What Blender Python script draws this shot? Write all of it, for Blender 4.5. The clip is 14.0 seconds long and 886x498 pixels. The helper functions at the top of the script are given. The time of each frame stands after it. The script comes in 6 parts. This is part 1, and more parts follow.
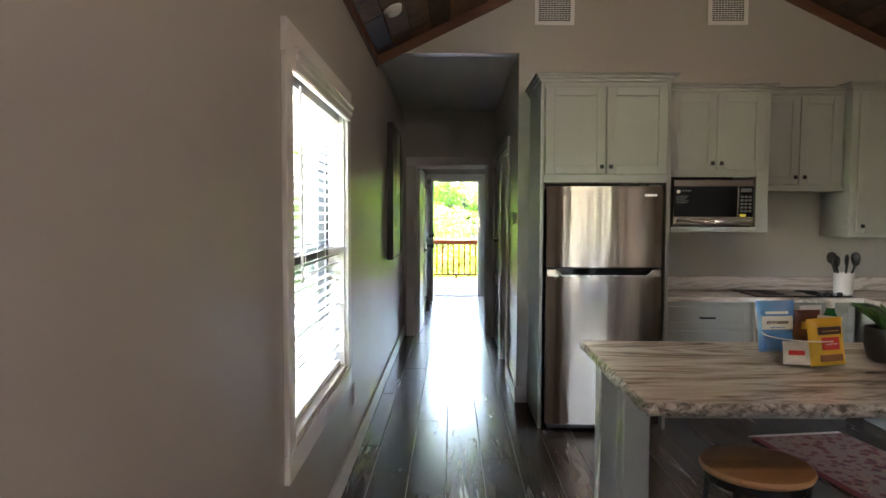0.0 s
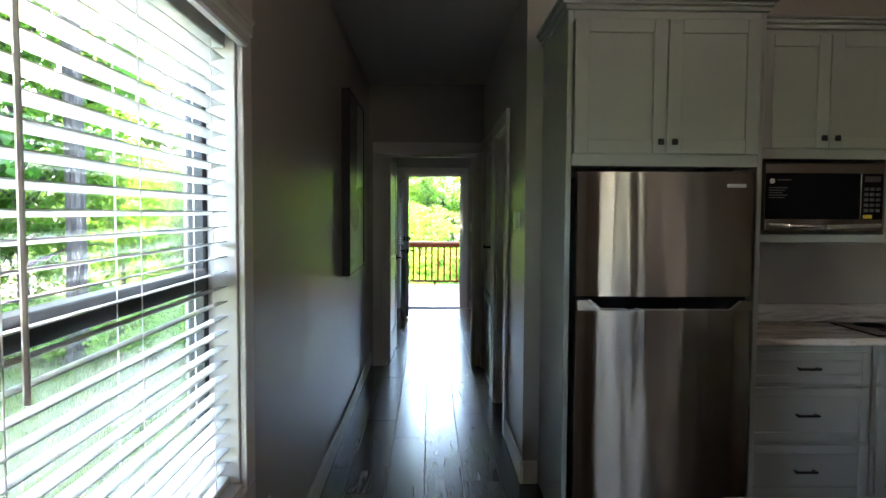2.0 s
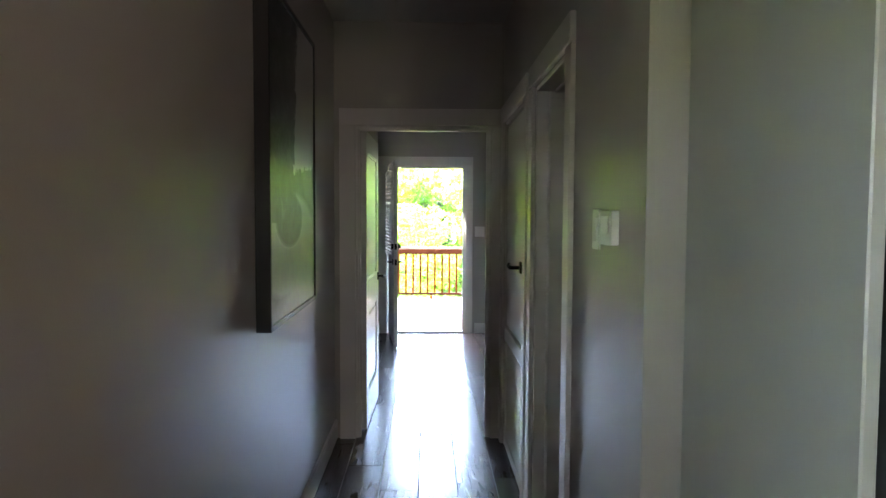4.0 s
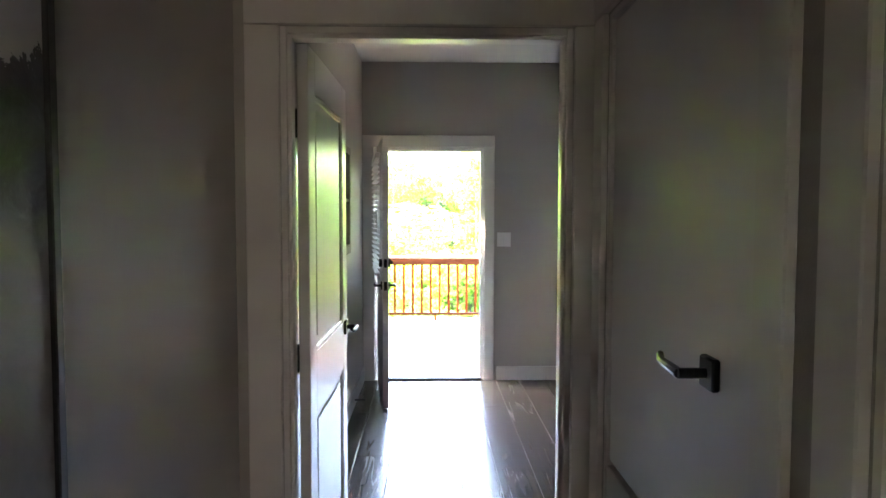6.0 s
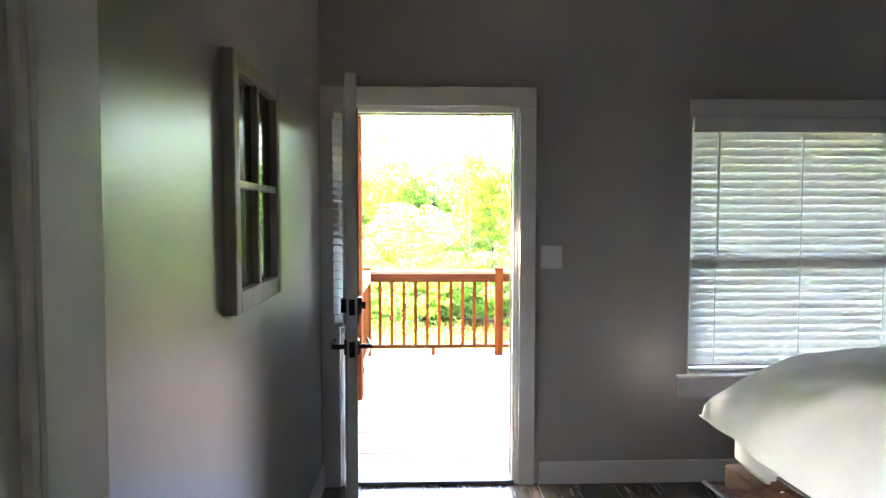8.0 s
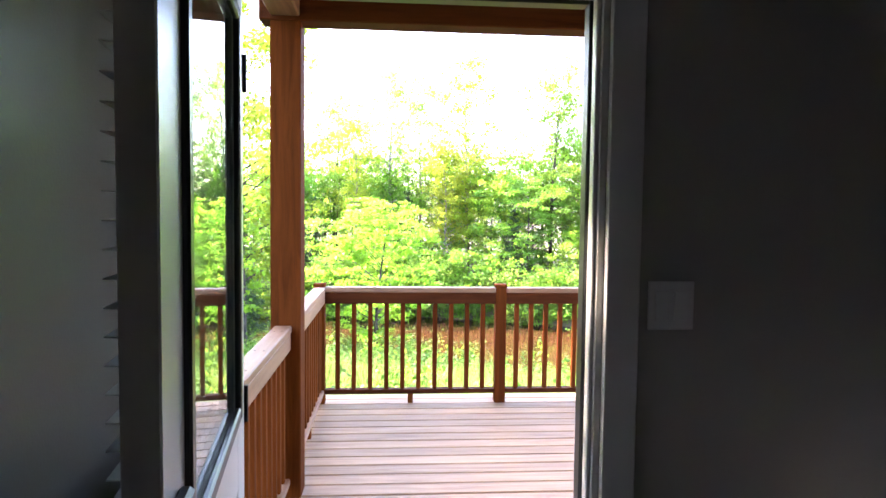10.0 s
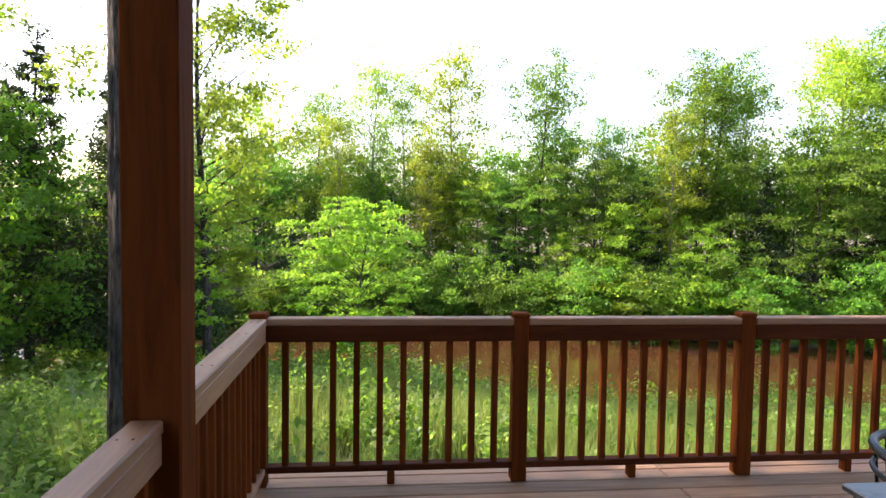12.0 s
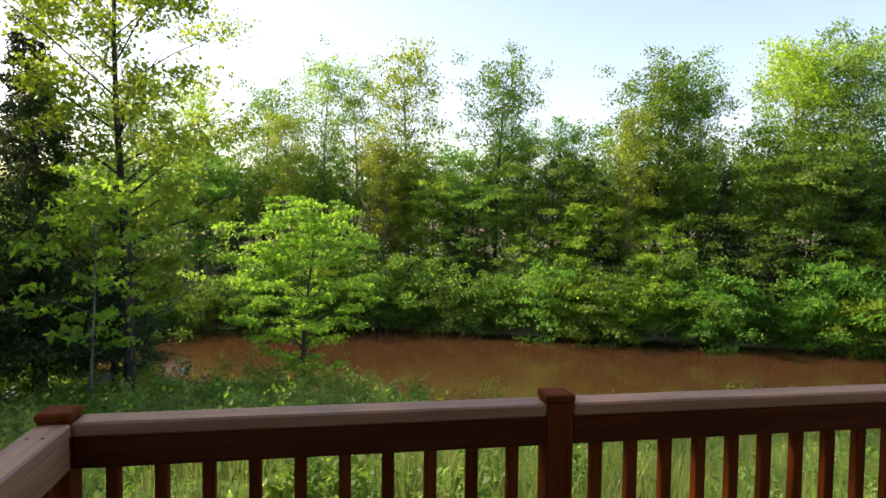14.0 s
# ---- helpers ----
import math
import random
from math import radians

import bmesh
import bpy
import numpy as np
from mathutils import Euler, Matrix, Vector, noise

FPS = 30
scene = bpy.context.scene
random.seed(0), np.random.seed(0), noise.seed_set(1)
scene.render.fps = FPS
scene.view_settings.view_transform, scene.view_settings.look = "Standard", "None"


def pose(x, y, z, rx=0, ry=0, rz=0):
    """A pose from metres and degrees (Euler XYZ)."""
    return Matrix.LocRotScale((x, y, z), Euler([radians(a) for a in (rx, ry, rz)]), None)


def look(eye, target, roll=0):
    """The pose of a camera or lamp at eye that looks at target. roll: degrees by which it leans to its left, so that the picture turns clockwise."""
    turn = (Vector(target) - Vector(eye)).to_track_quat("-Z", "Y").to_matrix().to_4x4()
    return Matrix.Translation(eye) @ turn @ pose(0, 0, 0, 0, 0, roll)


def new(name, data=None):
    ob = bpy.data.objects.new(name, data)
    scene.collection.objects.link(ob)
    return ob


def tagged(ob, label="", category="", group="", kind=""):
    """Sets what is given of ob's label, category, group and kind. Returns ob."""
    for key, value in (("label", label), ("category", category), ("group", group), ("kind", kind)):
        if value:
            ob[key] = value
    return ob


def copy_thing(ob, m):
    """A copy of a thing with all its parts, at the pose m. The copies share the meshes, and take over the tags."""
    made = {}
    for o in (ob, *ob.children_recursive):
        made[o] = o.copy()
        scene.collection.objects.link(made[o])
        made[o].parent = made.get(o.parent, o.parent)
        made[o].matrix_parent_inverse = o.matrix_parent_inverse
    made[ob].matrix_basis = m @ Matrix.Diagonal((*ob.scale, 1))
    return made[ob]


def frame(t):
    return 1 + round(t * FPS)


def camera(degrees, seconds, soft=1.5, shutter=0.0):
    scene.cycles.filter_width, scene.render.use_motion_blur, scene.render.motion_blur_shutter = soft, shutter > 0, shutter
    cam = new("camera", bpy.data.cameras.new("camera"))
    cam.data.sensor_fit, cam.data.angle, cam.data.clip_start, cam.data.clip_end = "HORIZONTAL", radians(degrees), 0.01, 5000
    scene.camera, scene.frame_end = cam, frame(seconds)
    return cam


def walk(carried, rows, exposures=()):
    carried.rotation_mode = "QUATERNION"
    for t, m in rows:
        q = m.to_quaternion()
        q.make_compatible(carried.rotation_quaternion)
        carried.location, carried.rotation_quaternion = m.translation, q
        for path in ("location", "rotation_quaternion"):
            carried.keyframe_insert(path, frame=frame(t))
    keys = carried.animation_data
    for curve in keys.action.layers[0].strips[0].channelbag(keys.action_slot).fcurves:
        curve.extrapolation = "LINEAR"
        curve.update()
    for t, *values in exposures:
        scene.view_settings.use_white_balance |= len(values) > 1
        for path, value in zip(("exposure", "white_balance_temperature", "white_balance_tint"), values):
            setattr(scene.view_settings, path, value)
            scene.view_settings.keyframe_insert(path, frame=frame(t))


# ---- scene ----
cam = camera(67.6, 14.0)
PATH = [
    (0, (0.398, 0.428, 1.456), (0.371, 2.425, 1.35), 0.2),
    (0.5, (0.39, 0.765, 1.439), (0.389, 2.762, 1.337), 0.6),
    (1, (0.396, 1.142, 1.448), (0.412, 3.139, 1.344), 0.4),
    (1.5, (0.397, 1.549, 1.463), (0.422, 3.546, 1.355), 0.2),
    (2, (0.396, 1.99, 1.46), (0.435, 3.987, 1.352), 0.3),
    (2.5, (0.385, 2.451, 1.451), (0.439, 4.448, 1.345), 0.8),
    (3, (0.41, 2.968, 1.458), (0.457, 4.964, 1.352), 0.6),
    (3.2, (0.414, 3.169, 1.46), (0.461, 5.166, 1.353), 0.5),
    (5.5, (0.393, 5.738, 1.457), (0.443, 7.735, 1.356), 0.1),
    (6, (0.391, 6.295, 1.468), (0.437, 8.292, 1.363), 0.1),
    (6.5, (0.371, 6.89, 1.465), (0.424, 8.886, 1.362), -0.0),
    (7, (0.361, 7.457, 1.469), (0.419, 9.453, 1.366), 0.1),
    (7.2, (0.358, 7.679, 1.468), (0.417, 9.675, 1.367), -0.0),
    (9.3, (0.342, 9.843, 1.493), (0.455, 11.837, 1.378), 0.2),
    (9.5, (0.349, 10.029, 1.494), (0.474, 12.022, 1.377), 0.1),
    (10, (0.351, 10.455, 1.482), (0.502, 12.446, 1.367), 0.7),
    (10.5, (0.377, 10.881, 1.467), (0.545, 12.87, 1.353), 0.4),
    (11, (0.364, 11.244, 1.469), (0.546, 13.232, 1.357), 1.0),
    (11.5, (0.384, 11.645, 1.463), (0.574, 13.632, 1.351), 0.8),
    (12, (0.408, 12.045, 1.456), (0.608, 14.031, 1.346), 0.8),
    (12.5, (0.435, 12.451, 1.457), (0.65, 14.436, 1.346), 0.8),
    (13, (0.464, 12.875, 1.447), (0.715, 14.856, 1.338), 0.8),
    (13.5, (0.489, 13.29, 1.451), (0.782, 15.265, 1.342), 0.7),
    (14, (0.516, 13.703, 1.453), (0.853, 15.671, 1.347), 0.6),
]
EXPOSURES = [(0.0, 6.25, 6450, 19), (1.0, 5.8, 6300, 17), (2.0, 5.25, 6050, 15), (3.0, 5.75, 6050, 17), (5.5, 7.1, 6450, 21), (7.0, 6.85, 6550, 20), (9.3, 5.15, 6300, 23), (9.6, 4.75, 6200, 24), (10.0, 4.2, 6300, 24), (10.5, 3.55, 6450, 24), (11.0, 3.1, 6550, 23), (11.5, 2.6, 6650, 22), (12.0, 2.05, 6800, 21), (13.0, 1.6, 6900, 20), (14.0, 1.22, 7050, 20)]
walk(cam, [(t, look(eye, target, roll)) for t, eye, target, roll in PATH], exposures=EXPOSURES)

# ---- world and large lights ----
SUN_AZ, SUN_EL = -66.0, 35.0            # degrees: azimuth from +y towards +x, elevation
world = bpy.data.worlds.new("world")
scene.world = world
world.use_nodes = True
wn = world.node_tree.nodes
sky = wn.new("ShaderNodeTexSky")
sky.sky_type = 'NISHITA'
sky.sun_disc = False
sky.sun_elevation = radians(SUN_EL)
sky.sun_rotation = radians(SUN_AZ)
sky.air_density, sky.dust_density, sky.ozone_density = 1.0, 2.4, 1.0
wn["Background"].inputs[1].default_value = 0.15
world.node_tree.links.new(sky.outputs[0], wn["Background"].inputs[0])

sun = new("sun", bpy.data.lights.new("sun", 'SUN'))
sun.data.energy, sun.data.angle, sun.data.color = 3.6, radians(0.6), (1.0, 0.87, 0.68)
sa, se = radians(SUN_AZ), radians(SUN_EL)
sun.matrix_world = look((0, 0, 20), (-math.sin(sa) * math.cos(se), -math.cos(sa) * math.cos(se), 20 - math.sin(se)))


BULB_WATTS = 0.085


def area_lamp(name, eye, target, w, h, watts, color):
    ob = new(name, bpy.data.lights.new(name, 'AREA'))
    ob.data.shape, ob.data.size, ob.data.size_y = 'RECTANGLE', w, h
    ob.data.energy, ob.data.color = watts, color
    ob.matrix_world = look(eye, target)
    return ob


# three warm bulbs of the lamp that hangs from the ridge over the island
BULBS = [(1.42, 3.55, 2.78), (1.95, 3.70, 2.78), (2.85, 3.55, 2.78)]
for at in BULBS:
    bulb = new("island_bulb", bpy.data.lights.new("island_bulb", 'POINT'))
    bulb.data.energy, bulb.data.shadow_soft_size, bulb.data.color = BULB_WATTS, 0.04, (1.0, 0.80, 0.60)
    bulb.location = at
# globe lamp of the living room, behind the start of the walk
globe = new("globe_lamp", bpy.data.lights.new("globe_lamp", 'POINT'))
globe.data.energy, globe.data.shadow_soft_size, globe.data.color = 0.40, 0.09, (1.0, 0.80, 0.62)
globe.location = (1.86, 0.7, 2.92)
# added strip lamps out of view: brighten the left wall, streak the fridge
for y in (-3.3, -2.45, -1.6):
    area_lamp("added_side_strip", (3.94, y, 1.25), (0, y, 1.25), 0.07, 1.8, 0.32, (1.0, 0.86, 0.76))
for x in (2.2, 2.75, 3.3):
    area_lamp("added_back_strip", (x, -3.96, 1.25), (x, 0, 1.25), 0.07, 1.8, 0.05, (1.0, 0.86, 0.76))
# added lamp standing in for sky light on the blind, outside above the kitchen window's head
area_lamp("kitchen_sky_stand_in", (-0.75, 3.36, 2.55), (-0.18, 3.36, 1.25), 1.5, 0.7, 0.6, (0.96, 1.0, 0.95))

# ---- mesh helpers ----
class MB:
    """Collects vertices and faces for one mesh."""

    def __init__(self):
        self.v, self.f = [], []

    def add(self, verts, faces):
        n = len(self.v)
        self.v += [tuple(p) for p in verts]
        self.f += [tuple(n + i for i in f) for f in faces]
        return self

    def box(self, x0, x1, y0, y1, z0, z1, c=0.003):
        """A box with chamfered edges."""
        x0, x1 = min(x0, x1), max(x0, x1)
        y0, y1 = min(y0, y1), max(y0, y1)
        z0, z1 = min(z0, z1), max(z0, z1)
        c = min(c, 0.3 * min(x1 - x0, y1 - y0, z1 - z0))
        if c <= 0:
            p = [(x, y, z) for x in (x0, x1) for y in (y0, y1) for z in (z0, z1)]
            return self.add(p, [(0, 1, 3, 2), (4, 6, 7, 5), (0, 4, 5, 1), (2, 3, 7, 6), (0, 2, 6, 4), (1, 5, 7, 3)])
        X, Y, Z = (x0, x1), (y0, y1), (z0, z1)
        p, idx = [], {}
        for i in (0, 1):
            for j in (0, 1):
                for k in (0, 1):
                    sx, sy, sz = c * (1 - 2 * i), c * (1 - 2 * j), c * (1 - 2 * k)
                    for a, q in enumerate(((X[i], Y[j] + sy, Z[k] + sz), (X[i] + sx, Y[j], Z[k] + sz), (X[i] + sx, Y[j] + sy, Z[k]))):
                        idx[i, j, k, a] = len(p)
                        p.append(q)
        g = lambda i, j, k, a: idx[i, j, k, a]
        f = []
        for s in (0, 1):
            f.append([g(s, 0, 0, 0), g(s, 1, 0, 0), g(s, 1, 1, 0), g(s, 0, 1, 0)])
            f.append([g(0, s, 0, 1), g(1, s, 0, 1), g(1, s, 1, 1), g(0, s, 1, 1)])
            f.append([g(0, 0, s, 2), g(1, 0, s, 2), g(1, 1, s, 2), g(0, 1, s, 2)])
        for a in (0, 1):
            for b in (0, 1):
                f.append([g(a, b, 0, 0), g(a, b, 1, 0), g(a, b, 1, 1), g(a, b, 0, 1)])
                f.append([g(a, 0, b, 0), g(a, 1, b, 0), g(a, 1, b, 2), g(a, 0, b, 2)])
                f.append([g(0, a, b, 1), g(1, a, b, 1), g(1, a, b, 2), g(0, a, b, 2)])
        for i in (0, 1):
            for j in (0, 1):
                for k in (0, 1):
                    f.append([g(i, j, k, 0), g(i, j, k, 1), g(i, j, k, 2)])
        mid = Vector(((x0 + x1) / 2, (y0 + y1) / 2, (z0 + z1) / 2))
        out = []
        for q in f:
            a, b, d = (Vector(p[q[n]]) for n in (0, 1, 2))
            nrm = (b - a).cross(d - a)
            cen = sum((Vector(p[n]) for n in q), Vector()) / len(q)
            out.append(q if nrm.dot(cen - mid) > 0 else q[::-1])
        return self.add(p, out)

    def tube(self, pts, radii, n=8, cap=True):
        """A tube along points."""
        pts = [Vector(p) for p in pts]
        if not hasattr(radii, "__len__"):
            radii = [radii] * len(pts)
        rings = []
        up = None
        for i, p in enumerate(pts):
            d = (pts[min(i + 1, len(pts) - 1)] - pts[max(i - 1, 0)]).normalized()
            if up is None:
                up = Vector((0, 0, 1)) if abs(d.z) < 0.9 else Vector((1, 0, 0))
            a = d.cross(up).normalized()
            b = a.cross(d).normalized()
            up = b
            rings.append([p + radii[i] * (math.cos(2 * math.pi * k / n) * a + math.sin(2 * math.pi * k / n) * b) for k in range(n)])
        v = [q for r in rings for q in r]
        f = [(i * n + k, i * n + (k + 1) % n, (i + 1) * n + (k + 1) % n, (i + 1) * n + k) for i in range(len(pts) - 1) for k in range(n)]
        if cap:
            f += [tuple(range(n))[::-1], tuple((len(pts) - 1) * n + k for k in range(n))]
        return self.add(v, f)

    def lathe(self, prof, cx, cy, n=24, sx=1.0, sy=1.0):
        """A turned shape: prof holds (radius, z)."""
        v = [(cx + sx * r * math.cos(2 * math.pi * k / n), cy + sy * r * math.sin(2 * math.pi * k / n), z) for r, z in prof for k in range(n)]
        f = [(i * n + k, i * n + (k + 1) % n, (i + 1) * n + (k + 1) % n, (i + 1) * n + k) for i in range(len(prof) - 1) for k in range(n)]
        if prof[0][0] > 1e-4:
            f.append(tuple(range(n))[::-1])
        if prof[-1][0] > 1e-4:
            f.append(tuple((len(prof) - 1) * n + k for k in range(n)))
        return self.add(v, f)

    def prism(self, poly, axis, a, b):
        """A polygon drawn out along an axis ('x', 'y' or 'z') from a to b."""
        n = len(poly)
        put = {"x": lambda p, w: (w, p[0], p[1]), "y": lambda p, w: (p[0], w, p[1]), "z": lambda p, w: (p[0], p[1], w)}[axis]
        v = [put(p, a) for p in poly] + [put(p, b) for p in poly]
        f = [tuple(range(n)), tuple(range(2 * n - 1, n - 1, -1))] + [(i, n + i, n + (i + 1) % n, (i + 1) % n) for i in range(n)]
        return self.add(v, f)

    def turned(self, m):
        self.v = [tuple(m @ Vector(p)) for p in self.v]
        return self

    def mesh(self, name, off=(0, 0, 0), smooth=False):
        me = bpy.data.meshes.new(name)
        me.from_pydata([(a - off[0], b - off[1], c - off[2]) for a, b, c in self.v], [], self.f)
        bm = bmesh.new()
        bm.from_mesh(me)
        bmesh.ops.recalc_face_normals(bm, faces=bm.faces)
        bm.to_mesh(me)
        bm.free()
        if smooth:
            me.polygons.foreach_set("use_smooth", [True] * len(me.polygons))
            me.set_sharp_from_angle(angle=radians(40))
        return me


ORI = {}


def thing(name, loc, label, category, group="", kind=""):
    ob = new(name)
    ob.location = loc
    ob.empty_display_size = 0.1
    ORI[ob.name] = Vector(loc)
    return tagged(ob, label, category, group, kind)


def part(name, mb, mat, parent, label="", smooth=False, local=False):
    """One mesh under a thing or a part; mb is in world places, or in the thing's own if local."""
    o = Vector((0, 0, 0)) if local else ORI[parent.name]
    me = mb.mesh(name, o, smooth)
    me.materials.append(mat)
    ob = new(name, me)
    ob.parent = parent
    ORI[ob.name] = o
    return tagged(ob, label)


def solo(name, mb, mat, label, category, kind="", group="", smooth=False, base=None):
    """A thing that is one mesh."""
    if base is None:
        v = np.array(mb.v)
        base = ((v[:, 0].min() + v[:, 0].max()) / 2, (v[:, 1].min() + v[:, 1].max()) / 2, v[:, 2].min())
    me = mb.mesh(name, base, smooth)
    me.materials.append(mat)
    ob = new(name, me)
    ob.location = base
    ORI[ob.name] = Vector(base)
    return tagged(ob, label, category, group, kind)


def B(*a, **k):
    return MB().box(*a, **k)


# ---- materials ----
class N:
    def __init__(self, name):
        self.m = bpy.data.materials.new(name)
        self.m.use_nodes = True
        self.t = self.m.node_tree
        self.n, self.l = self.t.nodes, self.t.links
        self.bsdf = self.n["Principled BSDF"]
        self.out = self.n["Material Output"]

    def put(self, kind, **inputs):
        nd = self.n.new("ShaderNode" + kind)
        for k, v in inputs.items():
            self.set(nd, k, v)
        return nd

    def set(self, nd, k, v):
        s = nd.inputs[int(k[1:])] if k[0] == "i" and k[1:].isdigit() else nd.inputs[k.replace("_", " ")]
        if isinstance(v, bpy.types.NodeSocket):
            self.l.new(v, s)
        else:
            s.default_value = v

    def coords(self, scale=(1, 1, 1), shift=True, kind="Object"):
        tc = self.put("TexCoord")
        mp = self.put("Mapping")
        self.l.new(tc.outputs[kind], mp.inputs["Vector"])
        mp.inputs["Scale"].default_value = scale
        if shift:
            oi = self.put("ObjectInfo")
            k = self.put("VectorMath")
            k.operation = 'SCALE'
            cb = self.put("CombineXYZ", X=oi.outputs["Random"], Y=oi.outputs["Random"], Z=oi.outputs["Random"])
            self.l.new(cb.outputs[0], k.inputs[0])
            k.inputs["Scale"].default_value = 37.0
            self.l.new(k.outputs[0], mp.inputs["Location"])
        return mp.outputs[0]

    def noise(self, vec, scale, detail=4, rough=0.55, dist=0.0):
        nd = self.put("TexNoise", Vector=vec, Scale=scale, Detail=detail, Roughness=rough, Distortion=dist)
        return nd.outputs["Fac"]

    def ramp(self, fac, stops):
        nd = self.put("ValToRGB", Fac=fac)
        el = nd.color_ramp.elements
        while len(el) < len(stops):
            el.new(0.5)
        for e, (p, c) in zip(el, stops):
            e.position, e.color = p, (*c[:3], 1)
        return nd.outputs["Color"]

    def mix(self, a, b, fac, how='MIX'):
        nd = self.put("Mix")
        nd.data_type, nd.blend_type = 'RGBA', how
        for i, v in ((0, fac), (6, a), (7, b)):
            if isinstance(v, bpy.types.NodeSocket):
                self.l.new(v, nd.inputs[i])
            else:
                nd.inputs[i].default_value = v if i == 0 else (*v[:3], 1)
        return nd.outputs[2]

    def math(self, op, a, b=0.0, c=None):
        nd = self.put("Math")
        nd.operation = op
        for i, v in enumerate((a, b, c)):
            if v is not None:
                self.set(nd, "i%d" % i, v)
        return nd.outputs[0]

    def bump(self, height, strength=0.2, dist=0.01):
        nd = self.put("Bump", Height=height, Strength=strength, Distance=dist)
        self.l.new(nd.outputs[0], self.bsdf.inputs["Normal"])
        return nd


def shade(c, k):
    return tuple(min(1.0, x * k) for x in c)


def plain(name, color, rough=0.5, metal=0.0, var=0.08, scale=3.0, fine=60.0, bump=0.1, spec=0.5, coat=0.0):
    """Paint, plastic or metal with faint blotches, fine grain and uneven gloss."""
    n = N(name)
    v = n.coords()
    big, small = n.noise(v, scale, 3), n.noise(v, fine, 3)
    col = n.mix(shade(color, 1 - var), shade(color, 1 + var), big)
    col = n.mix(col, shade(color, 1 - 2 * var), n.math('MULTIPLY', small, var))
    n.set(n.bsdf, "Base_Color", col)
    n.set(n.bsdf, "Roughness", n.math('MULTIPLY_ADD', big, 0.16, rough - 0.08))
    n.bsdf.inputs["Metallic"].default_value = metal
    n.bsdf.inputs["Specular IOR Level"].default_value = spec
    n.bsdf.inputs["Coat Weight"].default_value = coat
    if bump:
        n.bump(small, bump, 0.002)
    return n.m


def wood(name, dark, light, axis=0, rough=0.45, grain=1.0, coat=0.0, bump=0.25, vary=0.35, spec=0.5, island=False):
    """Planks: long grain, pores, and a tone of its own for each piece."""
    n = N(name)
    sc = [22.0 * grain] * 3
    sc[axis] = 1.6 * grain
    v = n.coords(tuple(sc))
    g1, g2 = n.noise(v, 1.0, 6, 0.65, 0.8), n.noise(v, 4.0, 3, 0.6)
    col = n.ramp(g1, [(0.28, dark), (0.5, tuple((a + b) / 2 for a, b in zip(dark, light))), (0.75, light)])
    if island:
        rnd = n.put("NewGeometry").outputs["Random Per Island"]
    else:
        rnd = n.put("ObjectInfo").outputs["Random"]
    tone = n.math('MULTIPLY_ADD', rnd, vary * 2, 1 - vary)
    hsv = n.put("HueSaturation", Color=col, Value=tone)
    n.set(n.bsdf, "Base_Color", hsv.outputs[0])
    n.set(n.bsdf, "Roughness", n.math('MULTIPLY_ADD', g2, 0.2, rough - 0.1))
    n.bsdf.inputs["Coat Weight"].default_value = coat
    n.bsdf.inputs["Specular IOR Level"].default_value = spec
    n.bump(n.math('ADD', g1, n.math('MULTIPLY', g2, 0.5)), bump, 0.003)
    return n.m


WALL = plain("wall_paint", (0.375, 0.352, 0.32), 0.33, var=0.03, scale=1.2, fine=180, bump=0.22)
TRIM = plain("trim_paint", (0.66, 0.635, 0.60), 0.35, var=0.03, fine=90, bump=0.06)
DOORW = plain("door_paint", (0.68, 0.66, 0.63), 0.33, var=0.03, fine=120, bump=0.08)
CEIL = plain("ceiling_paint", (0.62, 0.61, 0.59), 0.8, var=0.03, fine=140, bump=0.2)
CAB = plain("cabinet_paint", (0.278, 0.285, 0.265), 0.38, var=0.035, fine=110, bump=0.06)
BLACKM = plain("black_metal", (0.012, 0.012, 0.013), 0.38, 0.6, var=0.15, bump=0.05)
BLACKP = plain("black_plastic", (0.015, 0.015, 0.016), 0.35, var=0.15, bump=0.05)
BLACKG = plain("black_glass_and_recess_shade", (0.004, 0.004, 0.005), 0.10, var=0.1, bump=0.0, spec=0.12)
WHITEP = plain("white_plastic", (0.72, 0.71, 0.68), 0.35, var=0.03, bump=0.02)
CHROME = plain("satin_steel", (0.55, 0.54, 0.52), 0.28, 1.0, var=0.06, bump=0.05)
DARKGREY = plain("dark_grey_trim", (0.05, 0.05, 0.05), 0.4, var=0.1)
# near-black sheets painted as the shade behind slats and in the microwave bay
SHADOWGAP = plain("gap_shade", (0.02, 0.02, 0.02), 0.8)
GROUT = plain("grout", (0.20, 0.19, 0.18), 0.75, var=0.1, fine=200)
VINYL = plain("black_window_frame", (0.016, 0.017, 0.018), 0.4, var=0.1)


def steel():
    """Steel brushed crosswise, which smears reflections up and down."""
    n = N("brushed_steel")
    g = n.noise(n.coords((1.0, 1.0, 90.0), False), 3.0, 4)
    w = n.noise(n.coords((5.0, 1.0, 0.35), False), 1.0, 2)
    n.set(n.bsdf, "Base_Color", n.mix((0.29, 0.262, 0.225), (0.35, 0.317, 0.275), g))
    n.bsdf.inputs["Metallic"].default_value = 1.0
    n.set(n.bsdf, "Roughness", n.math('MULTIPLY_ADD', g, 0.03, 0.185))
    n.bsdf.inputs["Anisotropic"].default_value = 1.0
    n.bsdf.inputs["Anisotropic Rotation"].default_value = 0.25
    tg = n.put("Tangent")
    tg.direction_type, tg.axis = 'RADIAL', 'Z'
    n.l.new(tg.outputs[0], n.bsdf.inputs["Tangent"])
    b1 = n.put("Bump", Height=w, Strength=0.12, Distance=0.05)
    n.l.new(b1.outputs[0], n.bsdf.inputs["Normal"])
    return n.m


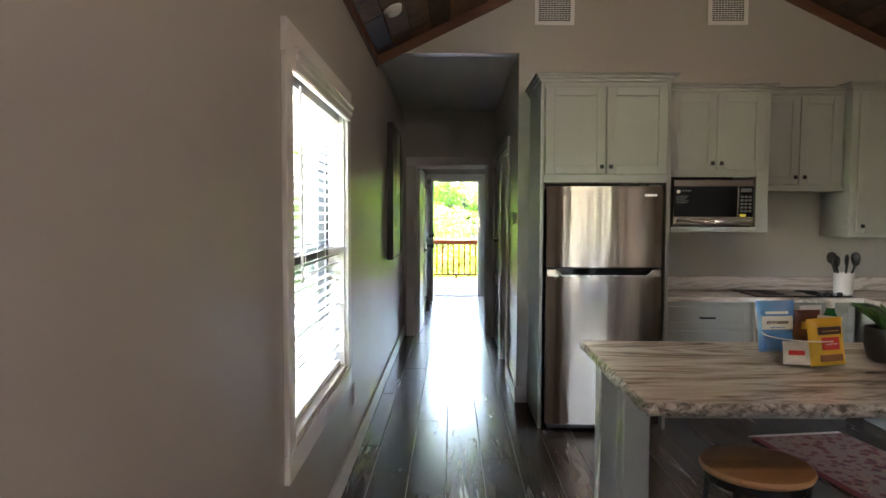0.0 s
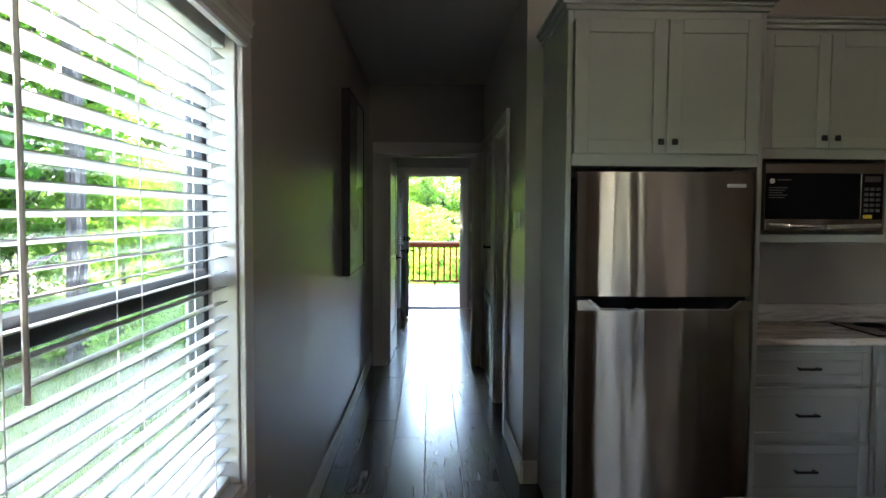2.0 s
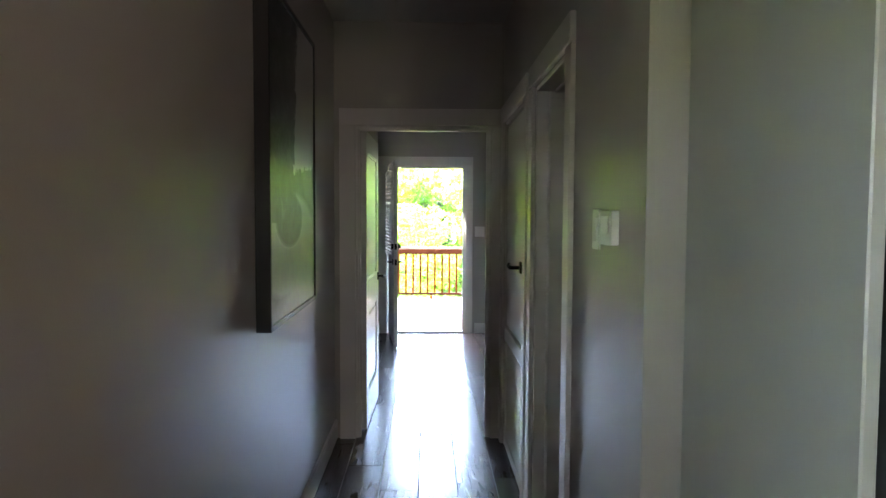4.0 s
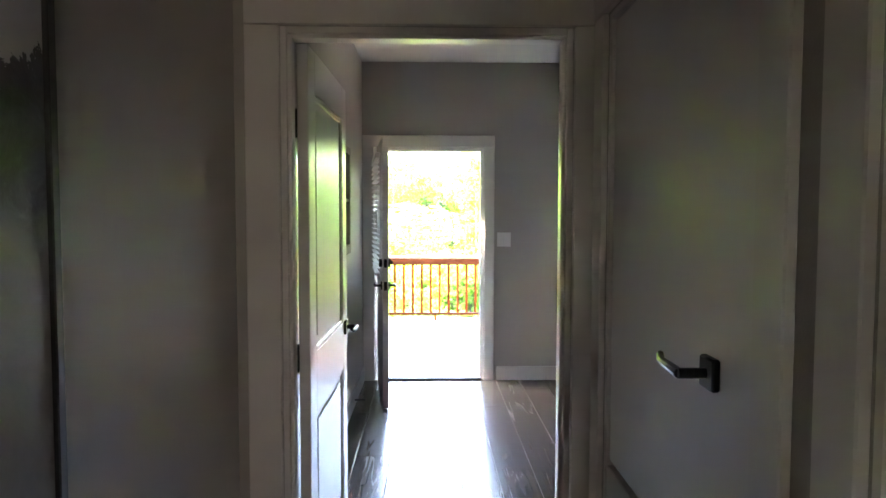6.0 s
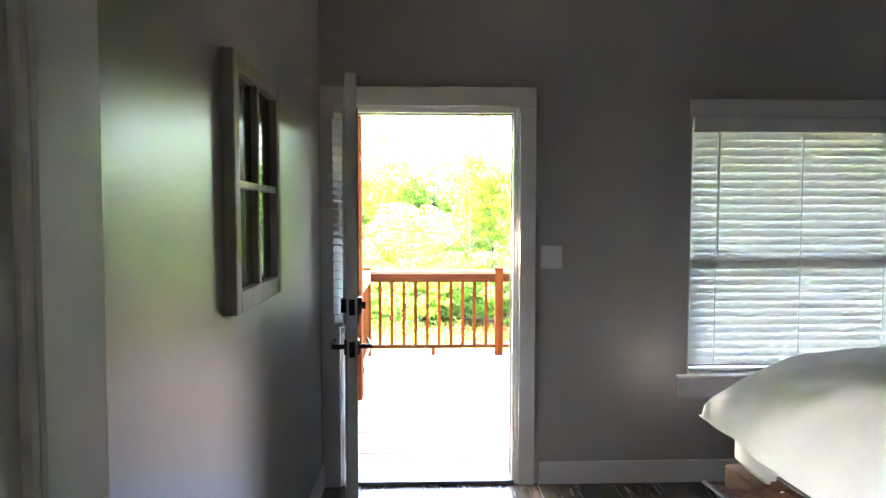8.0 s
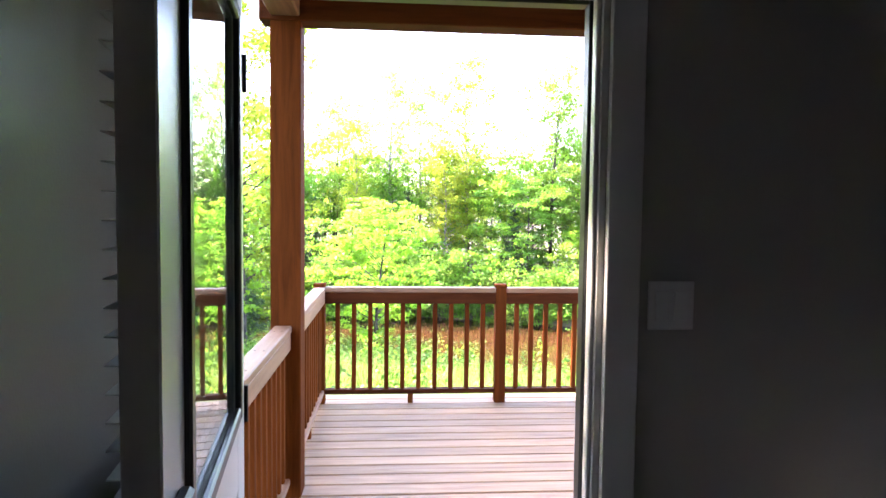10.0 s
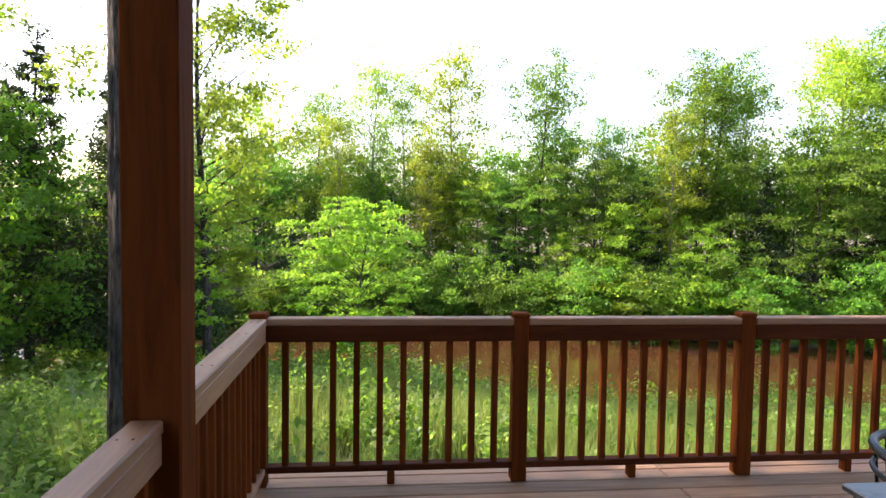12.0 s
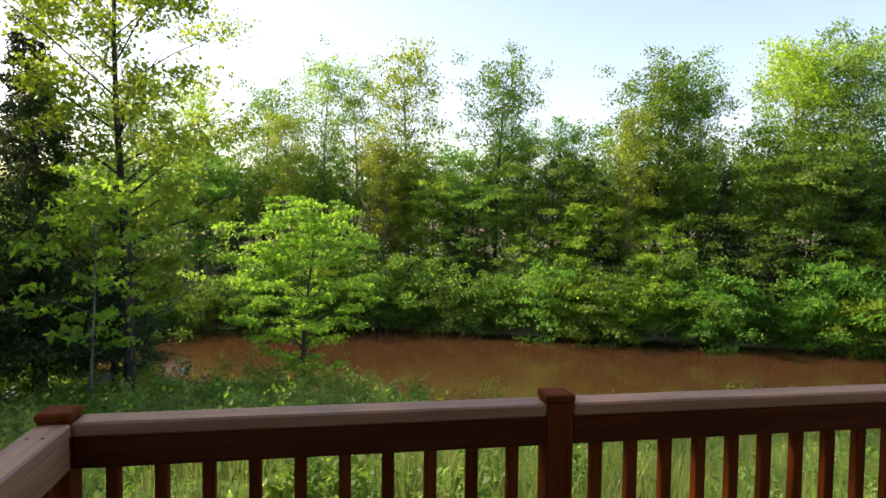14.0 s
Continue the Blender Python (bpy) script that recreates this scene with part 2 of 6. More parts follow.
STEEL = steel()


def slat_paint():
    n = N("blind_slat")
    n.bsdf.inputs["Base Color"].default_value = (0.74, 0.74, 0.72, 1)
    n.bsdf.inputs["Roughness"].default_value = 0.45
    g = n.noise(n.coords((2, 30, 2)), 2.0, 3)
    n.set(n.bsdf, "Base_Color", n.mix((0.70, 0.70, 0.68), (0.78, 0.78, 0.76), g))
    tr = n.put("BsdfTranslucent", Color=(0.7, 0.72, 0.68, 1))
    mx = n.put("MixShader", Fac=0.22)
    n.l.new(n.bsdf.outputs[0], mx.inputs[1])
    n.l.new(tr.outputs[0], mx.inputs[2])
    n.l.new(mx.outputs[0], n.out.inputs[0])
    return n.m


SLAT = slat_paint()


def glass():
    n = N("window_glass")
    lw = n.put("LayerWeight", Blend=0.5)
    fac = n.math('MULTIPLY_ADD', n.math('POWER', lw.outputs["Facing"], 5.0), 0.9, 0.035)
    tr = n.put("BsdfTransparent", Color=(0.93, 0.95, 0.94, 1))
    gl = n.put("BsdfGlossy", Color=(1, 1, 1, 1), Roughness=0.0)
    mx = n.put("MixShader", Fac=fac)
    n.l.new(tr.outputs[0], mx.inputs[1])
    n.l.new(gl.outputs[0], mx.inputs[2])
    n.l.new(mx.outputs[0], n.out.inputs[0])
    return n.m


GLASS = glass()


def floor_tile():
    """Wood-look porcelain plank: dark grain under a sheen."""
    n = N("plank_tile")
    v = n.coords((26.0, 2.2, 26.0))
    g1, g2 = n.noise(v, 1.0, 6, 0.62, 1.2), n.noise(n.coords((3.0, 0.8, 3.0)), 1.0, 3)
    col = n.ramp(g1, [(0.3, (0.030, 0.024, 0.020)), (0.52, (0.062, 0.050, 0.042)), (0.75, (0.115, 0.094, 0.078))])
    rnd = n.put("ObjectInfo").outputs["Random"]
    hsv = n.put("HueSaturation", Color=col, Value=n.math('MULTIPLY_ADD', rnd, 0.6, 0.7))
    n.set(n.bsdf, "Base_Color", hsv.outputs[0])
    n.set(n.bsdf, "Roughness", n.math('MULTIPLY_ADD', g1, 0.16, n.math('MULTIPLY_ADD', g2, 0.14, 0.09)))
    n.bsdf.inputs["Specular IOR Level"].default_value = 0.6
    n.bump(n.math('ADD', g1, g2), 0.06, 0.003)
    return n.m


TILE = floor_tile()


def stone_top():
    """Polished stone slab: broad pale drifts, some dark smoky bands, fine flecks."""
    n = N("stone_slab")
    warp = n.noise(n.coords((0.5, 2.4, 2.4), False), 1.3, 5, 0.6, 1.3)
    vein = n.noise(n.coords((0.6, 3.6, 3.6), False), 1.5, 8, 0.68, 2.0)
    spk = n.noise(n.coords((1, 1, 1), False), 90.0, 3)
    col = n.ramp(warp, [(0.30, (0.22, 0.20, 0.18)), (0.40, (0.55, 0.49, 0.44)), (0.48, (0.74, 0.70, 0.66)), (0.57, (0.62, 0.54, 0.48)), (0.68, (0.74, 0.71, 0.68))])
    dark = n.ramp(vein, [(0.36, (0.13, 0.12, 0.105)), (0.44, (0.60, 0.57, 0.53)), (0.50, (1, 1, 1)), (0.58, (1, 1, 1)), (0.66, (0.52, 0.45, 0.38))])
    col = n.mix(col, dark, 0.8, 'MULTIPLY')
    col = n.mix(col, (0.2, 0.18, 0.16), n.math('MULTIPLY', spk, 0.15))
    n.set(n.bsdf, "Base_Color", col)
    n.bsdf.inputs["Roughness"].default_value = 0.12
    n.bump(spk, 0.04, 0.001)
    return n.m


def stone_edge():
    """Chiselled edge of the slab: coarse dark and pale chips."""
    n = N("stone_edge")
    a = n.noise(n.coords((1, 1, 1.4), False), 34.0, 5, 0.65, 0.6)
    b = n.noise(n.coords((1, 1, 1), False), 9.0, 3)
    col = n.ramp(a, [(0.36, (0.045, 0.042, 0.036)), (0.46, (0.24, 0.21, 0.18)), (0.56, (0.50, 0.46, 0.42)), (0.7, (0.66, 0.63, 0.59))])
    n.set(n.bsdf, "Base_Color", n.mix(col, (0.10, 0.09, 0.08), n.math('MULTIPLY', b, 0.45)))
    n.bsdf.inputs["Roughness"].default_value = 0.35
    n.bump(a, 0.6, 0.012)
    return n.m


STONE_EDGE = stone_edge()
STONE = stone_top()
CEILWOOD = wood("ceiling_boards", (0.030, 0.017, 0.010), (0.17, 0.095, 0.050), 0, 0.6, vary=0.75, island=True)
TRIMWOOD = wood("stained_trim", (0.055, 0.020, 0.010), (0.13, 0.050, 0.024), 1, 0.5)
SEATWOOD = wood("stool_seat_wood", (0.28, 0.13, 0.05), (0.46, 0.24, 0.10), 0, 0.4, vary=0.1)
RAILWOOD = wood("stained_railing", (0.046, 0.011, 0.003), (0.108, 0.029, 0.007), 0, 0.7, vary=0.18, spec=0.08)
# pale tone holds sky light on the side tops; side faces and beam share it
RAILWOOD_Y = wood("pale_railing_side", (0.17, 0.075, 0.036), (0.34, 0.185, 0.105), 1, 0.5, vary=0.18)
POSTWOOD = wood("stained_post", (0.070, 0.016, 0.003), (0.160, 0.042, 0.008), 2, 0.75, vary=0.18, spec=0.05)
# paler than the face rails: sky light on the tops put into the colour
TOPWOOD = wood("sky_lit_top_rail", (0.20, 0.096, 0.045), (0.37, 0.212, 0.115), 0, 0.55, vary=0.15)
DECKWOOD = wood("deck_board", (0.22, 0.112, 0.054), (0.45, 0.275, 0.155), 0, 0.6, vary=0.2, bump=0.35)

# ---- plan, in metres ----
XL, XR = -0.18, 3.90          # left and right inner wall faces
YB = -4.0                     # back wall
YK = 5.50                     # kitchen wall with the hall opening
HX = 0.90                     # right wall of the hall
YH0, YH1 = 8.28, 8.40         # wall between hall and bedroom
YE0, YE1 = 12.09, 12.255       # outer wall with the exit door
ZH, ZBED = 2.67, 2.78         # hall and bedroom ceilings
EAVE, SLOPE, RIDGE = 2.64, 0.481, 1.86
DECK = -0.035


def wall_strip(name, boxes, label, mat=WALL):
    mb = MB()
    for b in boxes:
        mb.box(*b, c=0)
    return solo(name, mb, mat, label, "wall", "structure")


# left wall: one opening for the kitchen window
WY0, WY1, WZ0, WZ1 = 2.765, 3.985, 0.635, 2.0
wall_strip("wall_left", [(XL - 0.16, XL, YB, WY0, 0, 4.0), (XL - 0.16, XL, WY1, YE1, 0, 4.0), (XL - 0.16, XL, WY0, WY1, 0, WZ0), (XL - 0.16, XL, WY0, WY1, WZ1, 4.0)],
           "warm greige painted wall with orange-peel texture")
# narrow slits in side and back wall are made up for the strip lamps
wall_strip("wall_right", [(XR, XR + 0.14, YB, -3.55, 0, 4.0), (XR, XR + 0.14, -1.25, YE1, 0, 4.0), (XR, XR + 0.14, -3.55, -1.25, 0, 0.25), (XR, XR + 0.14, -3.55, -1.25, 2.25, 4.0)]
           + [(XR, XR + 0.14, y0, y1, 0.25, 2.25) for y0, y1 in ((-3.55, -3.36), (-3.24, -2.51), (-2.39, -1.66), (-1.54, -1.25))], "warm greige painted side wall")
wall_strip("wall_back", [(XL, 1.9, YB - 0.14, YB, 0, 4.0), (3.6, XR, YB - 0.14, YB, 0, 4.0), (1.9, 3.6, YB - 0.14, YB, 0, 0.25), (1.9, 3.6, YB - 0.14, YB, 2.25, 4.0)]
           + [(x0, x1, YB - 0.14, YB, 0.25, 2.25) for x0, x1 in ((1.9, 2.14), (2.26, 2.69), (2.81, 3.24), (3.36, 3.6))],
           "plain greige painted wall")
# kitchen wall above and beside the hall opening
wall_strip("wall_kitchen", [(HX, XR, YK, YK + 0.12, 0, 4.0), (XL, HX, YK, YK + 0.12, ZH, 4.0)], "warm greige gable wall over the cabinets")
# hall right wall: two door openings
D1 = (6.315, 7.03)             # open door
D2 = (7.28, 8.17)             # closet door
wall_strip("wall_hall", [(HX, HX + 0.12, YK + 0.12, D1[0], 0, ZH), (HX, HX + 0.12, D1[1], D2[0], 0, ZH), (HX, HX + 0.12, D2[1], YH0, 0, ZH),
                         (HX, HX + 0.12, D1[0], D1[1], 2.03, ZH), (HX, HX + 0.12, D2[0], D2[1], 2.03, ZH)], "greige painted hall wall with two doorways")
HD = (-0.045, 0.825, 2.02)    # hall door opening
wall_strip("wall_hall_end", [(XL, HD[0], YH0, YH1, 0, 2.9), (HD[1], XR, YH0, YH1, 0, 2.9), (HD[0], HD[1], YH0, YH1, HD[2], 2.9)], "greige painted wall round the bedroom doorway")
ED = (-0.075, 0.885, 2.05)    # exit door opening
BW = (1.815, 3.09, 0.60, 2.01)
wall_strip("wall_exit", [(XL, ED[0], YE0, YE1, 0, 2.9), (ED[1], BW[0], YE0, YE1, 0, 2.9), (BW[1], XR, YE0, YE1, 0, 2.9), (ED[0], ED[1], YE0, YE1, ED[2], 2.9),
                         (BW[0], BW[1], YE0, YE1, 0, BW[2]), (BW[0], BW[1], YE0, YE1, BW[3], 2.9)], "greige painted bedroom wall with a door and a window")
# bathroom beyond the open hall door, and the closet
# the first is added outside, never in view, to hold back light from the right
wall_strip("wall_wing", [(6.2, 6.35, YB - 1.5, 9.5, -0.9, 4.2)], "added unseen wall that holds back outside light")
wall_strip("wall_bath", [(2.6, 2.7, YK + 0.12, 7.3, 0, ZH), (HX + 0.12, 2.6, 7.22, 7.3, 0, ZH)], "greige painted wall of the side room")
wall_strip("wall_closet", [(HX + 0.7, HX + 0.74, 7.3, YH0, 0, ZH)], "plain closet wall")

solo("hall_ceiling", B(XL, 2.7, YK + 0.12, YH0, ZH, ZH + 0.1, c=0), CEIL, "flat white painted hall ceiling", "ceiling", "structure")
solo("bedroom_ceiling", B(XL, XR, YH1, YE0, ZBED, ZBED + 0.1, c=0), CEIL, "flat white painted bedroom ceiling", "ceiling", "structure")

# gable ceiling of mixed boards
rng = random.Random(4)
mb = MB()
rise = math.atan(SLOPE)
for side in (-1, 1):
    length = (RIDGE - XL) / math.cos(rise) + 0.1
    w = 0.155
    for i in range(int(length / w) + 1):
        y = YB - rng.random()
        while y < YK + 0.05:
            ln = rng.choice((0.45, 0.7, 0.9, 1.2))
            s0, s1 = i * w + 0.0015, (i + 1) * w - 0.0015
            drop = rng.random() * 0.006
            q = MB().box(s0, s1, max(y, YB) + 0.001, min(y + ln, YK) - 0.001, drop, 0.03, c=0.002) if min(y + ln, YK) - max(y, YB) > 0.02 else None
            if q:
                ang = -rise if side < 0 else math.pi + rise
                m = Matrix.Translation((XL if side < 0 else 2 * RIDGE - XL, 0, EAVE)) @ Matrix.Rotation(ang, 4, 'Y')
                if side > 0:
                    m = Matrix.Translation((2 * RIDGE - XL, 0, EAVE)) @ Matrix.Diagonal((-1, 1, 1, 1)) @ Matrix.Rotation(-rise, 4, 'Y')
                q.turned(m)
                mb.add(q.v, q.f)
            y += ln
solo("ceiling", mb, CEILWOOD, "vaulted ceiling of reclaimed boards in mixed browns", "ceiling", "structure")
roof = MB()
for side in (-1, 1):
    x0, x1 = (XL - 0.3, RIDGE) if side < 0 else (2 * RIDGE - XL + 0.3, RIDGE)
    z0 = EAVE - 0.3 * SLOPE + 0.06
    z1 = EAVE + SLOPE * (RIDGE - XL) + 0.06
    roof.add([(x0, YB - 0.3, z0), (x1, YB - 0.3, z1), (x1, YK + 0.1, z1), (x0, YK + 0.1, z0), (x0, YB - 0.3, z0 + 0.2), (x1, YB - 0.3, z1 + 0.2), (x1, YK + 0.1, z1 + 0.2), (x0, YK + 0.1, z0 + 0.2)],
             [(0, 1, 2, 3), (7, 6, 5, 4), (0, 4, 5, 1), (1, 5, 6, 2), (2, 6, 7, 3), (3, 7, 4, 0)])
roof.box(XL - 0.3, XR + 0.3, YK + 0.1, YE1, 2.95, 3.15, c=0)
solo("roof", roof, DARKGREY, "dark pitched roof over the cabin", "roof", "structure")
# stained trim along gable and eave
tw = 0.075
for side in (-1, 1):
    x0 = XL if side < 0 else 2 * RIDGE - XL
    poly = [(x0, EAVE), (RIDGE, EAVE + SLOPE * abs(RIDGE - x0)), (RIDGE, EAVE + SLOPE * abs(RIDGE - x0) - tw), (x0, EAVE - tw)]
    solo("gable_trim", MB().prism(poly, "y", YK - 0.022, YK - 0.001), wood("gable_trim_wood", (0.055, 0.020, 0.010), (0.13, 0.050, 0.024), 0, 0.5), "dark red-brown stained gable trim board", "trim", "structure", base=(x0, YK, EAVE))
solo("eave_trim", B(XL, XL + 0.022, YB, YK - 0.023, EAVE - 0.07, EAVE - 0.006), TRIMWOOD, "dark red-brown stained trim under the boards", "trim", "structure")

# baseboards
bb = 0.125


def baseboard(x0, x1, y0, y1):
    mb = MB().box(x0, x1, y0, y1, 0, bb, c=0.004)
    solo("baseboard", mb, TRIM, "white painted flat baseboard", "baseboard", "structure")


baseboard(XL, XL + 0.016, YB, YH0)
baseboard(XL, XL + 0.016, YH1, YE0)
baseboard(HX - 0.016, HX, YK - 0.016, D1[0] - 0.1)
baseboard(HX - 0.016, HX, D1[1] + 0.1, D2[0] - 0.1)
baseboard(HX + 0.0005, 0.980, YK - 0.016, YK)
baseboard(ED[1] + 0.115, XR, YE0 - 0.016, YE0)
baseboard(HD[1] + 0.115, XR, YH1, YH1 + 0.016)
baseboard(XR - 0.016, XR, YH1, YE0)


# door casings: name of the opening, axis of the wall, span, height, wall face, direction out of the wall
def casing(label, axis, a, b, top, face, out, w=0.09, head=0.1, wl=None):
    wl = wl or w
    t = thing("door_casing", (0, 0, 0), label, "door casing", kind="structure")
    lo, hi = sorted((face, face + out * 0.019))
    l2, h2 = sorted((face, face + out * 0.022))

    def bx(name, p, q, z0, z1, lo, hi):
        part(name, B(p, q, lo, hi, z0, z1) if axis == "x" else B(lo, hi, p, q, z0, z1), TRIM, t)
    bx("side_casing", a - wl, a, 0, top, lo, hi)
    bx("side_casing", b, b + w, 0, top, lo, hi)
    bx("head_casing", a - wl, b + w, top, top + head, l2, h2)
    return t


def jamb(axis, a, b, top, f0, f1, th=0.02):
    t = thing("door_jamb", (0, 0, 0), "white painted door jamb lining", "door jamb", kind="structure")
    for p, q, z0, z1 in ((a - 0.001, a + th, 0, top), (b - th, b + 0.001, 0, top), (a + th, b - th, top - th, top + 0.001)):
        part("lining", B(p, q, f0 + 0.001, f1 - 0.001, z0, z1) if axis == "x" else B(f0 + 0.001, f1 - 0.001, p, q, z0, z1), TRIM, t)
    st = (f0 + f1) / 2
    for p, q, z0, z1 in ((a + th, a + th + 0.012, 0, top - th), (b - th - 0.012, b - th, 0, top - th), (a + th, b - th, top - th - 0.012, top - th)):
        part("door_stop", B(p, q, st - 0.05, st - 0.015, z0, z1) if axis == "x" else B(st + 0.015, st + 0.05, p, q, z0, z1), TRIM, t)


casing("white painted casing round the bedroom doorway", "x", HD[0], HD[1], HD[2], YH0, -1, w=0.1, head=0.105)
casing("white painted casing on the bedroom side", "x", HD[0], HD[1], HD[2], YH1, 1, w=0.1, head=0.105)
jamb("x", HD[0], HD[1], HD[2], YH0, YH1)
casing("white painted casing round the exit door", "x", ED[0], ED[1], ED[2], YE0, -1, w=0.088, head=0.1, wl=0.10)
jamb("x", ED[0], ED[1], ED[2], YE0, YE1 - 0.05)
casing("white painted casing of the open side-room door", "y", D1[0], D1[1], 2.03, HX, -1, w=0.088)
jamb("y", D1[0], D1[1], 2.03, HX, HX + 0.12)
casing("white painted casing of the closet door", "y", D2[0], D2[1], 2.03, HX, -1, w=0.088)
jamb("y", D2[0], D2[1], 2.03, HX, HX + 0.12)
# dark weatherstrip and sill of the exit door
ws = thing("door_threshold", (0.4, YE0, 0), "dark bronze metal threshold and weatherstrip at the exit", "threshold", kind="structure")
part("sill", B(ED[0] + 0.02, ED[1] - 0.02, YE0 - 0.01, YE1 + 0.03, 0.002, 0.022), DARKGREY, ws)
part("strip", B(ED[0] + 0.02, ED[0] + 0.034, YE1 - 0.10, YE1 - 0.052, 0.02, ED[2] - 0.02), BLACKP, ws)
part("strip", B(ED[1] - 0.034, ED[1] - 0.02, YE1 - 0.10, YE1 - 0.052, 0.02, ED[2] - 0.02), BLACKP, ws)
part("strip", B(ED[0] + 0.034, ED[1] - 0.034, YE1 - 0.10, YE1 - 0.052, ED[2] - 0.034, ED[2] - 0.02), BLACKP, ws)
part("brickmould", B(ED[1] + 0.075, ED[1] + 0.14, YE1 + 0.021, YE1 + 0.04, 0, ED[2] + 0.05), POSTWOOD, ws)
part("strike_plate", B(ED[1] - 0.0225, ED[1] - 0.0195, YE0 + 0.03, YE0 + 0.06, 0.86, 0.96), BLACKM, ws)
part("strike_plate", B(ED[1] - 0.0225, ED[1] - 0.0195, YE0 + 0.03, YE0 + 0.06, 1.03, 1.10), BLACKM, ws)


# ---- windows and blinds ----
def blind(place, axis, a, b, z0, z1, face, inward, tilt, pitch=0.0445, depth=0.05, label="", wand=True, valance=True):
    """Slatted blind hung in an opening between a and b; inward is the way into the room."""
    t = thing("window_blind", place, label, "blind")

    def bx(p, q, lo, hi, u, v, **k):
        lo, hi = sorted((lo, hi))
        return B(p, q, lo, hi, u, v, **k) if axis == "x" else B(lo, hi, p, q, u, v, **k)
    mid = face - inward * 0.045
    part("headrail", bx(a + 0.01, b - 0.01, mid - 0.025, mid + 0.025, z1 - 0.05, z1 - 0.004), WHITEP, t)
    if valance:
        part("valance", bx(a + 0.002, b - 0.002, face + inward * 0.0, face + inward * 0.014, z1 - 0.075, z1 + 0.002, c=0.005), WHITEP, t)
    zz = z1 - 0.085
    prof = [(-depth / 2, -0.0015), (-depth / 4, 0.0008), (0, 0.0016), (depth / 4, 0.0008), (depth / 2, -0.0015)]
    ring = [(u, w + 0.0014) for u, w in prof] + [(u, w - 0.0014) for u, w in prof[::-1]]
    ca, sn = math.cos(radians(tilt)), math.sin(radians(tilt))
    ring = [(u * ca * inward, -u * sn + w * ca) for u, w in ring]
    slat = MB().prism([(mid + u, w) for u, w in ring], "x" if axis == "x" else "y", a + 0.012, b - 0.012)
    if axis == "y":
        slat = MB()
        n = len(ring)
        v = [(mid + u, a + 0.012, w) for u, w in ring] + [(mid + u, b - 0.012, w) for u, w in ring]
        slat.add(v, [tuple(range(n)), tuple(range(2 * n - 1, n - 1, -1))] + [(i, n + i, n + (i + 1) % n, (i + 1) % n) for i in range(n)])
    first = None
    while zz > z0 + 0.05:
        if first is None:
            first = part("slat", slat, SLAT, t)
            first.data.transform(Matrix.Translation((0, 0, place[2])))
            o = first
        else:
            o = new("slat", first.data)
            o.parent = t
        o.location = (0, 0, zz - place[2])
        zz -= pitch
    part("bottom_rail", bx(a + 0.012, b - 0.012, mid - 0.026, mid + 0.026, z0 + 0.006, z0 + 0.028), WHITEP, t)
    for k in (0.12, 0.5, 0.88):
        p = a + (b - a) * k
        for s in (-1, 1):
            part("ladder_cord", bx(p - 0.0012, p + 0.0012, mid + s * 0.026 - 0.0012, mid + s * 0.026 + 0.0012, z0 + 0.02, z1 - 0.05, c=0), WHITEP, t)
    if wand:
        p = a + 0.115 * (b - a)
        zt, zb = z1 - 0.06, z1 - 0.80
        part("wand", MB().tube([(p, face + inward * 0.016, zt), (p, face + inward * 0.018, zb)] if axis == "x" else [(face + inward * 0.016, p, zt), (face + inward * 0.018, p, zb)], 0.005, 6), WHITEP, t)
    return t


def sash_window(name, axis, a, b, z0, z1, outer, inward, label):
    """Black double-hung window set near the outer face."""
    t = thing(name, ((a + b) / 2, outer, z0) if axis == "x" else (outer, (a + b) / 2, z0), label, "window", kind="structure")

    def bx(p, q, lo, hi, u, v, **k):
        lo, hi = sorted((lo, hi))
        return B(p, q, lo, hi, u, v, **k) if axis == "x" else B(lo, hi, p, q, u, v, **k)
    i0, i1 = outer + inward * 0.02, outer + inward * 0.07
    zm = z0 + 0.46 * (z1 - z0)
    for p, q, u, v in ((a, a + 0.035, z0, z1), (b - 0.035, b, z0, z1), (a + 0.035, b - 0.035, z0, z0 + 0.045), (a + 0.035, b - 0.035, z1 - 0.04, z1)):
        part("window_frame", bx(p, q, i0, i1, u, v), VINYL, t)
    for p, q, u, v in ((a + 0.035, b - 0.035, zm - 0.03, zm + 0.03), (a + 0.035, a + 0.06, z0 + 0.045, zm - 0.03), (b - 0.06, b - 0.035, z0 + 0.045, zm - 0.03)):
        part("sash", bx(p, q, i0 + inward * 0.012, i1 + inward * 0.008, u, v), VINYL, t)
    g = outer + inward * 0.045
    for u, v in ((z0 + 0.045, zm - 0.03), (zm + 0.03, z1 - 0.04)):
        o = part("pane", bx(a + 0.036, b - 0.036, g, g + 0.003, u, v, c=0), GLASS, t)
        o.visible_shadow = False
    part("side_lining", bx(a - 0.001, a + 0.012, outer + inward * 0.072, outer + inward * 0.16, z0, z1), TRIM, t)
    part("side_lining", bx(b - 0.012, b + 0.001, outer + inward * 0.072, outer + inward * 0.16, z0, z1), TRIM, t)
    part("head_lining", bx(a + 0.012, b - 0.012, outer + inward * 0.072, outer + inward * 0.16, z1 - 0.012, z1 + 0.001), TRIM, t)
    return t


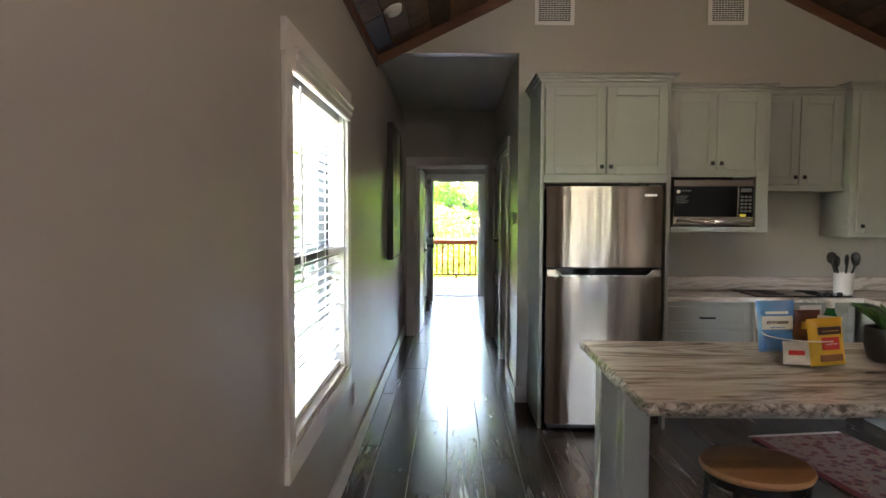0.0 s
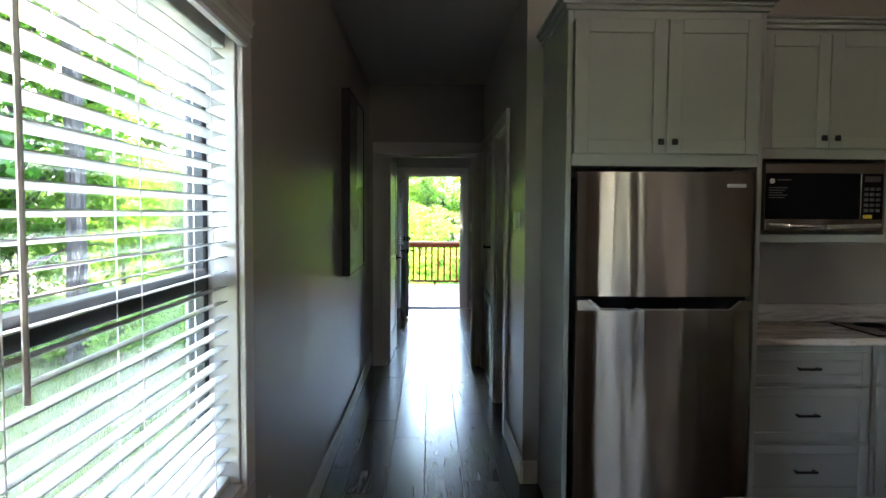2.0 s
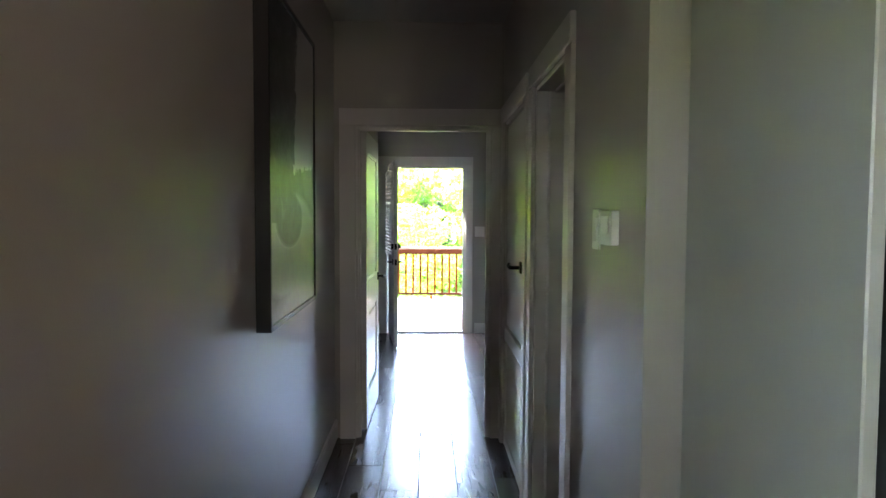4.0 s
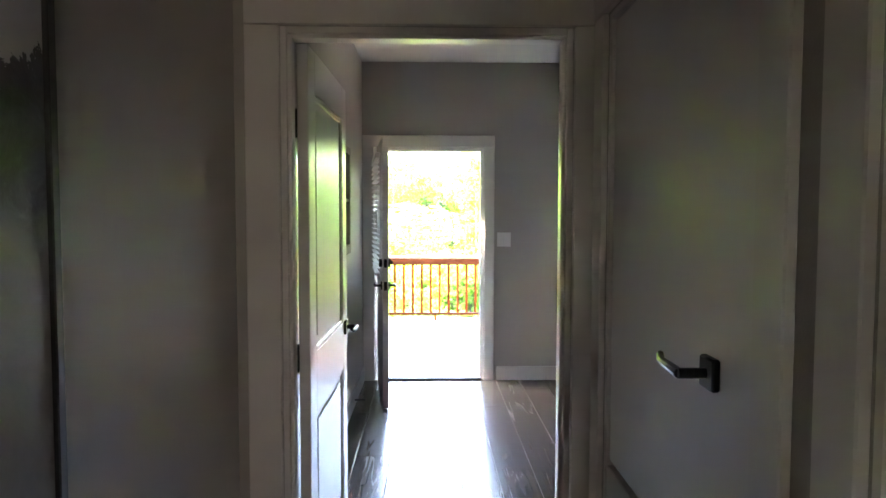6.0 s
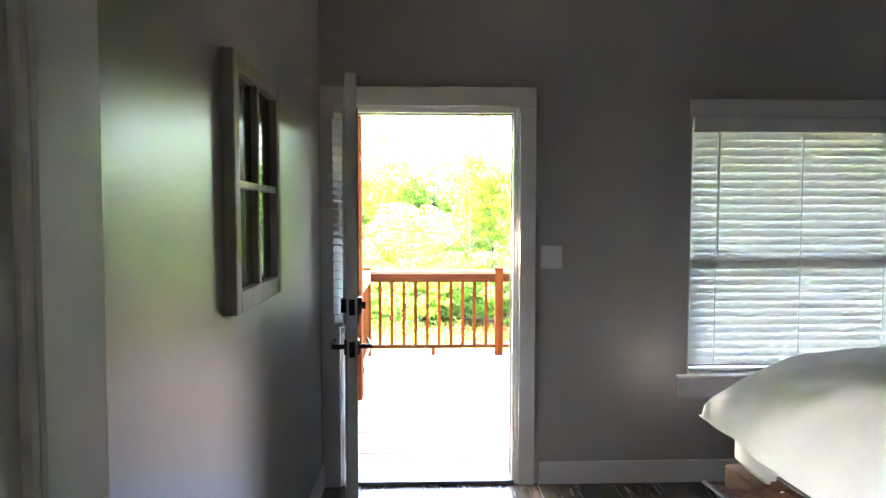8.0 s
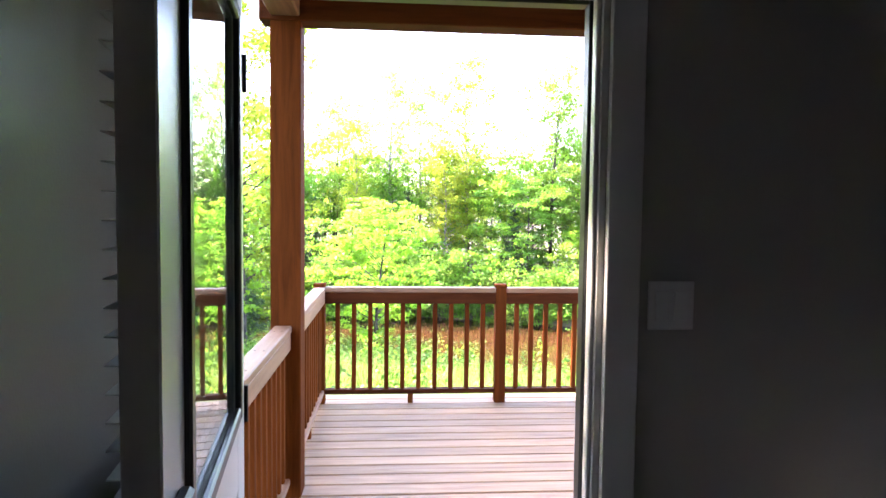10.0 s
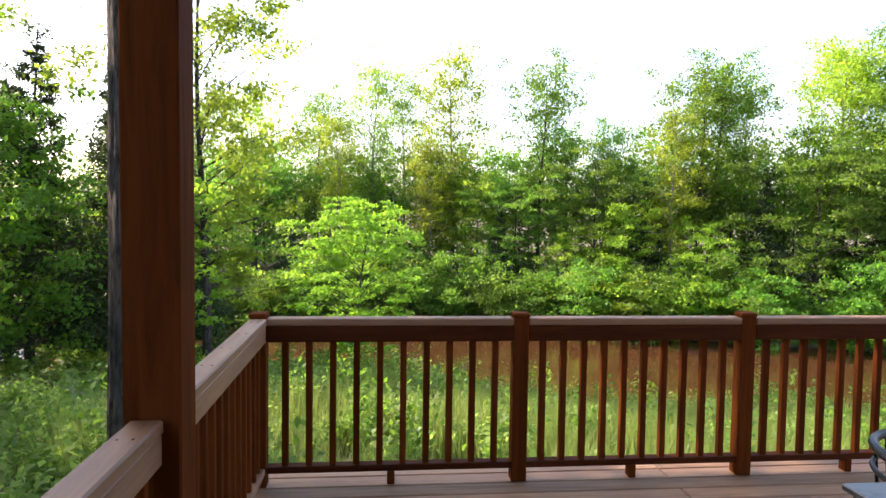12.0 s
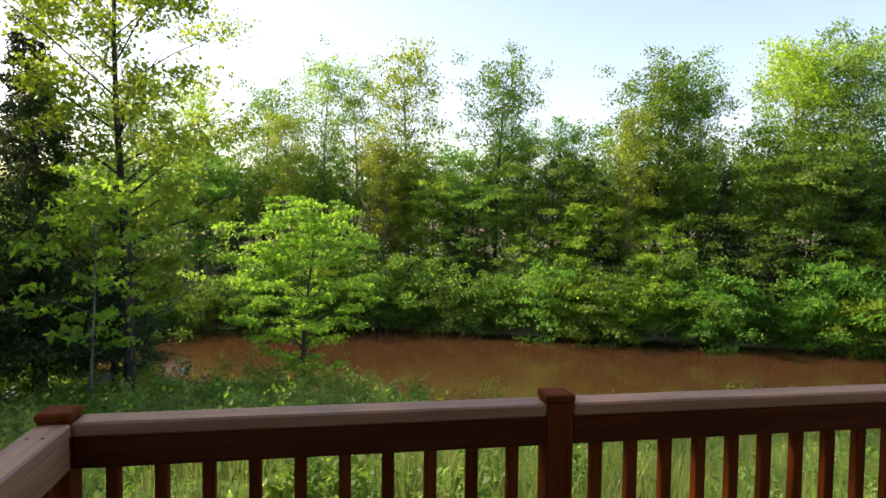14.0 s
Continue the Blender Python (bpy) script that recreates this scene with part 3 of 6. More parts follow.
w1 = sash_window("window_1", "y", WY0, WY1, WZ0, WZ1, XL - 0.16, 1, "black-framed double-hung window with wide white casing")
part("side_casing", B(XL, XL + 0.02, WY0 - 0.095, WY0, WZ0 - 0.02, WZ1), TRIM, w1)
part("side_casing", B(XL, XL + 0.02, WY1, WY1 + 0.095, WZ0 - 0.02, WZ1), TRIM, w1)
part("head_casing", B(XL, XL + 0.024, WY0 - 0.1, WY1 + 0.1, WZ1, WZ1 + 0.115), TRIM, w1)
part("window_sill", B(XL - 0.09, XL + 0.012, WY0 + 0.012, WY1 - 0.012, WZ0 - 0.022, WZ0 + 0.001, c=0.004), TRIM, w1)
part("apron", B(XL, XL + 0.02, WY0 - 0.095, WY1 + 0.095, WZ0 - 0.125, WZ0 - 0.021), TRIM, w1)
bl1 = blind((XL - 0.02, (WY0 + WY1) / 2, WZ0), "y", WY0 + 0.012, WY1 - 0.012, WZ0 + 0.001, WZ1 - 0.012, XL - 0.005, 1, -12, label="white faux-wood blind with slats tilted open", valance=False)
for k, (o, z0, z1) in enumerate(((0.034, -0.05, 0.005), (0.042, -0.018, 0.014), (0.05, 0.014, 0.034))):
    part("valance", B(XL + 0.003, XL + o, WY0 - 0.02, WY1 + 0.02 + 0.006 * k, WZ1 + z0, WZ1 + z1, c=0.006), TRIM, bl1)

w2 = sash_window("window_2", "x", BW[0], BW[1], BW[2], BW[3], YE1, -1, "black-framed bedroom window with a white header and sill")
part("head_casing", B(BW[0] - 0.01, BW[1] + 0.01, YE0 - 0.02, YE0, BW[3], BW[3] + 0.085), TRIM, w2)
part("window_sill", B(BW[0] - 0.06, BW[1] + 0.06, YE0 - 0.03, YE0 + 0.07, BW[2] - 0.02, BW[2] + 0.001, c=0.004), TRIM, w2)
part("apron", B(BW[0] - 0.05, BW[1] + 0.05, YE0 - 0.018, YE0, BW[2] - 0.125, BW[2] - 0.02), TRIM, w2)
blind(((BW[0] + BW[1]) / 2, YE0 + 0.04, BW[2]), "x", BW[0] + 0.012, BW[1] - 0.012, BW[2] + 0.001, BW[3] - 0.012, YE0 + 0.01, -1, 66, label="white faux-wood blind hanging nearly closed")

# ---- kitchen ----
def shaker(name, parent, x0, x1, y, z0, z1, rail=0.06, label=""):
    """A shaker door or drawer front whose face looks to -y at y."""
    d = part(name, B(x0 + rail - 0.004, x1 - rail + 0.004, y + 0.009, y + 0.019, z0 + rail - 0.004, z1 - rail + 0.004, c=0.001), CAB, parent, label)
    for p, q, u, v in ((x0, x0 + rail, z0, z1), (x1 - rail, x1, z0, z1), (x0 + rail, x1 - rail, z0, z0 + rail), (x0 + rail, x1 - rail, z1 - rail, z1)):
        part("door_frame", B(p, q, y, y + 0.0195, u, v, c=0.0025), CAB, d)
    return d


def knob(parent, x, y, z):
    mb = MB().box(x - 0.013, x + 0.013, y - 0.024, y - 0.012, z - 0.013, z + 0.013, c=0.004)
    mb.tube([(x, y - 0.013, z), (x, y + 0.001, z)], 0.006, 8)
    part("knob", mb, BLACKM, parent, "black square knob")


def bar_pull(parent, x, y, z, w=0.11):
    mb = MB().box(x - w / 2, x + w / 2, y - 0.032, y - 0.022, z - 0.006, z + 0.006, c=0.003)
    for s in (-1, 1):
        mb.box(x + s * w * 0.4 - 0.005, x + s * w * 0.4 + 0.005, y - 0.023, y + 0.001, z - 0.005, z + 0.005, c=0.001)
    part("handle", mb, BLACKM, parent, "black bar pull")


def crown(parent, x0, x1, y0, y1, z, left=True, right=True):
    """Stepped crown moulding round the front of a cabinet."""
    for k, (o, h0, h1) in enumerate(((0.012, 0.0, 0.022), (0.026, 0.022, 0.040), (0.042, 0.040, 0.055))):
        part("crown", B(x0 - (o if left else 0), x1 + (o if right else 0), y0 - o, y1, z + h0, z + h1, c=0.004), CAB, parent)


FX0, FX1, FY = 1.025, 1.785, 4.79
# fridge surround with cabinet
fs = thing("tall_cabinet", (1.41, 5.2, 0), "grey-green painted tall cabinet built round the fridge", "cabinet")
CX0, CX1, CY = 0.985, 1.850, 4.875
part("side_panel", B(CX0, CX0 + 0.024, CY, YK - 0.017, 0, 2.335), CAB, fs)
part("side_panel", B(CX1 - 0.024, CX1, CY, YK - 0.002, 0, 2.335), CAB, fs)
part("body", B(CX0 + 0.024, CX1 - 0.024, CY + 0.02, YK - 0.002, 1.70, 2.335), CAB, fs)
part("face_frame", B(CX0 + 0.024, CX1 - 0.024, CY, CY + 0.02, 1.668, 1.73), CAB, fs)
part("face_frame", B(CX0 + 0.024, CX1 - 0.024, CY, CY + 0.02, 2.285, 2.335), CAB, fs)
xm = (CX0 + CX1) / 2
for x0, x1, kx in ((CX0 + 0.03, xm - 0.002, xm - 0.03), (xm + 0.002, CX1 - 0.03, xm + 0.03)):
    d = shaker("door", fs, x0, x1, CY - 0.02, 1.722, 2.298)
    knob(d, kx, CY - 0.02, 1.772)
crown(fs, CX0, CX1, CY, YK - 0.002, 2.335)

# refrigerator
fr = thing("refrigerator", ((FX0 + FX1) / 2, 5.1, 0), "stainless steel top-freezer refrigerator with dark handle recess", "refrigerator")
part("body", B(FX0 + 0.006, FX1 - 0.006, FY + 0.075, 5.46, 0.03, 1.625, c=0.006), plain("fridge_side", (0.045, 0.045, 0.045), 0.5), fr)


def bowed(x0, x1, y, z0, z1, bow=0.012, depth=0.07, n=14):
    """A door panel with a slightly bowed face and rounded sides."""
    prof = []
    for i in range(n + 1):
        u = i / n
        e = min(u, 1 - u)
        prof.append((x0 + (x1 - x0) * u, y + bow * (2 * u - 1) ** 2 + (0.012 * (1 - min(1, e / 0.03)) ** 2)))
    return MB().prism(prof + [(x1, y + depth), (x0, y + depth)], "z", z0, z1)


top = part("freezer_door", bowed(FX0, FX1, FY, 1.108, 1.640), STEEL, fr, smooth=True)
low = part("fridge_door", bowed(FX0, FX1, FY, 0.055, 1.046), STEEL, fr, smooth=True)
for sg, xe in ((1, FX0), (-1, FX1)):
    part("door_shoulder", MB().prism([(xe + sg * 0.004, 1.046), (xe + sg * 0.118, 1.046), (xe + sg * 0.100, 1.058), (xe + sg * 0.062, 1.090), (xe + sg * 0.004, 1.090)], "y", FY + 0.010, FY + 0.07), STEEL, low)
# black colour stands for the shade deep inside the handle recess
part("handle_recess", B(FX0 + 0.005, FX1 - 0.005, FY + 0.058, FY + 0.074, 1.044, 1.110), BLACKG, fr, "handle recess, black for its deep shade")
part("recess_floor", B(FX0 + 0.119, FX1 - 0.119, FY + 0.014, FY + 0.058, 1.040, 1.047, c=0.001), BLACKG, fr)
part("lower_grip", MB().prism([(FX0 + 0.050, 1.092), (FX0 + 0.062, 1.092), (FX0 + 0.106, 1.056), (FX1 - 0.106, 1.056), (FX1 - 0.062, 1.092), (FX1 - 0.050, 1.092), (FX1 - 0.100, 1.048), (FX0 + 0.100, 1.048)], "y", FY - 0.004, FY + 0.016), CHROME, fr, "bright steel grip edge")
part("upper_grip", B(FX0 + 0.06, FX1 - 0.06, FY + 0.004, FY + 0.05, 1.096, 1.107, c=0.004), BLACKG, fr)
part("badge", B(FX1 - 0.125, FX1 - 0.045, FY - 0.002, FY + 0.004, 1.575, 1.590, c=0.001), CHROME, fr, "small bright badge")
part("hinge_cover", B(FX1 - 0.09, FX1 - 0.02, FY + 0.03, FY + 0.10, 1.640, 1.655, c=0.004), DARKGREY, fr)
part("kick_grille", B(FX0 + 0.02, FX1 - 0.02, FY + 0.05, FY + 0.075, 0.012, 0.05), BLACKP, fr)
for x in (FX0 + 0.05, FX1 - 0.05):
    part("foot", MB().lathe([(0.018, 0), (0.018, 0.03)], x, FY + 0.09, 10), BLACKP, fr)

# microwave cabinet
mc = thing("microwave_cabinet", (2.2, 5.2, 1.33), "grey-green wall cabinet with an open microwave bay", "cabinet")
MX0, MX1, MY = 1.852, 2.54, 4.955
part("body", B(MX0, MX1, MY + 0.02, YK - 0.002, 1.745, 2.285), CAB, mc)
part("side_panel", B(MX0, MX0 + 0.02, MY + 0.02, YK - 0.002, 1.335, 1.745), CAB, mc)
part("side_panel", B(MX1 - 0.02, MX1, MY + 0.02, YK - 0.002, 1.335, 1.745), CAB, mc)
part("bay_back", B(MX0 + 0.02, MX1 - 0.02, YK - 0.02, YK - 0.003, 1.36, 1.745), SHADOWGAP, mc)
part("shelf", B(MX0 + 0.02, MX1 - 0.02, MY + 0.02, YK - 0.021, 1.335, 1.36), CAB, mc)
for p, q, u, v in ((MX0, MX0 + 0.03, 1.335, 2.285), (MX1 - 0.085, MX1, 1.335, 2.285), (MX0 + 0.03, MX1 - 0.085, 1.335, 1.372), (MX0 + 0.03, MX1 - 0.085, 1.712, 1.762), (MX0 + 0.03, MX1 - 0.085, 2.25, 2.285)):
    part("face_frame", B(p, q, MY, MY + 0.02, u, v), CAB, mc)
xm = (MX0 + MX1 - 0.04) / 2
for x0, x1, kx in ((MX0 + 0.01, xm - 0.002, xm - 0.03), (xm + 0.002, MX1 - 0.05, xm + 0.03)):
    d = shaker("door", mc, x0, x1, MY - 0.02, 1.757, 2.262, 0.055)
    knob(d, kx, MY - 0.02, 1.802)
crown(mc, MX0, MX1, MY, YK - 0.002, 2.285, left=False)

mw = thing("microwave", (2.16, 5.2, 1.36), "stainless microwave with black glass door", "microwave")
wx0, wx1, wy = 1.893, 2.442, MY - 0.012
part("body", B(wx0 + 0.004, wx1 - 0.004, wy + 0.04, 5.42, 1.361, 1.70, c=0.004), BLACKP, mw)
part("front", B(wx0, wx1, wy, wy + 0.04, 1.385, 1.695, c=0.006), STEEL, mw)
part("door_glass", B(wx0 + 0.008, wx1 - 0.115, wy - 0.005, wy + 0.002, 1.442, 1.648, c=0.003), BLACKG, mw)
part("control_panel", B(wx1 - 0.110, wx1 - 0.008, wy - 0.005, wy + 0.002, 1.442, 1.648, c=0.003), BLACKG, mw)
KEY = plain("key_grey", (0.09, 0.09, 0.09), 0.5)
for i in range(3):
    for j in range(5):
        part("key", B(wx1 - 0.095 + i * 0.027, wx1 - 0.076 + i * 0.027, wy - 0.0075, wy - 0.004, 1.475 + j * 0.024, 1.489 + j * 0.024, c=0.001), KEY, mw)
part("display", B(wx1 - 0.095, wx1 - 0.022, wy - 0.0075, wy - 0.004, 1.610, 1.635, c=0.001), DARKGREY, mw)
part("sticker", B(wx1 - 0.098, wx1 - 0.058, wy - 0.008, wy - 0.004, 1.446, 1.462, c=0), plain("yellow_sticker", (0.75, 0.55, 0.05), 0.6), mw, "yellow sticker")
part("label", MB().lathe([(0.012, 0), (0.012, 0.002)], 0, 0, 16).turned(Matrix.Translation((wx0 + 0.035, wy - 0.0045, 1.612)) @ Matrix.Rotation(radians(90), 4, 'X')), WHITEP, mw, "round label")
for k in range(5):
    part("print_line", B(wx0 + 0.02, wx0 + 0.105 - 0.012 * (k % 3), wy - 0.007, wy - 0.004, 1.580 - k * 0.011, 1.5845 - k * 0.011, c=0), KEY, mw)
part("print_line", B(wx0 + 0.055, wx0 + 0.12, wy - 0.007, wy - 0.004, 1.615, 1.62, c=0), KEY, mw)
part("door_handle", MB().tube([(wx0 + 0.02, wy - 0.012, 1.415), (wx0 + 0.15, wy - 0.026, 1.408), (wx0 + 0.30, wy - 0.026, 1.408), (wx1 - 0.02, wy - 0.012, 1.415)], 0.009, 8), CHROME, mw, smooth=True)

# wall cabinet over the cooktop, and the corner cabinet
c3 = thing("wall_cabinet", (2.86, 5.35, 1.63), "grey-green shaker wall cabinet over the cooktop", "cabinet")
part("body", B(2.542, 3.185, 5.21, YK - 0.002, 1.66, 2.31), CAB, c3)
part("bottom_rail", B(2.542, 3.20, 5.20, YK - 0.002, 1.625, 1.66), CAB, c3)
for x0, x1, kx in ((2.575, 2.862, 2.832), (2.866, 3.15, 2.896)):
    d = shaker("door", c3, x0, x1, 5.19, 1.675, 2.295, 0.055)
    knob(d, kx, 5.19, 1.725)
crown(c3, 2.542, 3.185, 5.21, YK - 0.002, 2.31, left=False, right=False)
c4 = thing("corner_cabinet", (3.55, 5.3, 1.3), "tall grey-green shaker corner wall cabinet", "cabinet")
part("body", B(3.19, XR - 0.002, 5.13, YK - 0.002, 1.30, 2.33), CAB, c4)
d = shaker("door", c4, 3.235, 3.80, 5.11, 1.33, 2.30, 0.06)
knob(d, 3.268, 5.11, 1.38)
crown(c4, 3.19, XR - 0.003, 5.13, YK - 0.002, 2.33, right=False)


def base_unit(x0, x1, drawers, label):
    """A base cabinet of drawers; drawers hold (z0, z1)."""
    t = thing("base_cabinet", ((x0 + x1) / 2, 5.3, 0), label, "cabinet", "base cabinets")
    part("body", B(x0 + 0.001, x1 - 0.001, 5.06, YK - 0.002, 0.10, 0.848), CAB, t)
    part("toe_kick", B(x0 + 0.001, x1 - 0.001, 5.12, 5.14, 0, 0.10), CAB, t)
    for z0, z1 in drawers:
        f = shaker("drawer", t, x0 + 0.02, x1 - 0.02, 5.04, z0, z1, 0.042)
        bar_pull(f, (x0 + x1) / 2, 5.04, (z0 + z1) / 2)
    return t


base_unit(1.852, 2.50, ((0.665, 0.815), (0.39, 0.645), (0.125, 0.37)), "grey-green base cabinet with three shaker drawers")
base_unit(2.50, 3.22, ((0.665, 0.815), (0.125, 0.645)), "grey-green base cabinet under the cooktop")
rb = thing("base_cabinet", (3.56, 4.2, 0), "grey-green base cabinets along the side wall", "cabinet", "base cabinets")
part("body", B(3.28, XR - 0.002, 1.6, YK - 0.002, 0.10, 0.848), CAB, rb)
part("toe_kick", B(3.34, 3.36, 1.6, 5.12, 0, 0.10), CAB, rb)
for i in range(4):
    part("door", B(3.262, 3.28, 1.65 + i * 0.85, 2.45 + i * 0.85, 0.13, 0.82), CAB, rb)
ct = thing("countertop", (2.9, 5.25, 0.85), "polished grey, white and brown streaked stone countertop", "countertop")
part("slab", B(1.852, XR - 0.002, 5.015, YK - 0.002, 0.85, 0.885, c=0.008), STONE, ct)
part("slab", B(3.24, XR - 0.002, 1.58, 5.014, 0.85, 0.885, c=0.008), STONE, ct)
part("backsplash", B(1.852, XR - 0.002, YK - 0.022, YK - 0.001, 0.886, 0.985, c=0.004), STONE, ct)
ck = thing("cooktop", (2.85, 5.23, 0.885), "black glass electric cooktop set in the stone counter", "cooktop")
part("glass_top", B(2.52, 3.20, 5.06, 5.44, 0.8855, 0.893, c=0.003), BLACKG, ck)
for x, y, r in ((2.69, 5.16, 0.075), (2.69, 5.34, 0.09), (3.02, 5.34, 0.075), (3.02, 5.16, 0.09)):
    part("burner_ring", MB().lathe([(r, 0.8932), (r + 0.004, 0.8936), (r + 0.006, 0.8932)], x, y, 28), KEY, ck)
for k in range(3):
    part("control_knob", MB().lathe([(0.019, 0.893), (0.019, 0.905), (0.016, 0.914), (0.0, 0.915)], 2.98 + k * 0.07, 5.085, 14), BLACKP, ck)

cr = thing("utensil_crock", (3.24, 5.25, 0.885), "white ceramic crock full of black cooking utensils", "utensil crock")
part("crock", MB().lathe([(0.058, 0.886), (0.064, 0.90), (0.066, 1.03), (0.069, 1.04), (0.062, 1.04), (0.058, 0.95)], 3.24, 5.25, 24), WHITEP, cr, "white ceramic crock", smooth=True)
rng = random.Random(9)
for k in range(7):
    a = k * 0.9
    bx, by = 3.24 + 0.03 * math.cos(a), 5.25 + 0.03 * math.sin(a)
    tx, ty, tz = 3.24 + 0.085 * math.cos(a), 5.25 + 0.06 * math.sin(a), 1.08 + 0.04 * rng.random()
    u = part("utensil", MB().tube([(bx, by, 0.96), (tx, ty, tz)], 0.006, 6), BLACKP, cr)
    part("utensil_head", MB().lathe([(0.0, -0.05), (0.025, -0.035), (0.034, 0.0), (0.026, 0.03), (0.0, 0.042)], 0, 0, 10, 1.0, 0.35).turned(Matrix.Translation((tx, ty, tz + 0.035)) @ Matrix.Rotation(a, 4, 'Z')), BLACKP, u, smooth=True)

# vents on the gable wall
for x0 in (1.012, 2.308):
    v = thing("air_vent", (x0 + 0.15, YK, 2.875), "white metal supply air register on the gable wall", "air vent", "gable vents")
    x1, z0, z1 = x0 + 0.298, 2.876, 3.176
    for p, q, a, b in ((x0, x0 + 0.03, z0, z1), (x1 - 0.03, x1, z0, z1), (x0 + 0.03, x1 - 0.03, z0, z0 + 0.03), (x0 + 0.03, x1 - 0.03, z1 - 0.03, z1)):
        part("frame", B(p, q, YK - 0.012, YK - 0.001, a, b), WHITEP, v)
    part("backing", B(x0 + 0.03, x1 - 0.03, YK - 0.004, YK - 0.001, z0 + 0.03, z1 - 0.03, c=0), SHADOWGAP, v)
    for i in range(15):
        z = z0 + 0.04 + i * 0.0158
        part("slat", B(x0 + 0.03, x1 - 0.03, YK - 0.010, YK - 0.005, z, z + 0.0055, c=0), WHITEP, v)
    for i in range(10):
        x = x0 + 0.052 + i * 0.0215
        part("bar", B(x, x + 0.003, YK - 0.0115, YK - 0.0102, z0 + 0.03, z1 - 0.03, c=0), WHITEP, v)

# smoke alarm on the sloping boards
m = Matrix.Translation((0.02, 4.62, EAVE + SLOPE * (0.02 - XL) - 0.001)) @ Matrix.Rotation(-rise, 4, 'Y')
sd = thing("smoke_alarm", (0.02, 4.62, EAVE + SLOPE * 0.2), "round white smoke alarm on the board ceiling", "smoke alarm")
part("base", MB().lathe([(0.062, 0.0), (0.062, -0.014), (0.055, -0.018)], 0, 0, 24).turned(m), WHITEP, sd, smooth=True)
part("cover", MB().lathe([(0.052, -0.016), (0.050, -0.034), (0.036, -0.044), (0.0, -0.046)], 0, 0, 24).turned(m), WHITEP, sd, smooth=True)

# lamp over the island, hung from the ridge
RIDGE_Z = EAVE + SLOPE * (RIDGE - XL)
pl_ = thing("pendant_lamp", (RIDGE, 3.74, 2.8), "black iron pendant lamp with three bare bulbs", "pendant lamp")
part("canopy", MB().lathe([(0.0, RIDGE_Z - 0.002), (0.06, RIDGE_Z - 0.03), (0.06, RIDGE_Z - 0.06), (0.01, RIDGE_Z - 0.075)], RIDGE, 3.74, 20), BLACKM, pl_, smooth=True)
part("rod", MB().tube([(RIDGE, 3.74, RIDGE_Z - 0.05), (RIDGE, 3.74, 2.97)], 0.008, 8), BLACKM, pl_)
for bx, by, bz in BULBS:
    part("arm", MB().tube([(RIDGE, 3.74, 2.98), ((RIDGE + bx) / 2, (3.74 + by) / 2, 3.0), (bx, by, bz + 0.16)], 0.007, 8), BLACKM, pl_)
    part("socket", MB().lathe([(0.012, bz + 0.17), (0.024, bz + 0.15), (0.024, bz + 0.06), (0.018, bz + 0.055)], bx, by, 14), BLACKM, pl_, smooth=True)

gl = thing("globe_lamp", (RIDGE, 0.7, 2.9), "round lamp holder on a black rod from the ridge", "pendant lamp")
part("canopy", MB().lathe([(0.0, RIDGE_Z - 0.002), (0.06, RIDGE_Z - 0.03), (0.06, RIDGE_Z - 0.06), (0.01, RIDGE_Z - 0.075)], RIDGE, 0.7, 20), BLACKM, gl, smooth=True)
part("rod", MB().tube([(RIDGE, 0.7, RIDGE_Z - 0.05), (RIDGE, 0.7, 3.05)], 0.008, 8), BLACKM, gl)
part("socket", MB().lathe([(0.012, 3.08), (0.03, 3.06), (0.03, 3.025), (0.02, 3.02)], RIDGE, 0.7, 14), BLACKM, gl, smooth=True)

# island
IX0, IX1, IY0, IY1, IZ = 0.945, 3.0, 2.29, 3.225, 0.92
isl = thing("kitchen_island", (1.8, 2.8, 0), "grey-green painted island frame with square posts", "kitchen island")
for y in (2.70, 3.06):
    part("leg", B(IX0 + 0.05, IX0 + 0.145, y, y + 0.09, 0, IZ - 0.042, c=0.006), CAB, isl)
part("apron", B(IX0 + 0.06, IX0 + 0.085, 2.79, 3.06, IZ - 0.10, IZ - 0.042), CAB, isl)
part("body", B(2.36, IX1 - 0.05, IY0 + 0.30, IY1 - 0.03, 0.0, IZ - 0.042), CAB, isl)
part("apron", B(IX0 + 0.145, 2.36, IY1 - 0.12, IY1 - 0.095, IZ - 0.14, IZ - 0.042), CAB, isl)
it = thing("island_top", (1.8, 2.8, IZ - 0.04), "polished streaked stone island top with rough chiselled edge", "countertop")
# slab with a chipped edge
mb = MB()
rng = random.Random(2)
c = 0.05
ring = []
corners = [(IX0, IY0), (IX1, IY0), (IX1, IY1), (IX0, IY1)]
for i in range(4):
    (ax, ay), (bx, by) = corners[i], corners[(i + 1) % 4]
    ln = math.hypot(bx - ax, by - ay)
    dx, dy = (bx - ax) / ln, (by - ay) / ln
    s = c
    ring.append((ax + dx * c * 0.3 - dy * -c * 0.05, ay + dy * c * 0.3, dx, dy))
    while s < ln - c:
        ring.append((ax + dx * s, ay + dy * s, dx, dy))
        s += 0.018
    ring.append((bx - dx * c * 0.3, by - dy * c * 0.3, dx, dy))
levels = ((IZ, 0.008, 0.003), (IZ - 0.006, 0.002, 0.004), (IZ - 0.016, -0.003, 0.008), (IZ - 0.028, 0.0, 0.009), (IZ - 0.040, 0.010, 0.006))
n = len(ring)
v = []
for z, inset, jig in levels:
    for x, y, dx, dy in ring:
        k = inset + jig * (rng.random() - 0.5)
        v.append((x - dy * k, y + dx * k, z + (0 if z == IZ else 0.004 * (rng.random() - 0.5))))
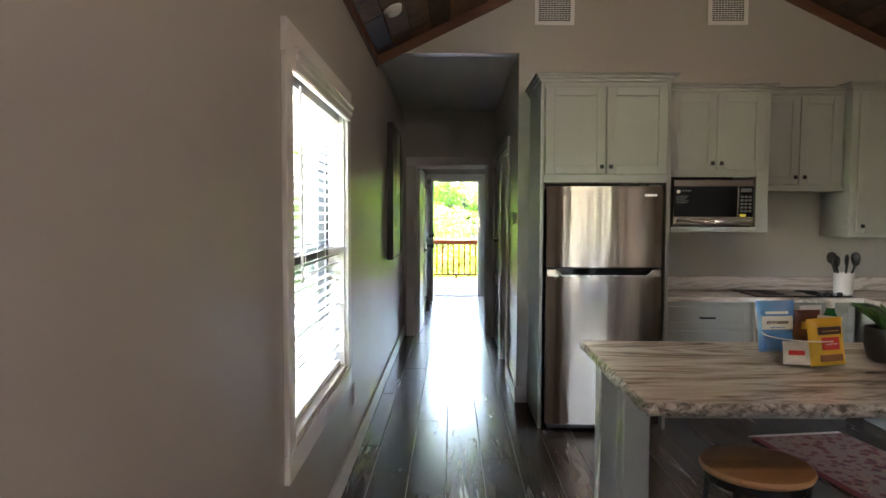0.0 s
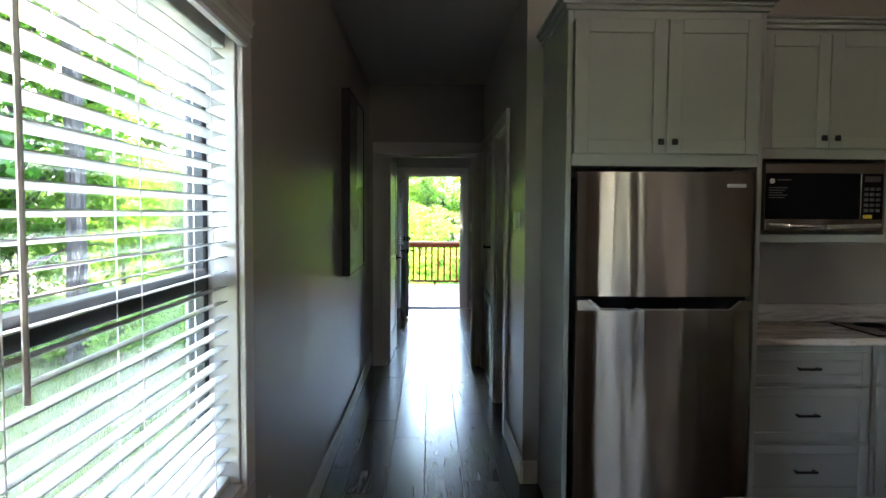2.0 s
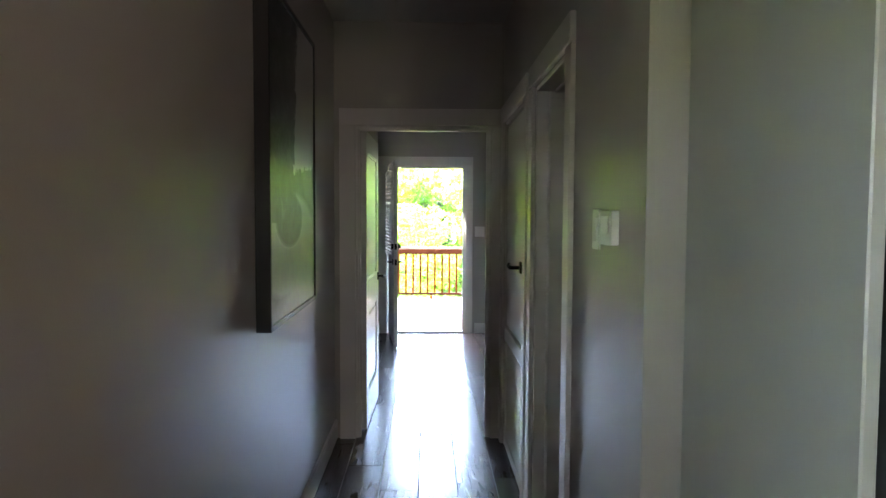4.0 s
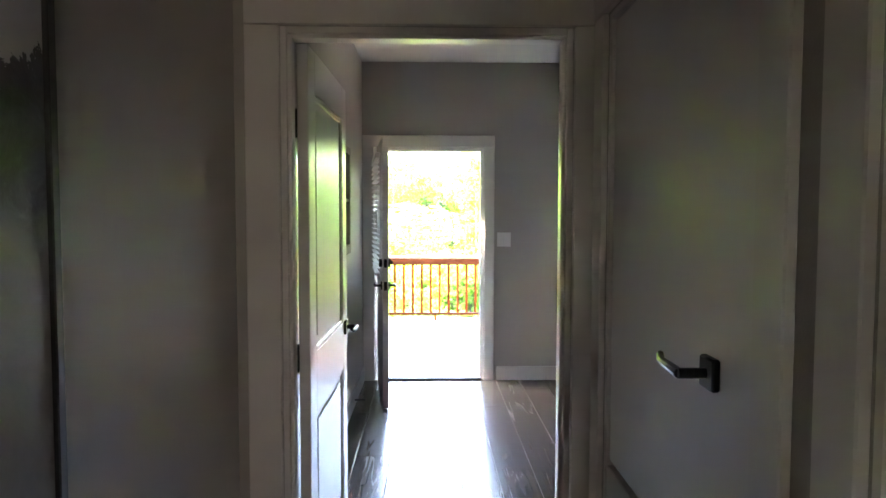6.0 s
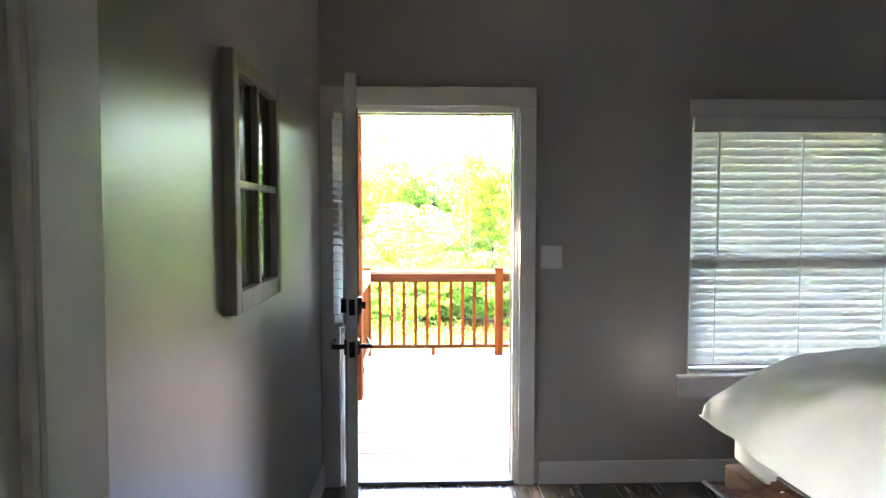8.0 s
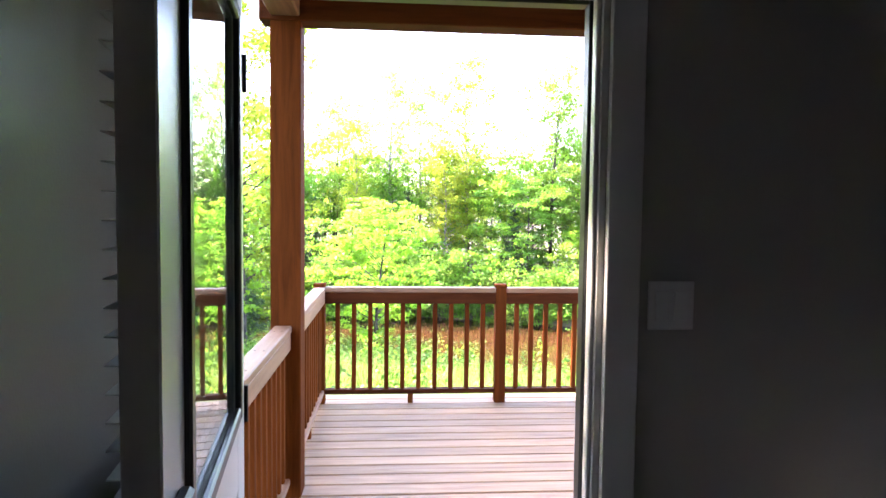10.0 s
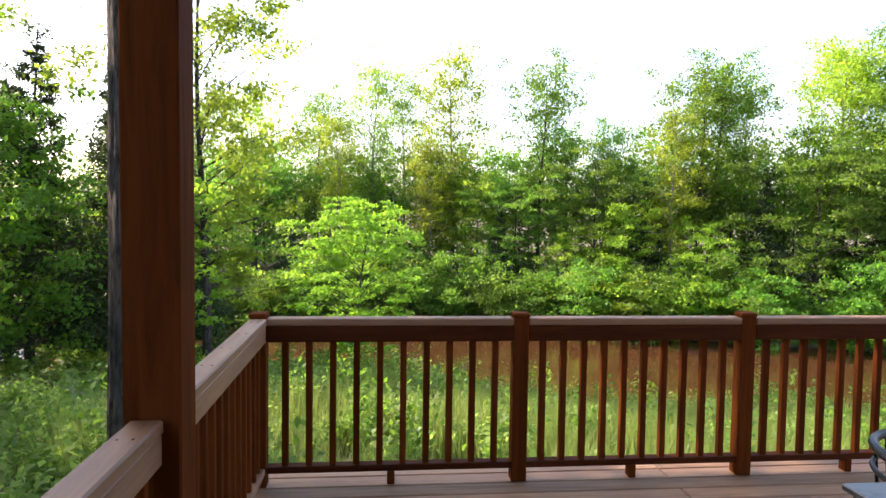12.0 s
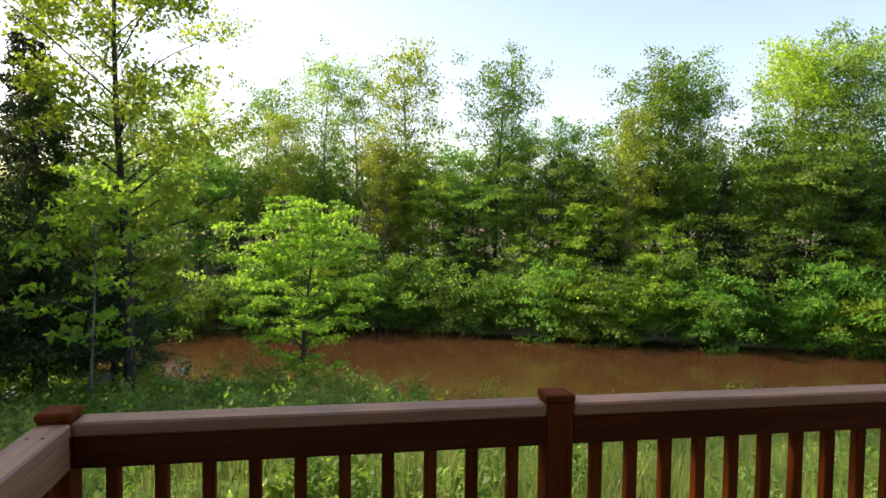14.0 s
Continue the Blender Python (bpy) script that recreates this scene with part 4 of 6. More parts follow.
f = [(l * n + i, l * n + (i + 1) % n, (l + 1) * n + (i + 1) % n, (l + 1) * n + i) for l in range(len(levels) - 1) for i in range(n)]
f += [tuple(range(n))[::-1], tuple((len(levels) - 1) * n + i for i in range(n))]
slab = part("slab", mb.add(v, f), STONE, it)
slab.data.materials.append(STONE_EDGE)
for q in slab.data.polygons:
    q.material_index = 1 if len(q.vertices) == 4 else 0


# stool
st = thing("bar_stool", (1.37, 2.51, 0), "round wooden stool seat on thin black metal legs", "stool")
part("seat", MB().lathe([(0.0, 0.640), (0.155, 0.640), (0.168, 0.646), (0.172, 0.656), (0.168, 0.666), (0.155, 0.670), (0.0, 0.667)], 1.37, 2.51, 40), SEATWOOD, st, "round oiled wood seat", smooth=True)
part("seat_ring", MB().lathe([(0.150, 0.618), (0.160, 0.618), (0.160, 0.640), (0.150, 0.640)], 1.37, 2.51, 32), BLACKM, st)
for k in range(4):
    a = radians(45 + 90 * k)
    ca, sn = math.cos(a), math.sin(a)
    part("leg", MB().tube([(1.37 + 0.15 * ca, 2.51 + 0.15 * sn, 0.63), (1.37 + 0.21 * ca, 2.51 + 0.21 * sn, 0.0)], 0.010, 8), BLACKM, st)
part("foot_ring", MB().tube([(1.37 + 0.19 * math.cos(i * math.pi / 12), 2.51 + 0.19 * math.sin(i * math.pi / 12), 0.22) for i in range(25)], 0.007, 6), BLACKM, st)


# rug
def rug_mat():
    n = N("woven_rug")
    v = n.coords((1, 1, 1), False)
    k = n.put("TexVoronoi", Vector=v, Scale=17.0)
    k.distance = "MANHATTAN"
    k2 = n.put("TexVoronoi", Vector=n.coords((1.0, 0.6, 1), False), Scale=46.0)
    g = n.noise(v, 220.0, 2)
    c1 = n.ramp(k.outputs["Distance"], [(0.15, (0.03, 0.04, 0.065)), (0.32, (0.15, 0.022, 0.022)), (0.5, (0.20, 0.035, 0.032)), (0.75, (0.34, 0.26, 0.20))])
    c2 = n.ramp(k2.outputs["Distance"], [(0.15, (0.30, 0.20, 0.15)), (0.3, (0.20, 0.03, 0.03)), (0.6, (0.05, 0.05, 0.08))])
    col = n.mix(c1, c2, 0.4)
    n.set(n.bsdf, "Base_Color", n.mix(col, (0.02, 0.015, 0.015), n.math('MULTIPLY', g, 0.4)))
    n.bsdf.inputs["Roughness"].default_value = 0.95
    n.bump(g, 0.6, 0.004)
    return n.m


rg = thing("runner_rug", (2.84, 3.7, 0.004), "red and navy patterned runner rug with white fringe", "rug")
rg.rotation_euler = (0, 0, radians(9))
part("woven_field", B(-0.33, 0.33, -1.2, 1.05, 0, 0.009, c=0.002), rug_mat(), rg, local=True)
mb = MB()
rng = random.Random(5)
for i in range(66):
    x = -0.325 + i * 0.01
    mb.tube([(x, 1.045, 0.005), (x + 0.004 * rng.uniform(-1, 1), 1.10, 0.002)], 0.0028, 4)
part("fringe", mb, WHITEP, rg, "white cotton fringe", local=True)
part("border", B(-0.331, -0.29, -1.201, 1.051, 0.001, 0.0105, c=0.002), plain("rug_border", (0.13, 0.02, 0.022), 0.95, bump=0.5), rg, local=True)

# snack bowl on the island
sb = thing("snack_bowl", (1.665, 2.83, IZ), "clear glass bowl piled with snack packets", "snack bowl")
part("bowl", MB().lathe([(0.0, IZ + 0.002), (0.085, IZ + 0.002), (0.11, IZ + 0.03), (0.125, IZ + 0.10), (0.121, IZ + 0.10), (0.105, IZ + 0.034), (0.08, IZ + 0.008), (0.0, IZ + 0.007)], 1.665, 2.83, 28), GLASS, sb, smooth=True)
part("rim", MB().tube([(1.665 + 0.124 * math.cos(i * math.pi / 14), 2.83 + 0.124 * math.sin(i * math.pi / 14), IZ + 0.10) for i in range(29)], 0.0022, 6), WHITEP, sb, "pale moulded rim")


def packet(name, x, y, z, w, h, d, rz, tilt, color, label, bars=()):
    """A puffed foil packet with crimped ends and printed bars."""
    t = thing(name, (x, y, z), label, "snack packet", "snack packets")
    t.rotation_euler = (radians(tilt), radians(4 * math.sin(x * 50)), radians(rz))
    rows = [(-0.5, 0.06), (-0.44, 0.25), (-0.3, 0.9), (0, 1.0), (0.3, 0.9), (0.44, 0.25), (0.5, 0.06)]
    mb = MB()
    n = 12
    v = [(w / 2 * math.cos(2 * math.pi * k / n) * (1 if abs(r) < 0.4 else 1.02), d / 2 * s * math.sin(2 * math.pi * k / n), h * (r + 0.5)) for r, s in rows for k in range(n)]
    f = [(i * n + k, i * n + (k + 1) % n, (i + 1) * n + (k + 1) % n, (i + 1) * n + k) for i in range(len(rows) - 1) for k in range(n)]
    f += [tuple(range(n))[::-1], tuple((len(rows) - 1) * n + k for k in range(n))]
    part("pouch", mb.add(v, f), plain(name + "_foil", color, 0.3, var=0.1, scale=20), t, smooth=True, local=True)
    for bx, bz, bw, bh, bc in bars:
        part("print", B(bx * w - bw * w / 2, bx * w + bw * w / 2, -d / 2 - 0.004, -d / 2 + 0.006, bz * h, (bz + bh) * h, c=0.001), plain("print_ink", bc, 0.45), t, local=True)
    return t


W3, R3, Y3, BL3, DK3 = (0.75, 0.75, 0.73), (0.55, 0.03, 0.02), (0.72, 0.42, 0.03), (0.04, 0.20, 0.50), (0.05, 0.02, 0.012)
packet("snack_packet", 1.610, 2.88, IZ + 0.03, 0.128, 0.189, 0.05, -14, -6, (0.10, 0.26, 0.55), "blue and white foil snack packet in the bowl", ((0, 0.44, 0.8, 0.26, W3), (0, 0.54, 0.6, 0.07, DK3), (0, 0.46, 0.4, 0.035, BL3), (0, 0.08, 0.78, 0.30, BL3), (0, 0.74, 0.6, 0.05, W3)))
packet("snack_packet", 1.715, 2.735, IZ + 0.012, 0.130, 0.165, 0.05, 6, -7, Y3, "yellow snack packet with red print", ((0, 0.34, 0.46, 0.26, R3), (0, 0.44, 0.34, 0.04, W3), (0, 0.66, 0.62, 0.16, DK3), (0, 0.72, 0.5, 0.03, Y3), (0, 0.10, 0.6, 0.14, (0.22, 0.09, 0.03))))
packet("snack_packet", 1.695, 2.86, IZ + 0.06, 0.102, 0.131, 0.04, 10, 5, (0.10, 0.03, 0.012), "dark brown foil candy packet", ((0, 0.5, 0.6, 0.2, Y3),))
packet("snack_packet", 1.770, 2.84, IZ + 0.05, 0.076, 0.123, 0.03, -30, 8, (0.62, 0.55, 0.42), "beige paper cracker packet", ((0, 0.4, 0.5, 0.15, R3),))
packet("snack_packet", 1.612, 2.745, IZ + 0.012, 0.085, 0.080, 0.04, -25, -12, (0.65, 0.62, 0.60), "white and red snack packet", ((0, 0.4, 0.6, 0.2, R3),))
packet("snack_packet", 1.755, 2.93, IZ + 0.04, 0.085, 0.156, 0.02, 5, 0, (0.55, 0.52, 0.48), "pale card box of crackers", ((0, 0.55, 0.6, 0.12, DK3),))
bt = thing("water_bottle", (1.81, 2.90, IZ), "green glass mineral water bottle with white cap", "bottle")
part("glass", MB().lathe([(0.0, IZ), (0.031, IZ), (0.033, IZ + 0.01), (0.033, IZ + 0.12), (0.027, IZ + 0.15), (0.014, IZ + 0.185), (0.0125, IZ + 0.205), (0.0, IZ + 0.205)], 1.81, 2.90, 20), plain("green_glass", (0.01, 0.10, 0.035), 0.08), bt, smooth=True)
part("cap", MB().lathe([(0.0145, IZ + 0.192), (0.0145, IZ + 0.215), (0.0, IZ + 0.217)], 1.81, 2.90, 16), WHITEP, bt)
part("paper_label", MB().lathe([(0.0336, IZ + 0.05), (0.0336, IZ + 0.10)], 1.81, 2.90, 20), WHITEP, bt)

LEAFGREEN = plain("aloe_leaf", (0.05, 0.14, 0.03), 0.4, var=0.25)
pp = thing("potted_plant", (2.01, 2.86, IZ), "green spiky plant in a dark grey pot", "potted plant")
part("pot", MB().lathe([(0.055, IZ), (0.07, IZ + 0.01), (0.085, IZ + 0.06), (0.085, IZ + 0.125), (0.078, IZ + 0.125), (0.074, IZ + 0.10), (0.0, IZ + 0.10)], 2.01, 2.86, 24), plain("dark_pot", (0.045, 0.05, 0.048), 0.5), pp, smooth=True)
rng = random.Random(3)
for k in range(16):
    a, ln = k * 2.4, rng.uniform(0.13, 0.22)
    pts = [(2.01 + math.cos(a) * ln * s * 0.75, 2.86 + math.sin(a) * ln * s * 0.75, IZ + 0.10 + ln * (s - 0.45 * s * s)) for s in (0, 0.25, 0.5, 0.75, 1.0)]
    part("leaf", MB().tube(pts, [0.010, 0.014, 0.011, 0.007, 0.001], 6), LEAFGREEN, pp, smooth=True)


# wall plates
def wall_plate(name, x0, x1, y0, y1, z0, z1, label, category, toggles):
    t = thing(name, ((x0 + x1) / 2, (y0 + y1) / 2, z0), label, category)
    part("plate", B(x0, x1, y0, y1, z0, z1, c=0.002), WHITEP, t)
    for b in toggles:
        part("rocker", B(*b, c=0.001), WHITEP, t)


wall_plate("wall_outlet", XL, XL + 0.006, 4.26, 4.335, 0.33, 0.445, "white duplex outlet on the wall", "outlet", [(XL, XL + 0.009, 4.28, 4.315, 0.34, 0.38), (XL, XL + 0.009, 4.28, 4.315, 0.395, 0.435)])
wall_plate("light_switch", 1.0, 1.12, YE0 - 0.007, YE0, 1.185, 1.31, "white double rocker light switch beside the exit", "light switch", [(1.018, 1.052, YE0 - 0.011, YE0, 1.21, 1.285), (1.067, 1.101, YE0 - 0.011, YE0, 1.21, 1.285)])
wall_plate("thermostat", HX - 0.022, HX - 0.001, 5.70, 5.81, 1.38, 1.47, "small white thermostat on the hall wall", "thermostat", [(HX - 0.026, HX - 0.02, 5.72, 5.79, 1.41, 1.455)])
wall_plate("light_switch", HX - 0.007, HX, 5.88, 5.95, 1.36, 1.475, "white rocker switch on the hall wall", "light switch", [(HX - 0.011, HX, 5.90, 5.93, 1.385, 1.45)])


# ---- hall ----
def picture_mat():
    """Grey photograph of a road that bends away between dark conifers under a pale sky."""
    n = N("canvas_print")
    tc = n.put("TexCoord")
    sp = n.put("SeparateXYZ")
    n.l.new(tc.outputs["Object"], sp.inputs[0])
    y, z = sp.outputs[1], sp.outputs[2]
    v = n.coords((1, 1, 1), False)
    g, gf = n.noise(v, 9.0, 8, 0.75, 0.7), n.noise(v, 160.0, 2)
    spike = n.noise(n.coords((1, 26, 3), False), 1.0, 4, 0.6)
    trees = n.ramp(g, [(0.35, (0.012, 0.014, 0.012)), (0.55, (0.045, 0.05, 0.045)), (0.75, (0.13, 0.14, 0.13))])
    # sky right of the tall conifers and above the wooded hill
    wob = n.math('MULTIPLY_ADD', g, 0.30, -0.15)
    left = n.math('GREATER_THAN', n.math('ADD', y, wob), n.math('MULTIPLY_ADD', z, 0.12, -0.01))
    hill = n.math('GREATER_THAN', n.math('ADD', z, n.math('ADD', n.math('MULTIPLY', wob, 0.5), n.math('MULTIPLY_ADD', spike, 0.09, -0.045))), n.math('MULTIPLY_ADD', y, 0.10, -0.03))
    is_sky = n.math('MULTIPLY', left, hill)
    # road: between an inner and an outer bend, then broad towards the viewer
    def oval(cy, cz, ry, rz):
        a = n.math('DIVIDE', n.math('ADD', n.math('SUBTRACT', y, cy), n.math('MULTIPLY_ADD', g, 0.05, -0.025)), ry)
        b = n.math('DIVIDE', n.math('SUBTRACT', z, cz), rz)
        return n.math('ADD', n.math('MULTIPLY', a, a), n.math('MULTIPLY', b, b))
    inner, outer = oval(-0.10, -0.225, 0.25, 0.105), oval(-0.10, -0.32, 0.56, 0.205)
    def soft(value, k):
        nd = n.put("MapRange", Value=value, From_Min=-0.5 / k, From_Max=0.5 / k)
        return nd.outputs[0]
    near = soft(n.math('SUBTRACT', n.math('ADD', y, wob), n.math('MULTIPLY_ADD', n.math('LESS_THAN', z, -0.235), -0.6, -0.02)), 9.0)
    fore = soft(n.math('SUBTRACT', n.math('MULTIPLY_ADD', y, 0.45, n.math('MULTIPLY_ADD', g, 0.06, -0.45)), z), 9.0)
    body = n.math('MAXIMUM', n.math('MULTIPLY', soft(n.math('SUBTRACT', 1.0, outer), 4.0), near), fore)
    is_road = n.math('MULTIPLY', soft(n.math('SUBTRACT', inner, 1.0), 3.0), body)
    is_line = n.math('MULTIPLY', n.math('LESS_THAN', n.math('ABSOLUTE', n.math('SUBTRACT', inner, 1.16)), 0.05), body)
    col = n.mix(trees, n.mix((0.44, 0.44, 0.42), (0.36, 0.36, 0.35), g), is_sky)
    col = n.mix(col, n.mix((0.12, 0.12, 0.12), (0.26, 0.26, 0.255), g), is_road)
    col = n.mix(col, (0.40, 0.40, 0.39), n.math('MULTIPLY', is_line, 0.22))
    n.set(n.bsdf, "Base_Color", col)
    n.bsdf.inputs["Roughness"].default_value = 0.36
    n.bump(gf, 0.12, 0.001)
    return n.m


cv = thing("canvas_picture", (XL + 0.03, 6.775, 1.66), "grey photo canvas of a tree-lined road, black frame", "picture")
part("canvas", B(XL + 0.004, XL + 0.048, 6.33, 7.22, 1.065, 2.245, c=0.002), picture_mat(), cv)
for y0, y1, z0, z1 in ((6.31, 6.33, 1.045, 2.265), (7.22, 7.24, 1.045, 2.265), (6.33, 7.22, 1.045, 1.065), (6.33, 7.22, 2.245, 2.265)):
    part("frame", B(XL + 0.001, XL + 0.055, y0, y1, z0, z1, c=0.002), BLACKP, cv)


def lever(parent, m, flip=1):
    """A lever handle with a square rose; m puts the rose on the door's face."""
    mb = MB().box(-0.03, 0.03, -0.010, 0.0, -0.03, 0.03, c=0.004)
    mb.tube([(0, -0.005, 0), (0, -0.055, 0)], 0.010, 10)
    mb.tube([(0, -0.052, 0), (-flip * 0.05, -0.056, 0.003), (-flip * 0.095, -0.052, 0.0), (-flip * 0.118, -0.046, 0.008)], [0.010, 0.009, 0.008, 0.007], 8)
    part("lever_handle", mb.turned(m), BLACKM, parent, "matte black lever handle", smooth=True, local=True)


def slab_door(name, w, h, panels, label, th=0.036):
    """A door in its own place: hinge edge at x=0, slab towards +x, faces at y=0 and y=-th."""
    t = thing(name, (0, 0, 0), label, "door", kind="structure")
    xs = [0.11, w - 0.11]
    zs = sorted({0.0, h, *[z for p in panels for z in p]})
    part("stile", B(0, xs[0], -th, 0, 0.008, h), DOORW, t)
    part("stile", B(xs[1], w, -th, 0, 0.008, h), DOORW, t)
    edges = [0.008] + [z for p in panels for z in p] + [h]
    for z0, z1 in zip(edges[::2], edges[1::2]):
        part("rail", B(xs[0], xs[1], -th, 0, z0, z1, c=0.001), DOORW, t)
    for z0, z1 in panels:
        q = part("panel", B(xs[0] - 0.002, xs[1] + 0.002, -th + 0.012, -0.012, z0 - 0.002, z1 + 0.002, c=0), DOORW, t)
        for s, y0, y1 in ((1, -0.013, -0.003), (-1, -th + 0.003, -th + 0.013)):
            for a, b, u, v in ((xs[0], xs[0] + 0.016, z0, z1), (xs[1] - 0.016, xs[1], z0, z1), (xs[0] + 0.016, xs[1] - 0.016, z0, z0 + 0.016), (xs[0] + 0.016, xs[1] - 0.016, z1 - 0.016, z1)):
                part("moulding", B(a, b, y0, y1, u, v, c=0.004), DOORW, q)
            part("field", B(xs[0] + 0.045, xs[1] - 0.045, -0.013 if s > 0 else -th + 0.006, -0.006 if s > 0 else -th + 0.013, z0 + 0.045, z1 - 0.045, c=0.006), DOORW, q)
    return t


def hinges(parent, th, zs, side=1):
    for z in zs:
        part("hinge", MB().tube([(-0.004, 0.004 * side - (th if side < 0 else 0), z - 0.045), (-0.004, 0.004 * side - (th if side < 0 else 0), z + 0.045)], 0.006, 8), BLACKM, parent, local=True)


# bedroom door, swung open against the bedroom's wall side
hd = slab_door("door_1", 0.80, 2.0, ((0.23, 0.80), (1.00, 1.86)), "white two-panel door standing open into the bedroom")
lever(hd, Matrix.Translation((0.745, -0.036, 0.975)), 1)
lever(hd, Matrix.Translation((0.745, 0.0, 0.975)) @ Matrix.Rotation(math.pi, 4, 'Z'), -1)
hinges(hd, 0.036, (0.25, 1.0, 1.75), 1)
hd.location = (HD[0] + 0.022, YH1 + 0.018, 0.004)
hd.rotation_euler = (0, 0, radians(88.6))

# side-room door, open away from the hall
sdr = slab_door("door_2", 0.64, 2.0, ((0.23, 0.80), (1.00, 1.86)), "white panelled door standing open into the side room")
sdr.location = (HX + 0.052, D1[1] - 0.026, 0.004)
sdr.rotation_euler = (0, 0, radians(6))

# closet door over a return-air grille
cd = thing("door_3", (HX, (D2[0] + D2[1]) / 2, 0), "plain white closet door above a return-air grille", "door", kind="structure")
part("slab", B(HX + 0.012, HX + 0.048, D2[0] + 0.023, D2[1] - 0.023, 0.765, 2.005), DOORW, cd)
part("lower_rail", B(HX + 0.004, HX + 0.10, D2[0] + 0.021, D2[1] - 0.021, 0.665, 0.75), TRIM, cd)
gr = part("grille_frame", B(HX + 0.004, HX + 0.05, D2[0] + 0.021, D2[1] - 0.021, 0.001, 0.06), WHITEP, cd)
part("grille_frame", B(HX + 0.004, HX + 0.05, D2[0] + 0.021, D2[0] + 0.06, 0.06, 0.665), WHITEP, cd)
part("grille_frame", B(HX + 0.004, HX + 0.05, D2[1] - 0.06, D2[1] - 0.021, 0.06, 0.665), WHITEP, cd)
part("grille_back", B(HX + 0.04, HX + 0.05, D2[0] + 0.06, D2[1] - 0.06, 0.06, 0.665, c=0), SHADOWGAP, cd)
for i in range(33):
    z = 0.068 + i * 0.0178
    part("louvre", MB().prism([(HX + 0.008, z), (HX + 0.024, z + 0.010), (HX + 0.024, z + 0.0125), (HX + 0.008, z + 0.0025)], "y", D2[0] + 0.06, D2[1] - 0.06), WHITEP, cd)
mb = MB().box(HX - 0.004, HX + 0.012, D2[0] + 0.165, D2[0] + 0.225, 1.15, 1.21, c=0.004)
mb.tube([(HX, D2[0] + 0.195, 1.18), (HX - 0.055, D2[0] + 0.195, 1.18)], 0.010, 10)
mb.tube([(HX - 0.052, D2[0] + 0.195, 1.18), (HX - 0.056, D2[0] + 0.24, 1.185), (HX - 0.052, D2[0] + 0.29, 1.183), (HX - 0.046, D2[0] + 0.31, 1.192)], [0.010, 0.009, 0.008, 0.007], 8)
part("lever_handle", mb, BLACKM, cd, "matte black lever handle", smooth=True)
for z in (0.85, 1.35, 1.85):
    part("hinge", MB().tube([(HX + 0.008, D2[1] - 0.022, z - 0.045), (HX + 0.008, D2[1] - 0.022, z + 0.045)], 0.006, 8), TRIM, cd)

# ---- bedroom ----
# exit door: glazed upper half with a blind
EW, EH, ET = 0.90, 2.03, 0.044
ed = thing("door_4", (0, 0, 0), "white exit door with a glazed upper half, wide open inward", "door", kind="structure")
gx0, gx1, gz0, gz1 = 0.14, EW - 0.14, 1.02, 1.90
for x0, x1, z0, z1 in ((0, gx0, 0.012, EH), (gx1, EW, 0.012, EH), (gx0, gx1, 0.012, 0.20), (gx0, gx1, 0.84, gz0), (gx0, gx1, gz1, EH)):
    part("stile_and_rail", B(x0, x1, -ET, 0, z0, z1, c=0.002), DOORW, ed)
part("lower_panel", B(gx0, gx1, -ET + 0.012, -0.012, 0.20, 0.84, c=0), DOORW, ed)
for y0, y1 in ((-0.014, -0.002), (-ET + 0.002, -ET + 0.014)):
    part("panel_field", B(gx0 + 0.05, gx1 - 0.05, y0, y1, 0.25, 0.79, c=0.006), DOORW, ed)
for y0, y1, mt in ((-0.004, 0.010, BLACKP), (-ET - 0.010, -ET + 0.004, DOORW)):
    for a, b, u, v in ((gx0 - 0.012, gx0 + 0.018, gz0 - 0.012, gz1 + 0.012), (gx1 - 0.018, gx1 + 0.012, gz0 - 0.012, gz1 + 0.012), (gx0 + 0.018, gx1 - 0.018, gz0 - 0.012, gz0 + 0.018), (gx0 + 0.018, gx1 - 0.018, gz1 - 0.018, gz1 + 0.012)):
        part("glazing_bead", B(a, b, y0, y1, u, v, c=0.004), mt, ed)
o = part("glass_pane", B(gx0 + 0.002, gx1 - 0.002, -0.010, -0.006, gz0 + 0.002, gz1 - 0.002, c=0), GLASS, ed)
o.visible_shadow = False
part("door_edge", B(EW - 0.001, EW + 0.002, -ET + 0.002, -0.002, 0.012, EH - 0.002, c=0), DOORW, ed)
for z in (0.93, 1.10):
    part("latch_plate", B(EW + 0.0015, EW + 0.004, -ET + 0.010, -0.010, z - 0.032, z + 0.032, c=0), BLACKM, ed)
lever(ed, Matrix.Translation((EW - 0.06, -ET, 0.93)), 1)
lever(ed, Matrix.Translation((EW - 0.06, 0, 0.93)) @ Matrix.Rotation(math.pi, 4, 'Z'), -1)
mb = MB().box(EW - 0.09, EW - 0.03, -0.001, 0.020, 1.065, 1.135, c=0.006)
mb.box(EW - 0.064, EW - 0.056, 0.018, 0.036, 1.085, 1.115, c=0.002)
part("deadbolt", mb, BLACKM, ed, local=True)
part("deadbolt", MB().tube([(EW - 0.06, -ET + 0.001, 1.10), (EW - 0.06, -ET - 0.022, 1.10)], 0.03, 16), BLACKM, ed, local=True)
hinges(ed, ET, (0.25, 1.0, 1.8), 1)
